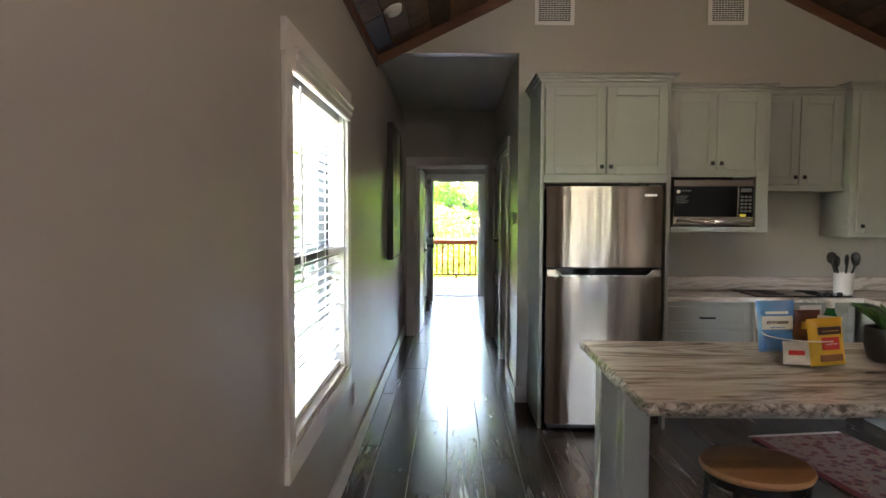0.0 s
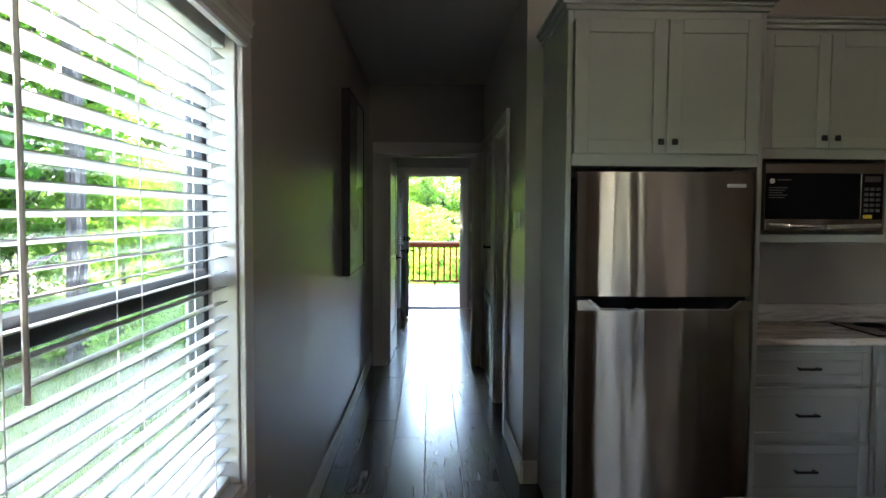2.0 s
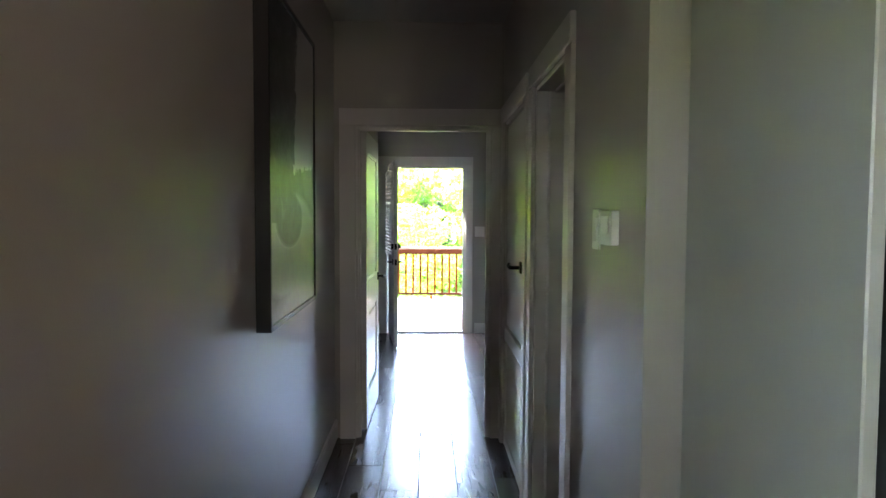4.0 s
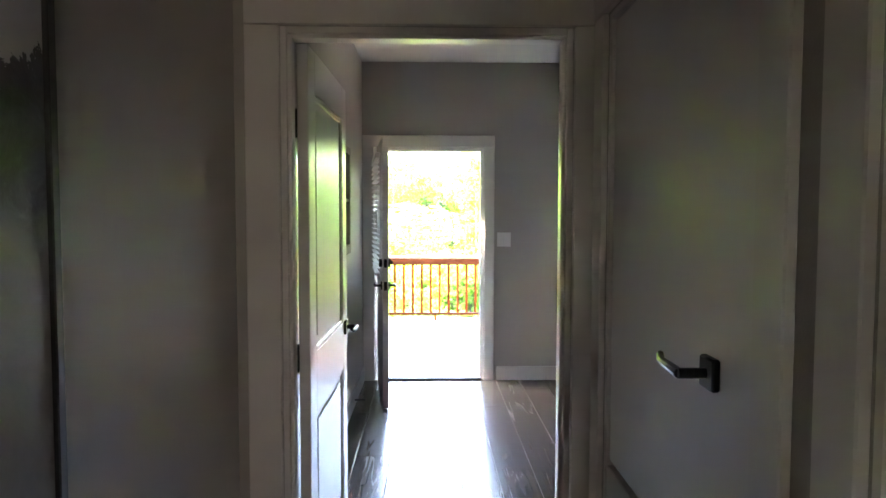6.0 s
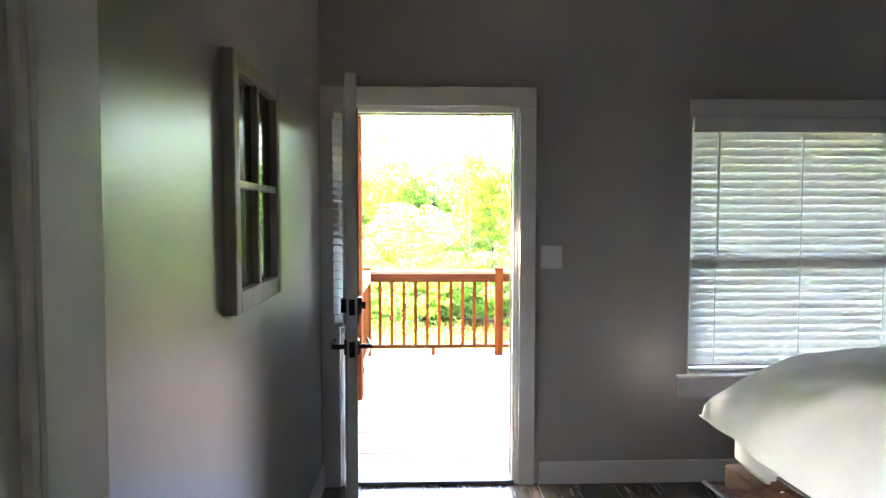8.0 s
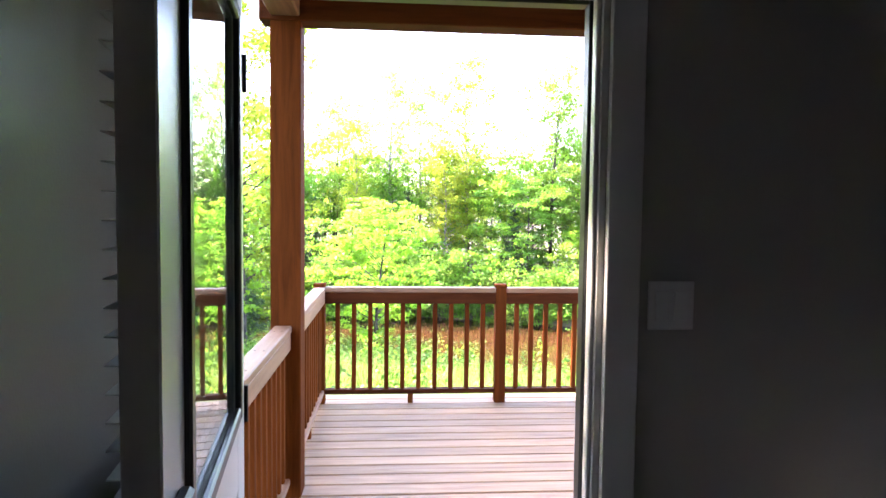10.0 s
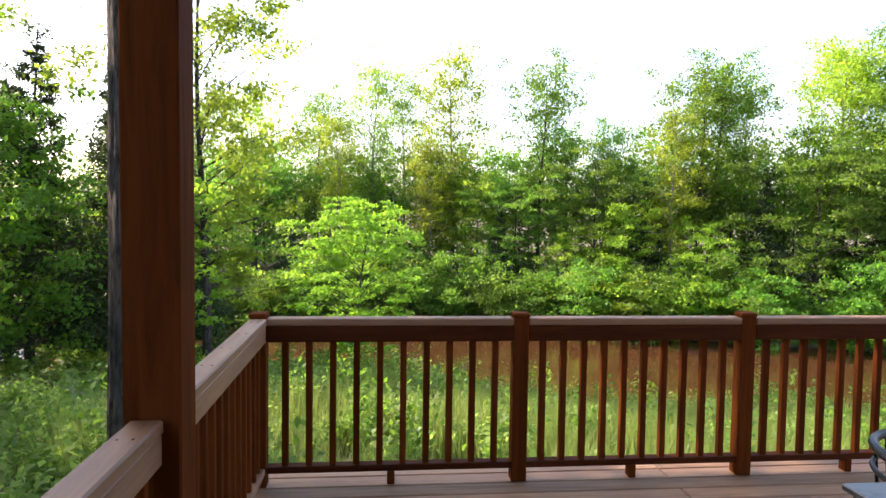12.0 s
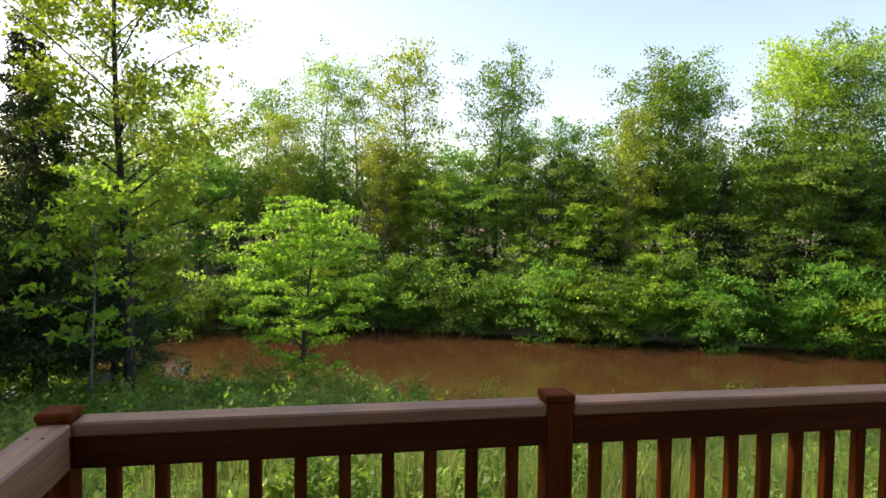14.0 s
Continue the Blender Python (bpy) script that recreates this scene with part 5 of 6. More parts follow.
# blind of the door glass, on the room side
db = part("door_blind", B(gx0 - 0.01, gx1 + 0.01, -ET - 0.045, -ET - 0.008, gz1 - 0.01, gz1 + 0.03), WHITEP, ed, "white slatted blind over the door glass")
zz = gz1 - 0.035
ca, sn = math.cos(radians(8)), math.sin(radians(8))
first = None
while zz > gz0 + 0.02:
    if first is None:
        ring = [(-ET - 0.032 + u * ca + w * sn, -u * sn + w * ca) for u, w in ((-0.021, -0.001), (0, 0.001), (0.021, -0.001), (0.021, 0.001), (0, 0.003), (-0.021, 0.001))]
        first = part("slat", MB().prism(ring, "x", gx0 - 0.005, gx1 + 0.005), SLAT, db, local=True)
        o = first
    else:
        o = new("slat", first.data)
        o.parent = db
    o.location = (0, 0, zz)
    zz -= 0.037
part("bottom_rail", B(gx0 - 0.005, gx1 + 0.005, -ET - 0.05, -ET - 0.012, gz0 - 0.02, gz0 + 0.0, c=0.004), WHITEP, db, local=True)
part("bracket", B(gx0 - 0.012, gx1 + 0.012, -ET - 0.02, -ET - 0.005, gz0 - 0.045, gz0 - 0.022, c=0.003), WHITEP, db, local=True)
ed.location = (-0.01, YE0 - 0.006, 0.004)
ed.rotation_euler = (0, 0, radians(-83.0))

# door stop on the baseboard
dst = thing("door_stop", (XL, 11.28, 0.05), "black spring door stop on the baseboard", "door stop")
part("spring", MB().tube([(XL + 0.016, 11.28, 0.055), (XL + 0.085, 11.28, 0.055)], 0.006, 8), BLACKM, dst)
part("tip", MB().tube([(XL + 0.085, 11.28, 0.055), (XL + 0.10, 11.28, 0.055)], 0.010, 10), BLACKP, dst)

# old window sash used as decoration
AGED = wood("aged_white_wood", (0.22, 0.19, 0.16), (0.42, 0.37, 0.31), 2, 0.6, vary=0.1)
wf = thing("decorative_window_frame", (XL + 0.02, 10.55, 1.18), "weathered six-light wooden window sash hung on the wall", "wall decoration")
WFY0, WFY1, WFZ0, WFZ1 = 10.34, 10.92, 1.20, 1.92
ym = [WFY0 + 0.045 + (WFY1 - WFY0 - 0.09) * k / 2 for k in range(3)]
for y0, y1, z0, z1 in ((WFY0, WFY0 + 0.05, WFZ0, WFZ1), (WFY1 - 0.05, WFY1, WFZ0, WFZ1), (WFY0 + 0.05, WFY1 - 0.05, WFZ0, WFZ0 + 0.06), (WFY0 + 0.05, WFY1 - 0.05, WFZ1 - 0.05, WFZ1)):
    part("sash_rail", B(XL + 0.001, XL + 0.036, y0, y1, z0, z1), AGED, wf)
part("muntin", B(XL + 0.004, XL + 0.030, (WFY0 + WFY1) / 2 - 0.011, (WFY0 + WFY1) / 2 + 0.011, WFZ0 + 0.06, WFZ1 - 0.05), AGED, wf)
part("muntin", B(XL + 0.005, XL + 0.029, WFY0 + 0.05, WFY1 - 0.05, (WFZ0 + WFZ1) / 2 - 0.011, (WFZ0 + WFZ1) / 2 + 0.011), AGED, wf)
part("pane", B(XL + 0.006, XL + 0.009, WFY0 + 0.05, WFY1 - 0.05, WFZ0 + 0.06, WFZ1 - 0.05, c=0), plain("dark_pane", (0.05, 0.05, 0.048), 0.1), wf)

cl = thing("ceiling_light", (1.07, 11.24, ZBED), "round white flush ceiling light, switched off", "ceiling light")
part("ring", MB().lathe([(0.095, ZBED), (0.095, ZBED - 0.008), (0.075, ZBED - 0.014), (0.070, ZBED - 0.008)], 1.07, 11.24, 28), WHITEP, cl, smooth=True)
part("lens", MB().lathe([(0.072, ZBED - 0.009), (0.0, ZBED - 0.012)], 1.07, 11.24, 28), WHITEP, cl, smooth=True)

# bed
LINEN = plain("white_linen", (0.74, 0.71, 0.69), 0.85, var=0.05, scale=6, fine=260, bump=0.3)
bd = thing("bed", (2.75, 10.85, 0), "bed with a puffy rumpled white duvet", "bed")
part("mattress", B(1.80, 3.78, 10.0, 11.55, 0.30, 0.62, c=0.06), LINEN, bd)
part("bed_frame", B(1.79, 3.80, 9.98, 11.57, 0.14, 0.30, c=0.01), plain("bed_frame_wood", (0.09, 0.06, 0.04), 0.6), bd)
for x in (1.84, 3.74):
    for y in (10.04, 11.51):
        part("leg", B(x - 0.03, x + 0.03, y - 0.03, y + 0.03, 0, 0.14), plain("bed_leg_wood", (0.09, 0.06, 0.04), 0.6), bd)
nu, nv = 64, 56
v, f = [], []
for i in range(nu + 1):
    for j in range(nv + 1):
        a, b = i / nu, j / nv
        x, y = 1.70 + 2.1 * a, 9.86 + 1.82 * b
        ex = min(1.0, a / 0.24)
        ey = min(1.0, min(b, 1 - b) / 0.24)
        hgt = 0.50 + 0.40 * math.sqrt(max(0.0, 1 - (1 - ex) ** 2)) * math.sqrt(max(0.0, 1 - (1 - ey) ** 2))
        wr = 0.030 * noise.noise((x * 3.2, y * 3.2, 0)) + 0.014 * noise.noise((x * 9 + y * 4, y * 5, 3)) + 0.006 * noise.noise((x * 22, y * 15, 5))
        v.append((x + 0.04 * noise.noise((y * 5, hgt * 6, 1)), y + 0.03 * noise.noise((x * 5, hgt * 6, 2)), hgt + wr * (0.4 + 0.6 * ex)))
for i in range(nu):
    for j in range(nv):
        q = i * (nv + 1) + j
        f.append((q, q + nv + 1, q + nv + 2, q + 1))
dv = MB().add(v, f)
dv.add([(1.74, 9.9, 0.485), (3.76, 9.9, 0.485), (3.76, 11.64, 0.485), (1.74, 11.64, 0.485)], [(0, 1, 2, 3)])
part("duvet", dv, LINEN, bd, "puffy white duvet", smooth=True)

# folding stools with woven leather tops
LEATH = plain("brown_leather", (0.060, 0.022, 0.012), 0.6, var=0.3, scale=14, bump=0.2, spec=0.2)


def woven_stool(x, y, rz):
    t = thing("folding_stool", (x, y, 0), "folding stool with woven brown leather top and black iron legs", "stool", "stools at the bed's foot")
    t.rotation_euler = (0, 0, radians(rz))
    w, d, h = 0.36, 0.30, 0.46
    n = 9
    for i in range(n):
        u = -w / 2 + (i + 0.5) * w / n
        pts = []
        for k in range(15):
            s = k / 14
            pts.append((-d / 2 + d * s, h - 0.030 * math.sin(math.pi * s) + 0.003 * (1 if (k // 2 + i) % 2 else -1)))
        mb = MB()
        hw = w / n * 0.42
        vv = [(u + e, p, z + dz) for p, z in pts for e, dz in ((-hw, 0), (hw, 0), (hw, -0.003), (-hw, -0.003))]
        ff = []
        for k in range(14):
            for e in range(4):
                ff.append((k * 4 + e, k * 4 + (e + 1) % 4, k * 4 + 4 + (e + 1) % 4, k * 4 + 4 + e))
        part("strap", mb.add(vv, ff), LEATH, t, local=True)
    for i in range(7):
        s = (i + 0.5) / 7
        p, z = -d / 2 + d * s, h - 0.030 * math.sin(math.pi * s)
        part("cross_strap", B(-w / 2, w / 2, p - d / 7 * 0.40, p + d / 7 * 0.40, z - 0.0045, z - 0.0005, c=0), LEATH, t, local=True)
    for s in (-1, 1):
        part("rail", MB().tube([(-w / 2 - 0.01, s * d / 2, h), (w / 2 + 0.01, s * d / 2, h)], 0.008, 8), BLACKM, t, local=True)
        for e in (-1, 1):
            part("leg", MB().tube([(e * w / 2, s * d / 2, h), (e * (w / 2 - 0.012), -s * d / 2 * 1.05, 0.008)], 0.0075, 8), BLACKM, t, local=True)
        part("foot_bar", MB().tube([(-w / 2, s * d / 2 * 1.05, 0.008), (w / 2, s * d / 2 * 1.05, 0.008)], 0.0075, 8), BLACKM, t, local=True)
    return t


woven_stool(1.595, 10.80, -86)
woven_stool(1.575, 10.13, -82)

# ---- porch and deck ----
RY = 15.635                    # line of the front railing
RX = -0.21                   # line of the side railing
RT = 0.882                    # top of the rails
PX = [-0.213, 1.207, 2.526, 3.84, 5.15]


def porch_post(x0, x1, y0, y1, z0, z1, label):
    return solo("porch_post", B(x0, x1, y0, y1, z0, z1, c=0.006), POSTWOOD, label, "post", "structure", base=((x0 + x1) / 2, (y0 + y1) / 2, z0))


porch_post(-0.275, -0.12, 13.89, 14.04, DECK, 2.43, "thick red-brown stained porch post")
porch_post(4.9, 5.05, 13.89, 14.04, DECK, 2.43, "thick red-brown stained porch post")
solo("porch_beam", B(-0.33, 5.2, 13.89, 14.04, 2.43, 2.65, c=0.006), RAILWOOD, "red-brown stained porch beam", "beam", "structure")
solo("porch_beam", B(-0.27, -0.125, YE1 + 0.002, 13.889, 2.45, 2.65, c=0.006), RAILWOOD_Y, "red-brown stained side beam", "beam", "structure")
solo("porch_ceiling", B(-0.45, 5.4, YE1 + 0.002, 14.25, 2.65, 2.72), wood("porch_boards", (0.12, 0.06, 0.035), (0.24, 0.13, 0.08), 0, 0.6), "stained board porch ceiling", "ceiling", "structure")
solo("outer_wall", B(-0.34, 5.2, YE1 + 0.001, YE1 + 0.02, 2.15, 2.65), TRIM, "painted outer wall over the door", "wall", "structure")
solo("outer_wall", B(0.95, 1.79, YE1 + 0.001, YE1 + 0.02, DECK, 2.12), TRIM, "painted outer wall beside the door", "wall", "structure")


def baluster(parent, x, y, mesh=[None]):
    if mesh[0] is None:
        o = part("baluster", B(-0.0175, 0.0175, -0.0175, 0.0175, 0.076, 0.768, c=0.003), POSTWOOD, parent, local=True)
        mesh[0] = o.data
    else:
        o = new("baluster", mesh[0])
        o.parent = parent
    o.location = (x - ORI[parent.name][0], y - ORI[parent.name][1], 0)
    o.rotation_euler = (0, 0, 0.02 * math.sin(37 * x + 11 * y))
    return o


rail = thing("railing", (2.3, RY, 0), "red-brown stained wooden deck railing along the front", "railing")
for x in PX:
    p = part("post", B(x - 0.0425, x + 0.0425, RY - 0.0425, RY + 0.0425, DECK, 0.884, c=0.004), POSTWOOD, rail)
    part("cap", B(x - 0.047, x + 0.047, RY - 0.047, RY + 0.047, 0.884, 0.909, c=0.006), POSTWOOD, p)
for x0, x1 in zip(PX, PX[1:]):
    a, b = x0 + 0.0435, x1 - 0.0435
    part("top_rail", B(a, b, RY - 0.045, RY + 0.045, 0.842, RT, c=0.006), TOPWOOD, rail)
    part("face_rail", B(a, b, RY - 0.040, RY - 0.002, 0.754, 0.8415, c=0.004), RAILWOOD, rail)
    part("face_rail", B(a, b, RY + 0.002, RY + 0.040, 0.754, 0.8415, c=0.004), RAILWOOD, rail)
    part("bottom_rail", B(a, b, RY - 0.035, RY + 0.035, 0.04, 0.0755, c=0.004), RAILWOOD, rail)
    k = 10
    for i in range(k):
        baluster(rail, a + (b - a) * (i + 0.75) / (k + 0.5), RY)
    part("foot", B((a + b) / 2 - 0.02, (a + b) / 2 + 0.02, RY - 0.03, RY + 0.03, DECK, 0.04, c=0.003), POSTWOOD, rail)
side = thing("railing", (RX, 14.2, 0), "red-brown stained side railing from the house to the corner", "railing")
for y0, y1 in ((12.33, 13.888), (14.042, RY - 0.047)):
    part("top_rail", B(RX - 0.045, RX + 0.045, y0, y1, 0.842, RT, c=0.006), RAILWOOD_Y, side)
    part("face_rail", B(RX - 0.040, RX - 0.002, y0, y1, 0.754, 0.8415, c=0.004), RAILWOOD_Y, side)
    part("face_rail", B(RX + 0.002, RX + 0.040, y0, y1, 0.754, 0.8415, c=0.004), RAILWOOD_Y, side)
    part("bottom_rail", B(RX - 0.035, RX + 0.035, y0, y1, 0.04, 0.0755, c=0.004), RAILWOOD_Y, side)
    k = int((y1 - y0) / 0.113)
    for i in range(k):
        baluster(side, RX, y0 + (y1 - y0) * (i + 0.5) / k)
    part("foot", B(RX - 0.03, RX + 0.03, (y0 + y1) / 2 - 0.02, (y0 + y1) / 2 + 0.02, DECK, 0.04, c=0.003), POSTWOOD, side)

SCREW = plain("screw_head", (0.03, 0.018, 0.012), 0.5, 0.5)
for y in (12.5, 12.9, 13.3, 13.7, 14.15, 14.5, 14.85, 15.2, 15.5):
    for dx in (-0.018, 0.02):
        part("screw", MB().lathe([(0.0045, RT - 0.001), (0.0045, RT + 0.0012), (0.0, RT + 0.0012)], RX + dx, y + 0.03 * math.sin(40 * y + 9 * dx), 8), SCREW, side)

# patio table and chairs
TOPM = plain("table_slate", (0.10, 0.115, 0.13), 0.25, var=0.1)
tb = thing("patio_table", (2.28, 13.3, DECK), "square dark slate-topped patio table", "table")
part("tabletop", B(1.71, 2.91, 12.72, 13.74, 0.695, 0.715, c=0.004), TOPM, tb)
part("rim", B(1.73, 2.89, 12.74, 13.72, 0.665, 0.695), BLACKM, tb)
for x in (1.77, 2.85):
    for y in (12.78, 13.68):
        part("leg", B(x - 0.018, x + 0.018, y - 0.018, y + 0.018, DECK, 0.665), BLACKM, tb)


def patio_chair(x, y, rz):
    t = thing("patio_chair", (x, y, DECK), "black metal patio chair with a curved open back", "chair", "patio chairs")
    t.rotation_euler = (0, 0, radians(rz))
    arc = [(0.25 * math.cos(a), 0.25 * math.sin(a)) for a in np.linspace(-0.35, math.pi + 0.35, 22)]
    for z, r in ((0.72, 0.016), (0.645, 0.009)):
        part("back_rail", MB().tube([(p, q, z - (0.06 * max(0, -q + 0.1))) for p, q in arc], r, 8), BLACKM, t, smooth=True, local=True)
    for k in range(5, 17, 2):
        p, q = arc[k]
        part("back_bar", MB().tube([(p, q, 0.712), (p * 0.92, q * 0.92, 0.47)], 0.006, 6), BLACKM, t, local=True)
    part("seat", MB().lathe([(0.0, 0.455), (0.215, 0.455), (0.225, 0.462), (0.225, 0.472), (0.21, 0.478), (0.0, 0.474)], 0, 0, 28), BLACKM, t, smooth=True, local=True)
    for k in range(4):
        a = radians(45 + 90 * k)
        part("leg", MB().tube([(0.19 * math.cos(a), 0.19 * math.sin(a), 0.46), (0.235 * math.cos(a), 0.235 * math.sin(a), 0.002)], 0.011, 8), BLACKM, t, local=True)
    return t


patio_chair(2.32, 13.98, -8)
patio_chair(1.56, 13.2, 80)


# ---- ground, water, sky side ----
def ground_z(x, y):
    """Height of the bank: it falls from the deck to the creek and rises beyond it."""
    if y < 16.0:
        z = -0.95 - 0.03 * max(0.0, -x - 2.0)
    else:
        z = -0.95 - (0.14 + 0.08 * min(1.0, max(0.0, (x - 0.5) / 4.0))) * (y - 16)
    near = near_bank(x)
    if y > near:
        z -= 0.28 * (y - near)
    z = max(z, -8.2)
    far = far_bank(x)
    if y > far - 3:
        z = max(z, -8.2 + 0.55 * (y - far + 3) if y < far + 5 else -3.8 + 0.03 * (y - far))
    return z + 0.10 * noise.noise((x * 0.35, y * 0.35, 0)) + 0.05 * noise.noise((x, y, 4))


WATER = -7.0


def near_bank(x):
    """Where the near bank begins to fall away to the water."""
    return 30.5 - 0.55 * min(9.0, max(0.0, x - 0.5))


def far_bank(x):
    return 64.0 - 0.42 * max(0.0, x - 2.0) if x < 34 else 50.5


def soil():
    n = N("forest_soil")
    v = n.coords((1, 1, 1), False)
    g, h = n.noise(v, 0.5, 5), n.noise(v, 9.0, 6, 0.7)
    c = n.ramp(h, [(0.3, (0.055, 0.042, 0.028)), (0.5, (0.14, 0.115, 0.075)), (0.7, (0.20, 0.19, 0.10))])
    sp_ = n.put("SeparateXYZ")
    n.l.new(v, sp_.inputs[0])
    yard = n.math('LESS_THAN', n.math('MULTIPLY_ADD', g, 3.0, sp_.outputs[1]), 14.0)
    c = n.mix(n.mix(c, (0.16, 0.13, 0.085), n.math('MULTIPLY', g, 0.5)), n.ramp(h, [(0.3, (0.06, 0.085, 0.02)), (0.7, (0.15, 0.20, 0.05))]), n.math('MULTIPLY', yard, 0.85))
    n.set(n.bsdf, "Base_Color", c)
    n.bsdf.inputs["Roughness"].default_value = 0.95
    n.bump(h, 0.8, 0.05)
    return n.m


def grid_mesh(name, xs, ys, fz, mat):
    v = [(x, y, fz(x, y)) for x in xs for y in ys]
    m = len(ys)
    f = [(i * m + j, (i + 1) * m + j, (i + 1) * m + j + 1, i * m + j + 1) for i in range(len(xs) - 1) for j in range(m - 1)]
    me = bpy.data.meshes.new(name)
    me.from_pydata(v, [], f)
    me.polygons.foreach_set("use_smooth", [True] * len(f))
    me.materials.append(mat)
    return new(name, me)


xs = sorted({*np.round(np.linspace(-60, 60, 121), 2), -2500.0, -900.0, -300.0, -120.0, 120.0, 300.0, 900.0, 2500.0})
ys = sorted({*np.round(np.linspace(-30, 90, 121), 2), -2500.0, -500.0, -120.0, 140.0, 300.0, 900.0, 2500.0})
tagged(grid_mesh("ground", xs, ys, ground_z, soil()), "leafy wooded ground falling to a creek", "ground", kind="structure")


def water_mat():
    n = N("muddy_water")
    v = n.coords((1, 1, 1), False)
    g = n.noise(n.coords((0.5, 1.6, 1), False), 1.2, 4)
    b = n.noise(v, 0.12, 3)
    n.set(n.bsdf, "Base_Color", n.mix((0.042, 0.0175, 0.0075), (0.060, 0.026, 0.0115), b))
    n.set(n.bsdf, "Roughness", n.math('MULTIPLY_ADD', b, 0.10, 0.04))
    n.bump(g, 0.05, 0.05)
    return n.m


solo("water", MB().add([(-150, 33, WATER), (150, 33, WATER), (150, 80, WATER), (-150, 80, WATER)], [(0, 1, 2, 3)]), water_mat(), "still reddish-brown muddy creek water", "water", "structure", base=(0, 50, WATER))


# ---- plants ----
def leaf_mat(name, a, b, tr, mixf=0.5):
    """Leaves: each with its own green, lit through from behind."""
    n = N(name)
    isl = n.put("NewGeometry").outputs["Random Per Island"]
    oi = n.put("ObjectInfo").outputs["Random"]
    col = n.mix(a, b, isl)
    hs = n.put("HueSaturation", Color=col, Value=n.math('MULTIPLY_ADD', oi, 0.5, 0.75), Hue=n.math('MULTIPLY_ADD', oi, 0.030, 0.498))
    n.set(n.bsdf, "Base_Color", hs.outputs[0])
    n.bsdf.inputs["Roughness"].default_value = 0.5
    n.bsdf.inputs["Specular IOR Level"].default_value = 0.3
    t2 = n.put("HueSaturation", Color=n.mix(tr, shade(tr, 0.6), isl), Hue=n.math('MULTIPLY_ADD', oi, 0.030, 0.498), Value=n.math('MULTIPLY_ADD', oi, 0.5, 0.75))
    tb_ = n.put("BsdfTranslucent", Color=t2.outputs[0])
    mx = n.put("MixShader", Fac=mixf)
    n.l.new(n.bsdf.outputs[0], mx.inputs[1])
    n.l.new(tb_.outputs[0], mx.inputs[2])
    n.l.new(mx.outputs[0], n.out.inputs[0])
    return n.m


LEAF_Y = leaf_mat("spring_leaf", (0.160, 0.25, 0.024), (0.245, 0.33, 0.038), (0.52, 0.71, 0.06), 0.58)
LEAF_G = leaf_mat("green_leaf", (0.068, 0.150, 0.022), (0.13, 0.225, 0.036), (0.29, 0.50, 0.045), 0.54)
LEAF_YY = leaf_mat("yellow_leaf", (0.18, 0.255, 0.024), (0.275, 0.335, 0.038), (0.57, 0.70, 0.06), 0.58)
LEAF_P = leaf_mat("pale_leaf", (0.14, 0.22, 0.045), (0.21, 0.29, 0.065), (0.44, 0.58, 0.09), 0.55)
LEAF_D = leaf_mat("cedar_leaf", (0.036, 0.068, 0.024), (0.068, 0.105, 0.038), (0.09, 0.14, 0.042), 0.36)
LEAF_W = leaf_mat("weed_leaf", (0.165, 0.25, 0.056), (0.27, 0.36, 0.09), (0.50, 0.66, 0.12), 0.55)
LEAF_V = leaf_mat("vivid_leaf", (0.12, 0.23, 0.022), (0.20, 0.31, 0.036), (0.42, 0.64, 0.05), 0.56)
GRASSM = leaf_mat("grass_blade", (0.12, 0.17, 0.035), (0.21, 0.25, 0.065), (0.33, 0.40, 0.08), 0.45)


def bark_mat(name, low, mid, high):
    n = N(name)
    v = n.coords((12, 12, 2.3))
    k = n.put("TexVoronoi", Vector=n.mix(v, n.put("TexNoise", Vector=v, Scale=2.0).outputs["Color"], 0.55), Scale=1.7)
    k.feature = "DISTANCE_TO_EDGE"
    g = n.noise(v, 3.0, 6, 0.7)
    h = n.math('ADD', n.math('MULTIPLY', k.outputs["Distance"], 1.1), n.math('MULTIPLY', g, 1.0))
    n.set(n.bsdf, "Base_Color", n.ramp(h, [(0.42, low), (0.58, mid), (0.92, high)]))
    n.bsdf.inputs["Roughness"].default_value = 0.9
    n.bump(h, 1.0, 0.04)
    return n.m


BARK = bark_mat("bark", (0.014, 0.010, 0.008), (0.062, 0.048, 0.039), (0.13, 0.104, 0.09))
BARK_DARK = bark_mat("dark_bark", (0.010, 0.007, 0.006), (0.045, 0.034, 0.028), (0.10, 0.08, 0.07))
BARK_PALE = bark_mat("pale_bark", (0.05, 0.042, 0.036), (0.17, 0.15, 0.13), (0.30, 0.27, 0.24))


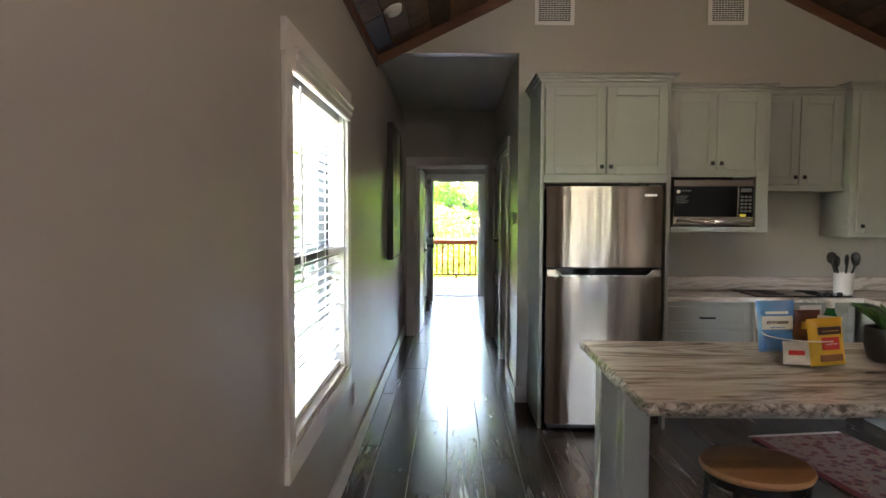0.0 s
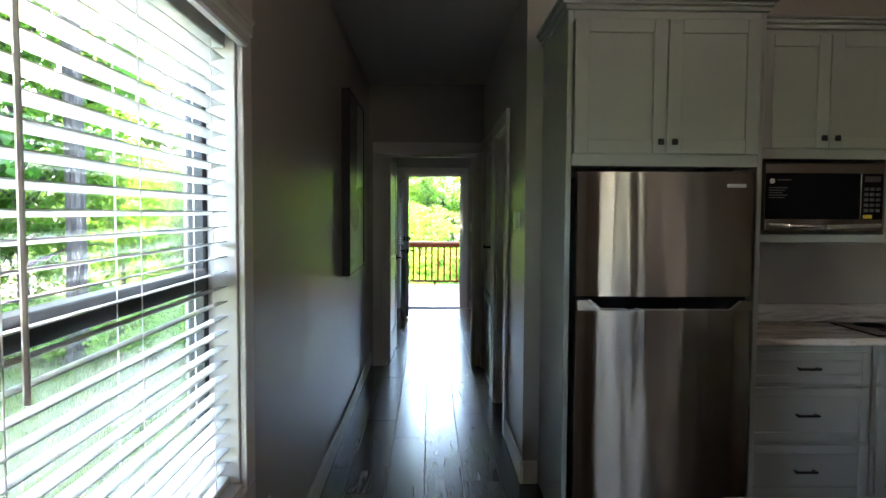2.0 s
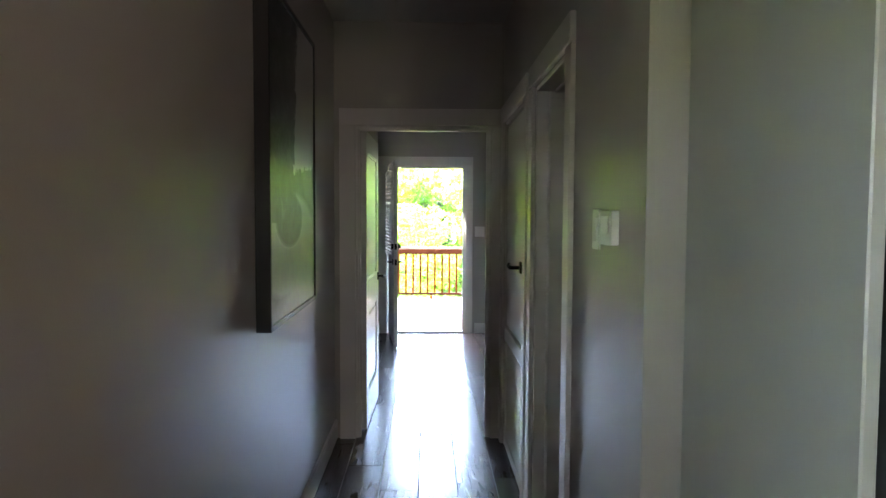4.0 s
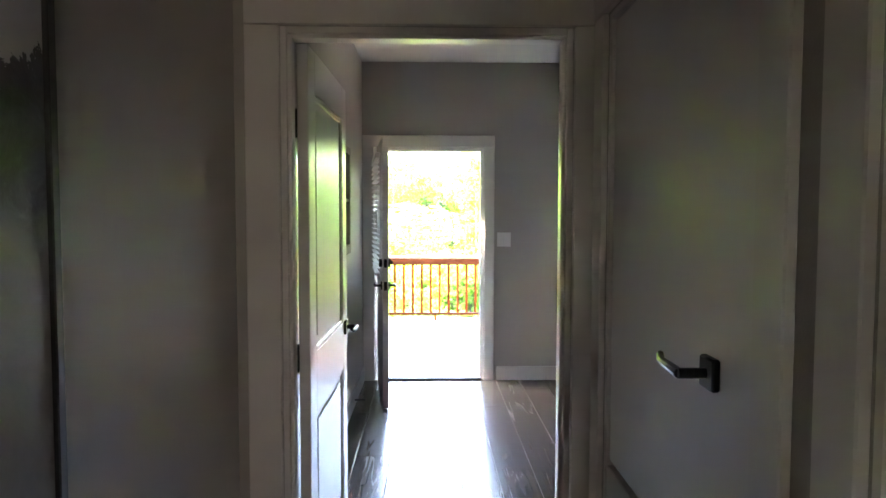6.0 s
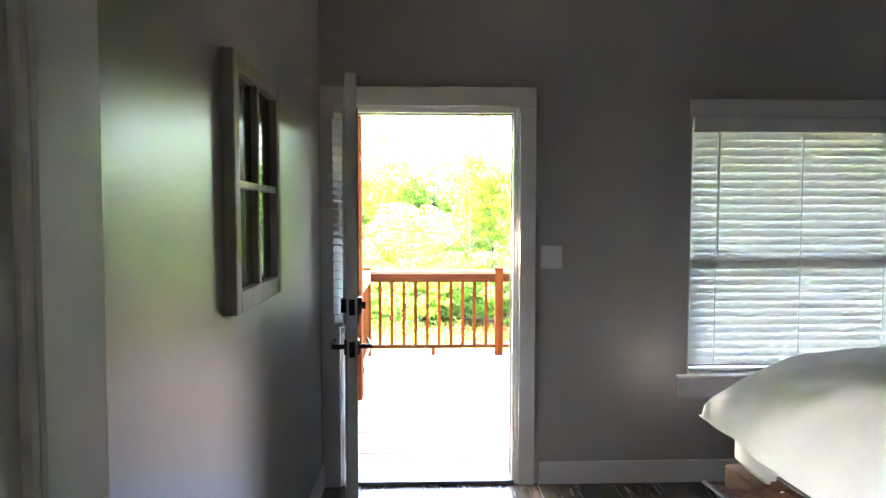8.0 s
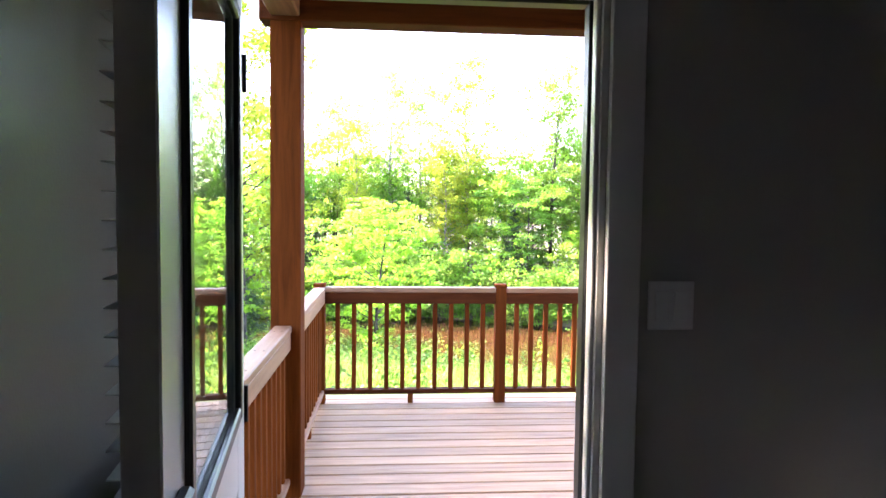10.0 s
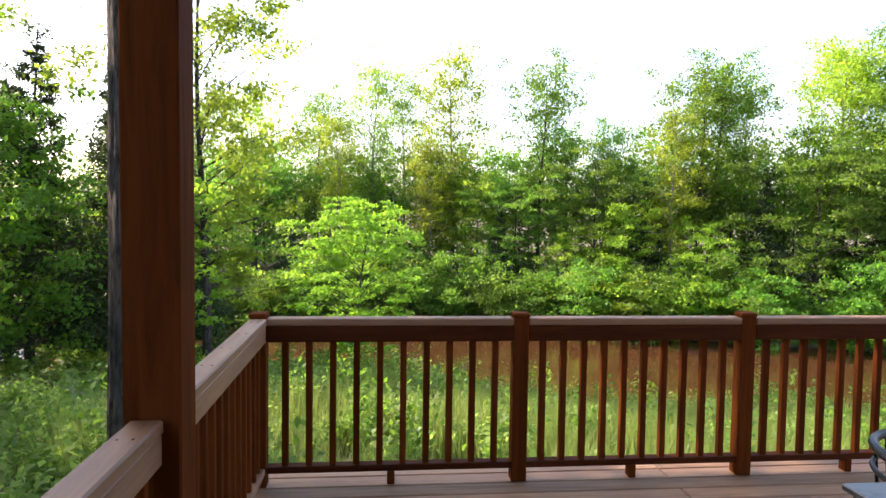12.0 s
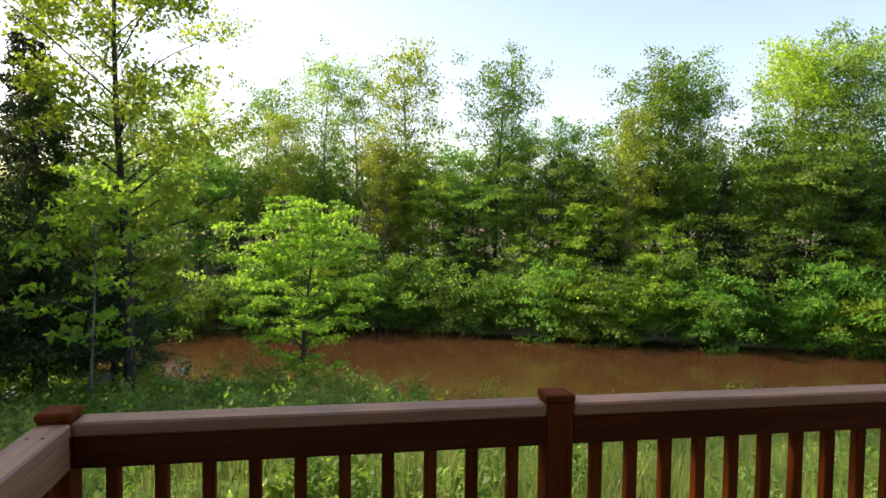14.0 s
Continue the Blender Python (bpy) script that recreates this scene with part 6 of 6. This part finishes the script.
def leaf_mesh(name, pos, size, mat, rs, flat=0.5):
    """One mesh of many folded leaves at the places pos."""
    n = len(pos)
    d = rs.normal(size=(n, 3))
    d /= np.linalg.norm(d, axis=1)[:, None]
    up = rs.normal(size=(n, 3)) * (1 - flat) + np.array([0, 0, 1.0]) * flat * 2
    s = np.cross(d, up)
    s /= np.linalg.norm(s, axis=1)[:, None] + 1e-9
    w = np.cross(s, d)
    L = (size * rs.uniform(0.6, 1.4, n))[:, None]
    v = np.empty((n, 4, 3))
    v[:, 0] = pos - d * L * 0.5
    v[:, 1] = pos + s * L * 0.32 + w * L * 0.10
    v[:, 2] = pos + d * L * 0.5
    v[:, 3] = pos - s * L * 0.32 + w * L * 0.10
    me = bpy.data.meshes.new(name)
    me.vertices.add(4 * n)
    me.vertices.foreach_set("co", v.reshape(-1))
    me.loops.add(4 * n)
    me.loops.foreach_set("vertex_index", np.arange(4 * n))
    me.polygons.add(n)
    me.polygons.foreach_set("loop_start", np.arange(n) * 4)
    me.polygons.foreach_set("loop_total", np.full(n, 4))
    me.update()
    me.validate()
    me.materials.append(mat)
    return me


def tree(name, seed, h, r, base, leafmat, leaves, size, trunk, limbs=14, clump=0.55, label="", lean=0.0, gap=0.0, category="tree", shape="round", layer=0.36, bark=None, lift=0.35):
    """A tapered trunk, limbs with twigs, and a crown of leaf clumps."""
    rs = np.random.RandomState(seed)
    rr = random.Random(seed)
    t = thing(name, (0, 0, 0), label, category)
    mb = MB()
    pts, rad = [], []
    wob = rr.uniform(0, 6)
    for i in range(11):
        s = i / 10
        pts.append(Vector((lean * s * h + 0.025 * h * math.sin(wob + 4 * s) * s, 0.025 * h * math.cos(wob * 2 + 3.3 * s) * s, h * 0.97 * s - 0.3 * (i == 0))))
        rad.append(trunk * (1.0 - 0.9 * s) * (1.25 if i == 0 else 1))
    mb.tube(pts, rad, 9)
    centres = []
    for k in range(limbs):
        s = base + (0.97 - base) * (k + rr.random()) / limbs
        j = min(9, int(s * 10))
        p0 = pts[j].lerp(pts[j + 1], s * 10 - j)
        if shape == "cone":
            reach = r * (1.05 - (s - base) / (1 - base)) * rr.uniform(0.7, 1.1)
            rise_ = 0.1
        else:
            u = (s - base) / (1 - base)
            reach = r * (0.34 + 0.95 * math.sin(math.pi * (0.14 + 0.72 * u ** 1.15))) * rr.uniform(0.6, 1.12)
            rise_ = lift + (0.5 if lift < 0.4 else 0.75) * u
        a = k * 2.399 + rr.uniform(-0.5, 0.5)
        d = Vector((math.cos(a), math.sin(a), rise_)).normalized()
        p1 = p0 + d * reach * 0.5 + Vector((0, 0, 0.04 * reach))
        p2 = p0 + d * reach + Vector((rr.uniform(-.1, .1) * reach, rr.uniform(-.1, .1) * reach, rr.uniform(-0.12, 0.1) * reach))
        rb_ = trunk * 0.42 * (1.05 - s)
        mb.tube([p0, p1, p2], [rb_, rb_ * 0.6, rb_ * 0.15], 5, False)
        for q in (0.45, 0.7, 0.9, 1.0):
            c0 = p0.lerp(p2, q)
            off = Vector(rs.normal(size=3)) * reach * 0.2
            off.z *= 0.6
            centres.append((c0 + off, clump * (0.6 + 0.5 * rr.random()) * (reach / r) ** 0.5))
            if q > 0.5:
                mb.tube([c0, c0 + off], [rb_ * 0.3, rb_ * 0.08], 4, False)
    centres.append((pts[-1], clump * 0.7))
    part("trunk", mb, bark or BARK_DARK, t, smooth=True, local=True)
    cen = np.array([c for c, _ in centres])
    rad_ = np.array([q for _, q in centres])
    pick = rs.choice(len(cen), leaves, p=rad_ ** 1.5 / (rad_ ** 1.5).sum())
    pos = cen[pick] + rs.normal(size=(leaves, 3)) * rad_[pick][:, None] * np.array([0.55, 0.55, layer])
    me = leaf_mesh("crown", pos, size, leafmat, rs)
    ob = new("crown", me)
    ob.parent = t
    return t


def plant_at(src, places):
    """Puts a tree at its first place and copies of it at the others: (x, y, scale, turn)."""
    for i, (x, y, s, a) in enumerate(places):
        z = ground_z(x, y) - 0.05
        if i == 0:
            src.location, src.rotation_euler, src.scale = (x, y, z), (0, 0, radians(a)), (s, s, s)
        else:
            o = copy_thing(src, pose(x, y, z, 0, 0, a))
            o.scale = (s, s, s * (0.92 + 0.16 * ((i * 7) % 5) / 5))


# far woods behind the creek: kinds of canopy, understorey and filler trees
K_GREY = tree("tree", 11, 18, 3.4, 0.30, LEAF_P, 8500, 0.21, 0.19, 40, 0.80, "tall pale grey-green tree with open limbs on the far bank", layer=0.36, bark=BARK_PALE, lift=0.55)
K_YEL = tree("tree", 12, 18, 3.0, 0.22, LEAF_YY, 10500, 0.22, 0.19, 44, 0.86, "tall airy yellow-green tree on the far bank", layer=0.36, bark=BARK_PALE, lift=0.55)
K_GRN = tree("tree", 13, 18, 3.5, 0.26, LEAF_G, 11500, 0.22, 0.20, 42, 0.92, "tall mid-green tree with a clumpy crown on the far bank", layer=0.36, lift=0.55)
K_WIDE = tree("tree", 16, 12, 4.4, 0.16, LEAF_G, 12500, 0.22, 0.16, 46, 0.85, "broad layered green tree leaning over the far bank", layer=0.18)
K_LOW = tree("tree", 17, 9, 2.7, 0.08, LEAF_Y, 7500, 0.22, 0.12, 34, 0.7, "low bright spring-green tree on the far bank", layer=0.2)
K_CED = tree("tree", 15, 10, 2.2, 0.05, LEAF_D, 7500, 0.20, 0.14, 34, 0.6, "dark green cedar among the far trees", shape="cone")
K_FILL = tree("tree", 18, 13, 3.8, 0.05, LEAF_G, 4200, 0.34, 0.15, 34, 0.95, "green tree deep in the far woods")
FAR = {k.name: [] for k in (K_GREY, K_YEL, K_GRN, K_WIDE, K_LOW, K_CED, K_FILL)}
rf = random.Random(21)


def far_tree(kind, x, back, size):
    """A far tree by its place along the bank, its depth behind it and its size."""
    FAR[kind.name].append((x, far_bank(x) + back, size, rf.uniform(0, 360)))


# the tall ones that make the skyline
for kind, x, back, size in (
        (K_GRN, -15.5, 9, 0.82), (K_YEL, -10.5, 8, 0.84), (K_GRN, -5.2, 10, 0.88), (K_YEL, -3.0, 5, 0.72),
        (K_GREY, 0.2, 7, 0.99), (K_GREY, 2.8, 9, 0.93), (K_YEL, 6.6, 5, 0.96), (K_YEL, 4.6, 3, 0.70), (K_GRN, 13.6, 6, 0.90),
        (K_GRN, 16.4, 9, 0.72), (K_GRN, 19.6, 8, 0.68), (K_GRN, 24.4, 5, 0.96), (K_GRN, 26.2, 7, 0.93), (K_YEL, 22.0, 3, 0.76), (K_GREY, 29.2, 9, 0.80),
        (K_YEL, 33.4, 6, 1.06), (K_YEL, 35.2, 8, 0.98), (K_GREY, 37.5, 5, 1.02), (K_GRN, 39.0, 7, 0.98), (K_GRN, 43, 6, 1.0), (K_GRN, 48, 7, 1.0)):
    far_tree(kind, x, back, 0.985 * size)
# the understorey that fills the bank below them
for kind, x, back, size in (
        (K_LOW, -14, 3, 0.9), (K_WIDE, -9.5, 4, 0.8), (K_CED, -6.5, 3, 0.75), (K_LOW, -1.2, 2, 0.7), (K_CED, 1.6, 3.5, 0.8), (K_LOW, 8.6, 4, 0.85),
        (K_WIDE, 11.2, 3, 0.72), (K_CED, 9.9, 2.2, 0.72), (K_WIDE, 16.8, 3, 0.78), (K_LOW, 18.5, 2.4, 0.82), (K_CED, 20.6, 4, 0.95), (K_LOW, 14.6, 1.5, 0.62),
        (K_LOW, 23.6, 1.6, 0.78), (K_WIDE, 30.2, 2.2, 0.96), (K_WIDE, 33.0, 3.4, 0.86), (K_CED, 27.4, 2.5, 1.0), (K_LOW, 36.2, 1.4, 0.7), (K_CED, 36.0, 4, 1.1),
        (K_CED, 39.5, 3, 1.15), (K_WIDE, 43, 2.5, 0.9)):
    far_tree(kind, x, back, size)
for row, (back, n, size) in enumerate(((6, 20, 0.62), (11, 20, 0.74), (17, 18, 0.78))):
    for i in range(n):
        x = -24 + 76 * (i + rf.random() * 0.8) / n
        far_tree(K_FILL, x, back + rf.uniform(-1.5, 2.0), size * rf.uniform(0.85, 1.12))
for src in (K_GREY, K_YEL, K_GRN, K_WIDE, K_LOW, K_CED, K_FILL):
    plant_at(src, FAR[src.name])

# shrubs leaning over the far water's edge
fb = tree("shrub", 31, 4.2, 2.4, 0.02, LEAF_G, 4200, 0.21, 0.06, 20, 0.72, "leafy shrub hanging over the far water's edge", category="shrub", layer=0.22)
fb2 = tree("shrub", 32, 3.8, 2.2, 0.02, LEAF_Y, 3000, 0.20, 0.05, 18, 0.62, "pale green shrub on the far bank", category="shrub", layer=0.2)
fb3 = tree("shrub", 33, 3.4, 1.9, 0.02, LEAF_P, 2600, 0.17, 0.05, 20, 0.6, "grey-green brushy shrub at the far water's edge", category="shrub", layer=0.3)
sp = [[], [], []]
for i in range(72):
    x = -24 + 72 * (i + rf.random()) / 72
    sp[rf.choice((0, 0, 0, 1, 2))].append((x, far_bank(x) - 1.5 + rf.uniform(-0.3, 1.6), rf.uniform(0.5, 1.2), rf.uniform(0, 360)))
for src, pl in zip((fb, fb2, fb3), sp):
    plant_at(src, pl)

# near trees of this bank
pine = thing("pine_tree", (-1.79, 18.1, ground_z(-1.79, 18.1) - 0.1), "tall pine with thick furrowed grey bark", "tree")
mb = MB()
rs = np.random.RandomState(7)
nseg, nside = 70, 40
v = []
for i in range(nseg + 1):
    z = 15.0 * i / nseg
    r0 = 0.165 * (1 - 0.028 * z) * (1 + 0.35 * math.exp(-z * 2.2))
    for k in range(nside):
        a = 2 * math.pi * k / nside
        fur = 0.014 * noise.noise((math.cos(a) * 5.5, math.sin(a) * 5.5, z * 0.35)) + 0.010 * noise.noise((math.cos(a) * 12, math.sin(a) * 12, z * 1.0))
        v.append(((r0 + fur) * math.cos(a) + 0.03 * math.sin(z * 0.5), (r0 + fur) * math.sin(a), z))
f = [(i * nside + k, i * nside + (k + 1) % nside, (i + 1) * nside + (k + 1) % nside, (i + 1) * nside + k) for i in range(nseg) for k in range(nside)]
part("trunk", mb.add(v, f), BARK, pine, smooth=True, local=True)
cp = new("crown", leaf_mesh("crown", np.array([0, 0, 15.5]) + rs.normal(size=(6000, 3)) * np.array([2.2, 2.2, 1.2]), 0.3, LEAF_D, rs))
cp.parent = pine

copy_thing(pine, pose(-5.4, 12.9, ground_z(-5.4, 12.9) - 0.1, 0, 0, 70))

near_a = tree("tree", 41, 11.5, 2.5, 0.20, LEAF_Y, 23000, 0.115, 0.12, 40, 0.46, "young sunlit tree with airy yellow-green leaves")
plant_at(near_a, [(-3.7, 28.6, 1.0, 20), (-12.5, 30, 1.05, 140), (-16.5, 24, 0.95, 260)])
near_b = tree("tree", 42, 5.3, 1.75, 0.12, LEAF_V, 12500, 0.115, 0.08, 44, 0.34, "small bright yellow-green tree leaning over the bank", lean=0.06, layer=0.13)
plant_at(near_b, [(-0.2, 31.0, 0.88, 0), (-9.0, 27.0, 1.0, 100), (-14.0, 21.0, 1.05, 210), (-7.3, 33.0, 1.1, 300)])
near_c = tree("tree", 43, 8.0, 1.7, 0.10, LEAF_D, 21000, 0.085, 0.11, 60, 0.36, "dark cedar tree at the edge of the woods", shape="cone")
plant_at(near_c, [(-5.75, 29.4, 1.08, 0), (-6.3, 30.6, 1.15, 220), (-4.75, 31.0, 0.72, 60), (-7.6, 28.2, 1.1, 150), (-9.8, 31.5, 1.1, 90), (-18, 27, 1.1, 200)])
near_d = tree("tree", 44, 7.0, 2.2, 0.12, LEAF_G, 12000, 0.14, 0.10, 36, 0.46, "full green tree beside the creek")
plant_at(near_d, [(-7.6, 26.2, 0.85, 50), (-11.5, 24.5, 1.0, 170), (-14.5, 33, 1.2, 20), (-5.4, 33.5, 0.9, 290), (-21, 30, 1.3, 10), (-10.5, 38, 1.2, 80), (-16, 38, 1.3, 180)])
sapling = tree("sapling", 46, 4.3, 0.95, 0.30, LEAF_V, 1300, 0.13, 0.035, 16, 0.30, "thin pale-stemmed sapling with sparse drooping leaves", layer=0.16, bark=BARK_PALE)
plant_at(sapling, [(-3.36, 25.3, 1.0, 0), (-6.6, 24.0, 0.9, 130)])
# unseen trees added beside the deck, out of view, to shade it
plant_at(copy_thing(near_d, pose(0, 0, 0)), [(-9.5, 18.2, 1.45, 20), (-11.5, 20.2, 1.0, 120), (-10.2, 16.4, 1.65, 300), (-12.5, 18.0, 1.75, 70)])
# trees of the side yard
plant_at(copy_thing(near_d, pose(0, 0, 0)), [(-17.5, 13.5, 1.3, 20), (-21, 8, 1.5, 120), (-15, 18.5, 1.2, 200), (-23, 2, 1.6, 40), (-26, 14, 1.6, 300), (-19, 20, 1.4, 10)])
# this row is added out of view to keep sun off the kitchen window
plant_at(copy_thing(near_d, pose(0, 0, 0)), [(-12.5, 8.6, 1.7, 20), (-13.5, 11.5, 1.75, 120), (-11.2, 10.3, 1.5, 200), (-15, 7.5, 1.9, 80), (-16.5, 11.8, 2.0, 10)])
plant_at(copy_thing(near_a, pose(0, 0, 0)), [(-16.0, 10.0, 1.1, 60), (-22, 17, 1.3, 150), (-18, 23, 1.2, 10), (-25, 5, 1.3, 99), (-14, 15.5, 1.0, 33)])

# undergrowth and grass
rs = np.random.RandomState(5)


def scatter(n, x0, x1, y0, y1, keep):
    p = np.column_stack((rs.uniform(x0, x1, n), rs.uniform(y0, y1, n)))
    return [(x, y) for x, y in p if keep(x, y)]


def clear(x, y):
    return not (-0.5 < x < 5.6 and y < 16.2)


def bank(x, y):
    return clear(x, y) and y < near_bank(x) + 0.8


def mound(x, y, hgt, wid, n):
    """Leaves of one weedy plant: stems fan out and carry leaves to their tips."""
    stems = max(4, n // 14)
    a = rs.uniform(0, 6.283, stems)
    out = wid * rs.uniform(0.15, 1.0, stems)
    tall = hgt * rs.uniform(0.55, 1.0, stems)
    k = rs.randint(0, stems, n)
    u = rs.uniform(0.25, 1.0, n) ** 0.7
    q = np.column_stack((x + np.cos(a[k]) * out[k] * u, y + np.sin(a[k]) * out[k] * u, ground_z(x, y) + tall[k] * u))
    return q + rs.normal(size=(n, 3)) * np.array([0.05, 0.05, 0.03])


low, tall = [], []
for x, y in scatter(2100, -13, 9, 16.2, 31, bank):
    if noise.noise((x * 0.6, y * 0.6, 9)) < (0.12 if x > -1.5 and y < 19.5 else -0.14):
        continue
    g = 0.5 + noise.noise((x * 0.45, y * 0.45, 9))
    low.append(mound(x, y, 0.25 + 0.55 * max(0.0, g) * rs.uniform(0.5, 1.2), rs.uniform(0.18, 0.34), int(rs.uniform(50, 90))))
for x, y in scatter(1500, -11, -0.6, 12.6, 24, clear):
    g = 0.5 + noise.noise((x * 0.55, y * 0.55, 2))
    if g < 0.16:
        continue
    low.append(mound(x, y, 0.22 + 0.75 * g * rs.uniform(0.4, 1.2), rs.uniform(0.2, 0.42), int(rs.uniform(60, 110))))
tagged(new("undergrowth", leaf_mesh("undergrowth", np.vstack(low), 0.085, LEAF_W, rs, 0.7)), "low leafy green undergrowth on the bank", "undergrowth", kind="stuff")
for x, y in scatter(260, -13, 9, 16.6, 30, bank):
    tall.append(mound(x, y, rs.uniform(0.7, 1.35), rs.uniform(0.22, 0.4), 110))
tagged(new("weeds", leaf_mesh("weeds", np.vstack(tall), 0.075, LEAF_G, rs, 0.65)), "taller green weeds and saplings on the bank", "weeds", kind="stuff")


def grass(name, spots, hmin, hmax, label, per=14, spread=0.11, blade=0.005):
    vs, fs = [], []
    for x, y in spots:
        z = ground_z(x, y) - 0.03
        for _ in range(per):
            a = rs.rand() * 6.283
            bx, by = x + rs.normal() * spread, y + rs.normal() * spread
            hh = hmin + (hmax - hmin) * rs.rand()
            dx, dy = math.cos(a), math.sin(a)
            b = 0.55 * hh * rs.rand()
            w = blade
            n = len(vs)
            vs += [(bx - dy * w, by + dx * w, z), (bx + dy * w, by - dx * w, z), (bx + dx * b * 0.4 + dy * w * .8, by + dy * b * 0.4 - dx * w * .8, z + hh * 0.6), (bx + dx * b * 0.4 - dy * w * .8, by + dy * b * 0.4 + dx * w * .8, z + hh * 0.6), (bx + dx * b, by + dy * b, z + hh)]
            fs += [(n, n + 1, n + 2, n + 3), (n + 3, n + 2, n + 4)]
    me = bpy.data.meshes.new(name)
    me.from_pydata(vs, [], fs)
    me.materials.append(GRASSM)
    return tagged(new(name, me), label, "grass", kind="stuff")


grass("grass", [(x, y) for x, y in scatter(2600, -4, 9, 15.9, 25, bank) if noise.noise((x * 0.5, y * 0.5, 1)) > -0.2 - 0.08 * x], 0.22, 0.85, "tufts of tall thin grass below the deck", 26, 0.08, 0.0065)
grass("lawn", scatter(5200, -11, -0.7, -2, 14, lambda x, y: True), 0.05, 0.14, "rough mown grass of the side yard", 12)

# dry sticks on the banks
STICK = plain("dry_stick", (0.26, 0.235, 0.21), 0.9, var=0.3)


def stick_pile(name, x, y, w, n, length, label):
    rr = random.Random(int(abs(x) * 10))
    mb = MB()
    z0 = ground_z(x, y)
    for _ in range(n):
        px, py = x + rr.gauss(0, w), y + rr.gauss(0, w)
        a, up = rr.uniform(0, 6.28), rr.uniform(0.05, 0.9)
        ln = length * rr.uniform(0.4, 1.1)
        z = max(z0, ground_z(px, py))
        p1 = (px + ln * 0.5 * math.cos(a), py + ln * 0.5 * math.sin(a), z + 0.05 + ln * 0.5 * up * 0.7)
        p2 = (px + ln * math.cos(a + 0.3), py + ln * math.sin(a + 0.3), z + 0.05 + ln * up * 0.8)
        r = 0.008 * length * rr.uniform(0.6, 1.6)
        mb.tube([(px, py, z - 0.02), p1, p2], [r, r * 0.7, r * 0.25], 4, False)
    return tagged(solo(name, mb, STICK, label, "brushwood"), kind="stuff")


stick_pile("brushwood", -3.9, 20.6, 0.8, 70, 1.1, "pile of dry grey branches in the undergrowth")
for sx, sy in ((0.3, 17.0), (1.3, 16.9), (3.4, 17.3), (-1.2, 16.6), (-2.2, 19.3), (4.6, 17.0)):
    stick_pile("brushwood", sx, sy, 0.28, 22, 0.6, "dry grey twigs on the bare soil under the deck")
stick_pile("brushwood", -6.6, 21.5, 1.0, 50, 1.2, "dry grey branches among the undergrowth")
stick_pile("brushwood", 22.3, 55.4, 1.1, 90, 2.2, "heap of pale driftwood at the far water's edge")

log_ = MB().tube([(-5.55, 29.7, ground_z(-5.55, 29.7) + 0.05), (-5.1, 29.8, ground_z(-5.1, 29.8) + 0.22), (-4.5, 29.95, ground_z(-4.5, 29.95) + 0.62)], [0.12, 0.11, 0.08], 10)
solo("fallen_log", log_, STICK, "weathered grey fallen log leaning on the brush", "log", smooth=True)

# ---- floor pieces ----
solo("floor_bed", B(XL, XR, YB, YE0, -0.14, -0.004, c=0), GROUT, "dark grouted floor bed under the planks", "floor", "structure")
fl = thing("floor", (0, 0, 0), "dark wood-look porcelain plank floor with a satin sheen", "floor", kind="structure")
PW, PL, GAP = 0.208, 1.22, 0.005
X0 = -0.045 - PW
cache = {}
col = 0
x = X0
while x < XR:
    a, b = max(x, XL) + GAP / 2, min(x + PW, XR) - GAP / 2
    y = 0.6 - PL + (col * 0.71 + 0.2) % 1.0 * PL
    while y < YE0:
        p, q = max(y, -0.6) + GAP / 2, min(y + PL, YE0) - GAP / 2
        if q - p > 0.03 and b - a > 0.02:
            key = (round(b - a, 3), round(q - p, 3))
            if key not in cache:
                o = part("plank", B(-key[0] / 2, key[0] / 2, -key[1] / 2, key[1] / 2, -0.012, 0, c=0.0012), TILE, fl, local=True)
                cache[key] = o.data
            else:
                o = new("plank", cache[key])
                o.parent = fl
            o.location = ((a + b) / 2, (p + q) / 2, -0.0004 * ((col * 7 + int(y * 3)) % 3))
            o.rotation_euler = (0.0018 * math.sin(col * 5.1 + y * 3.7), 0.004 * math.sin(col * 2.3 + y * 7.9), 0)
        y += PL
    x += PW
    col += 1

dk = thing("deck", (2.4, 14, DECK), "red-brown stained deck boards running along the house", "deck", kind="structure")
cache = {}
y = YE1 + 0.004
rng = random.Random(8)
BWD = 0.139
while y < RY + 0.15:
    x = -0.32
    while x < 5.3:
        ln = min(5.3 - x, rng.choice((2.4, 3.05, 3.66)) if x < 0 else 5.3 - x)
        key = round(ln, 2)
        if key not in cache:
            o = part("deck_board", B(0, key - 0.004, 0, BWD - 0.011, -0.03, 0, c=0.005), DECKWOOD, dk, local=True)
            cache[key] = o.data
        else:
            o = new("deck_board", cache[key])
            o.parent = dk
        o.location = (x - 2.4, y - 14, 0.001 * rng.uniform(-1, 1))
        x += ln
    y += BWD
part("joist", B(-0.30, 5.28, YE1 + 0.01, RY + 0.10, DECK - 0.24, DECK - 0.032, c=0), DARKGREY, dk)
for x in (-0.2, 2.4, 5.1):
    part("deck_leg", B(x - 0.06, x + 0.06, RY - 0.1, RY + 0.02, -1.6, DECK - 0.24), POSTWOOD, dk)
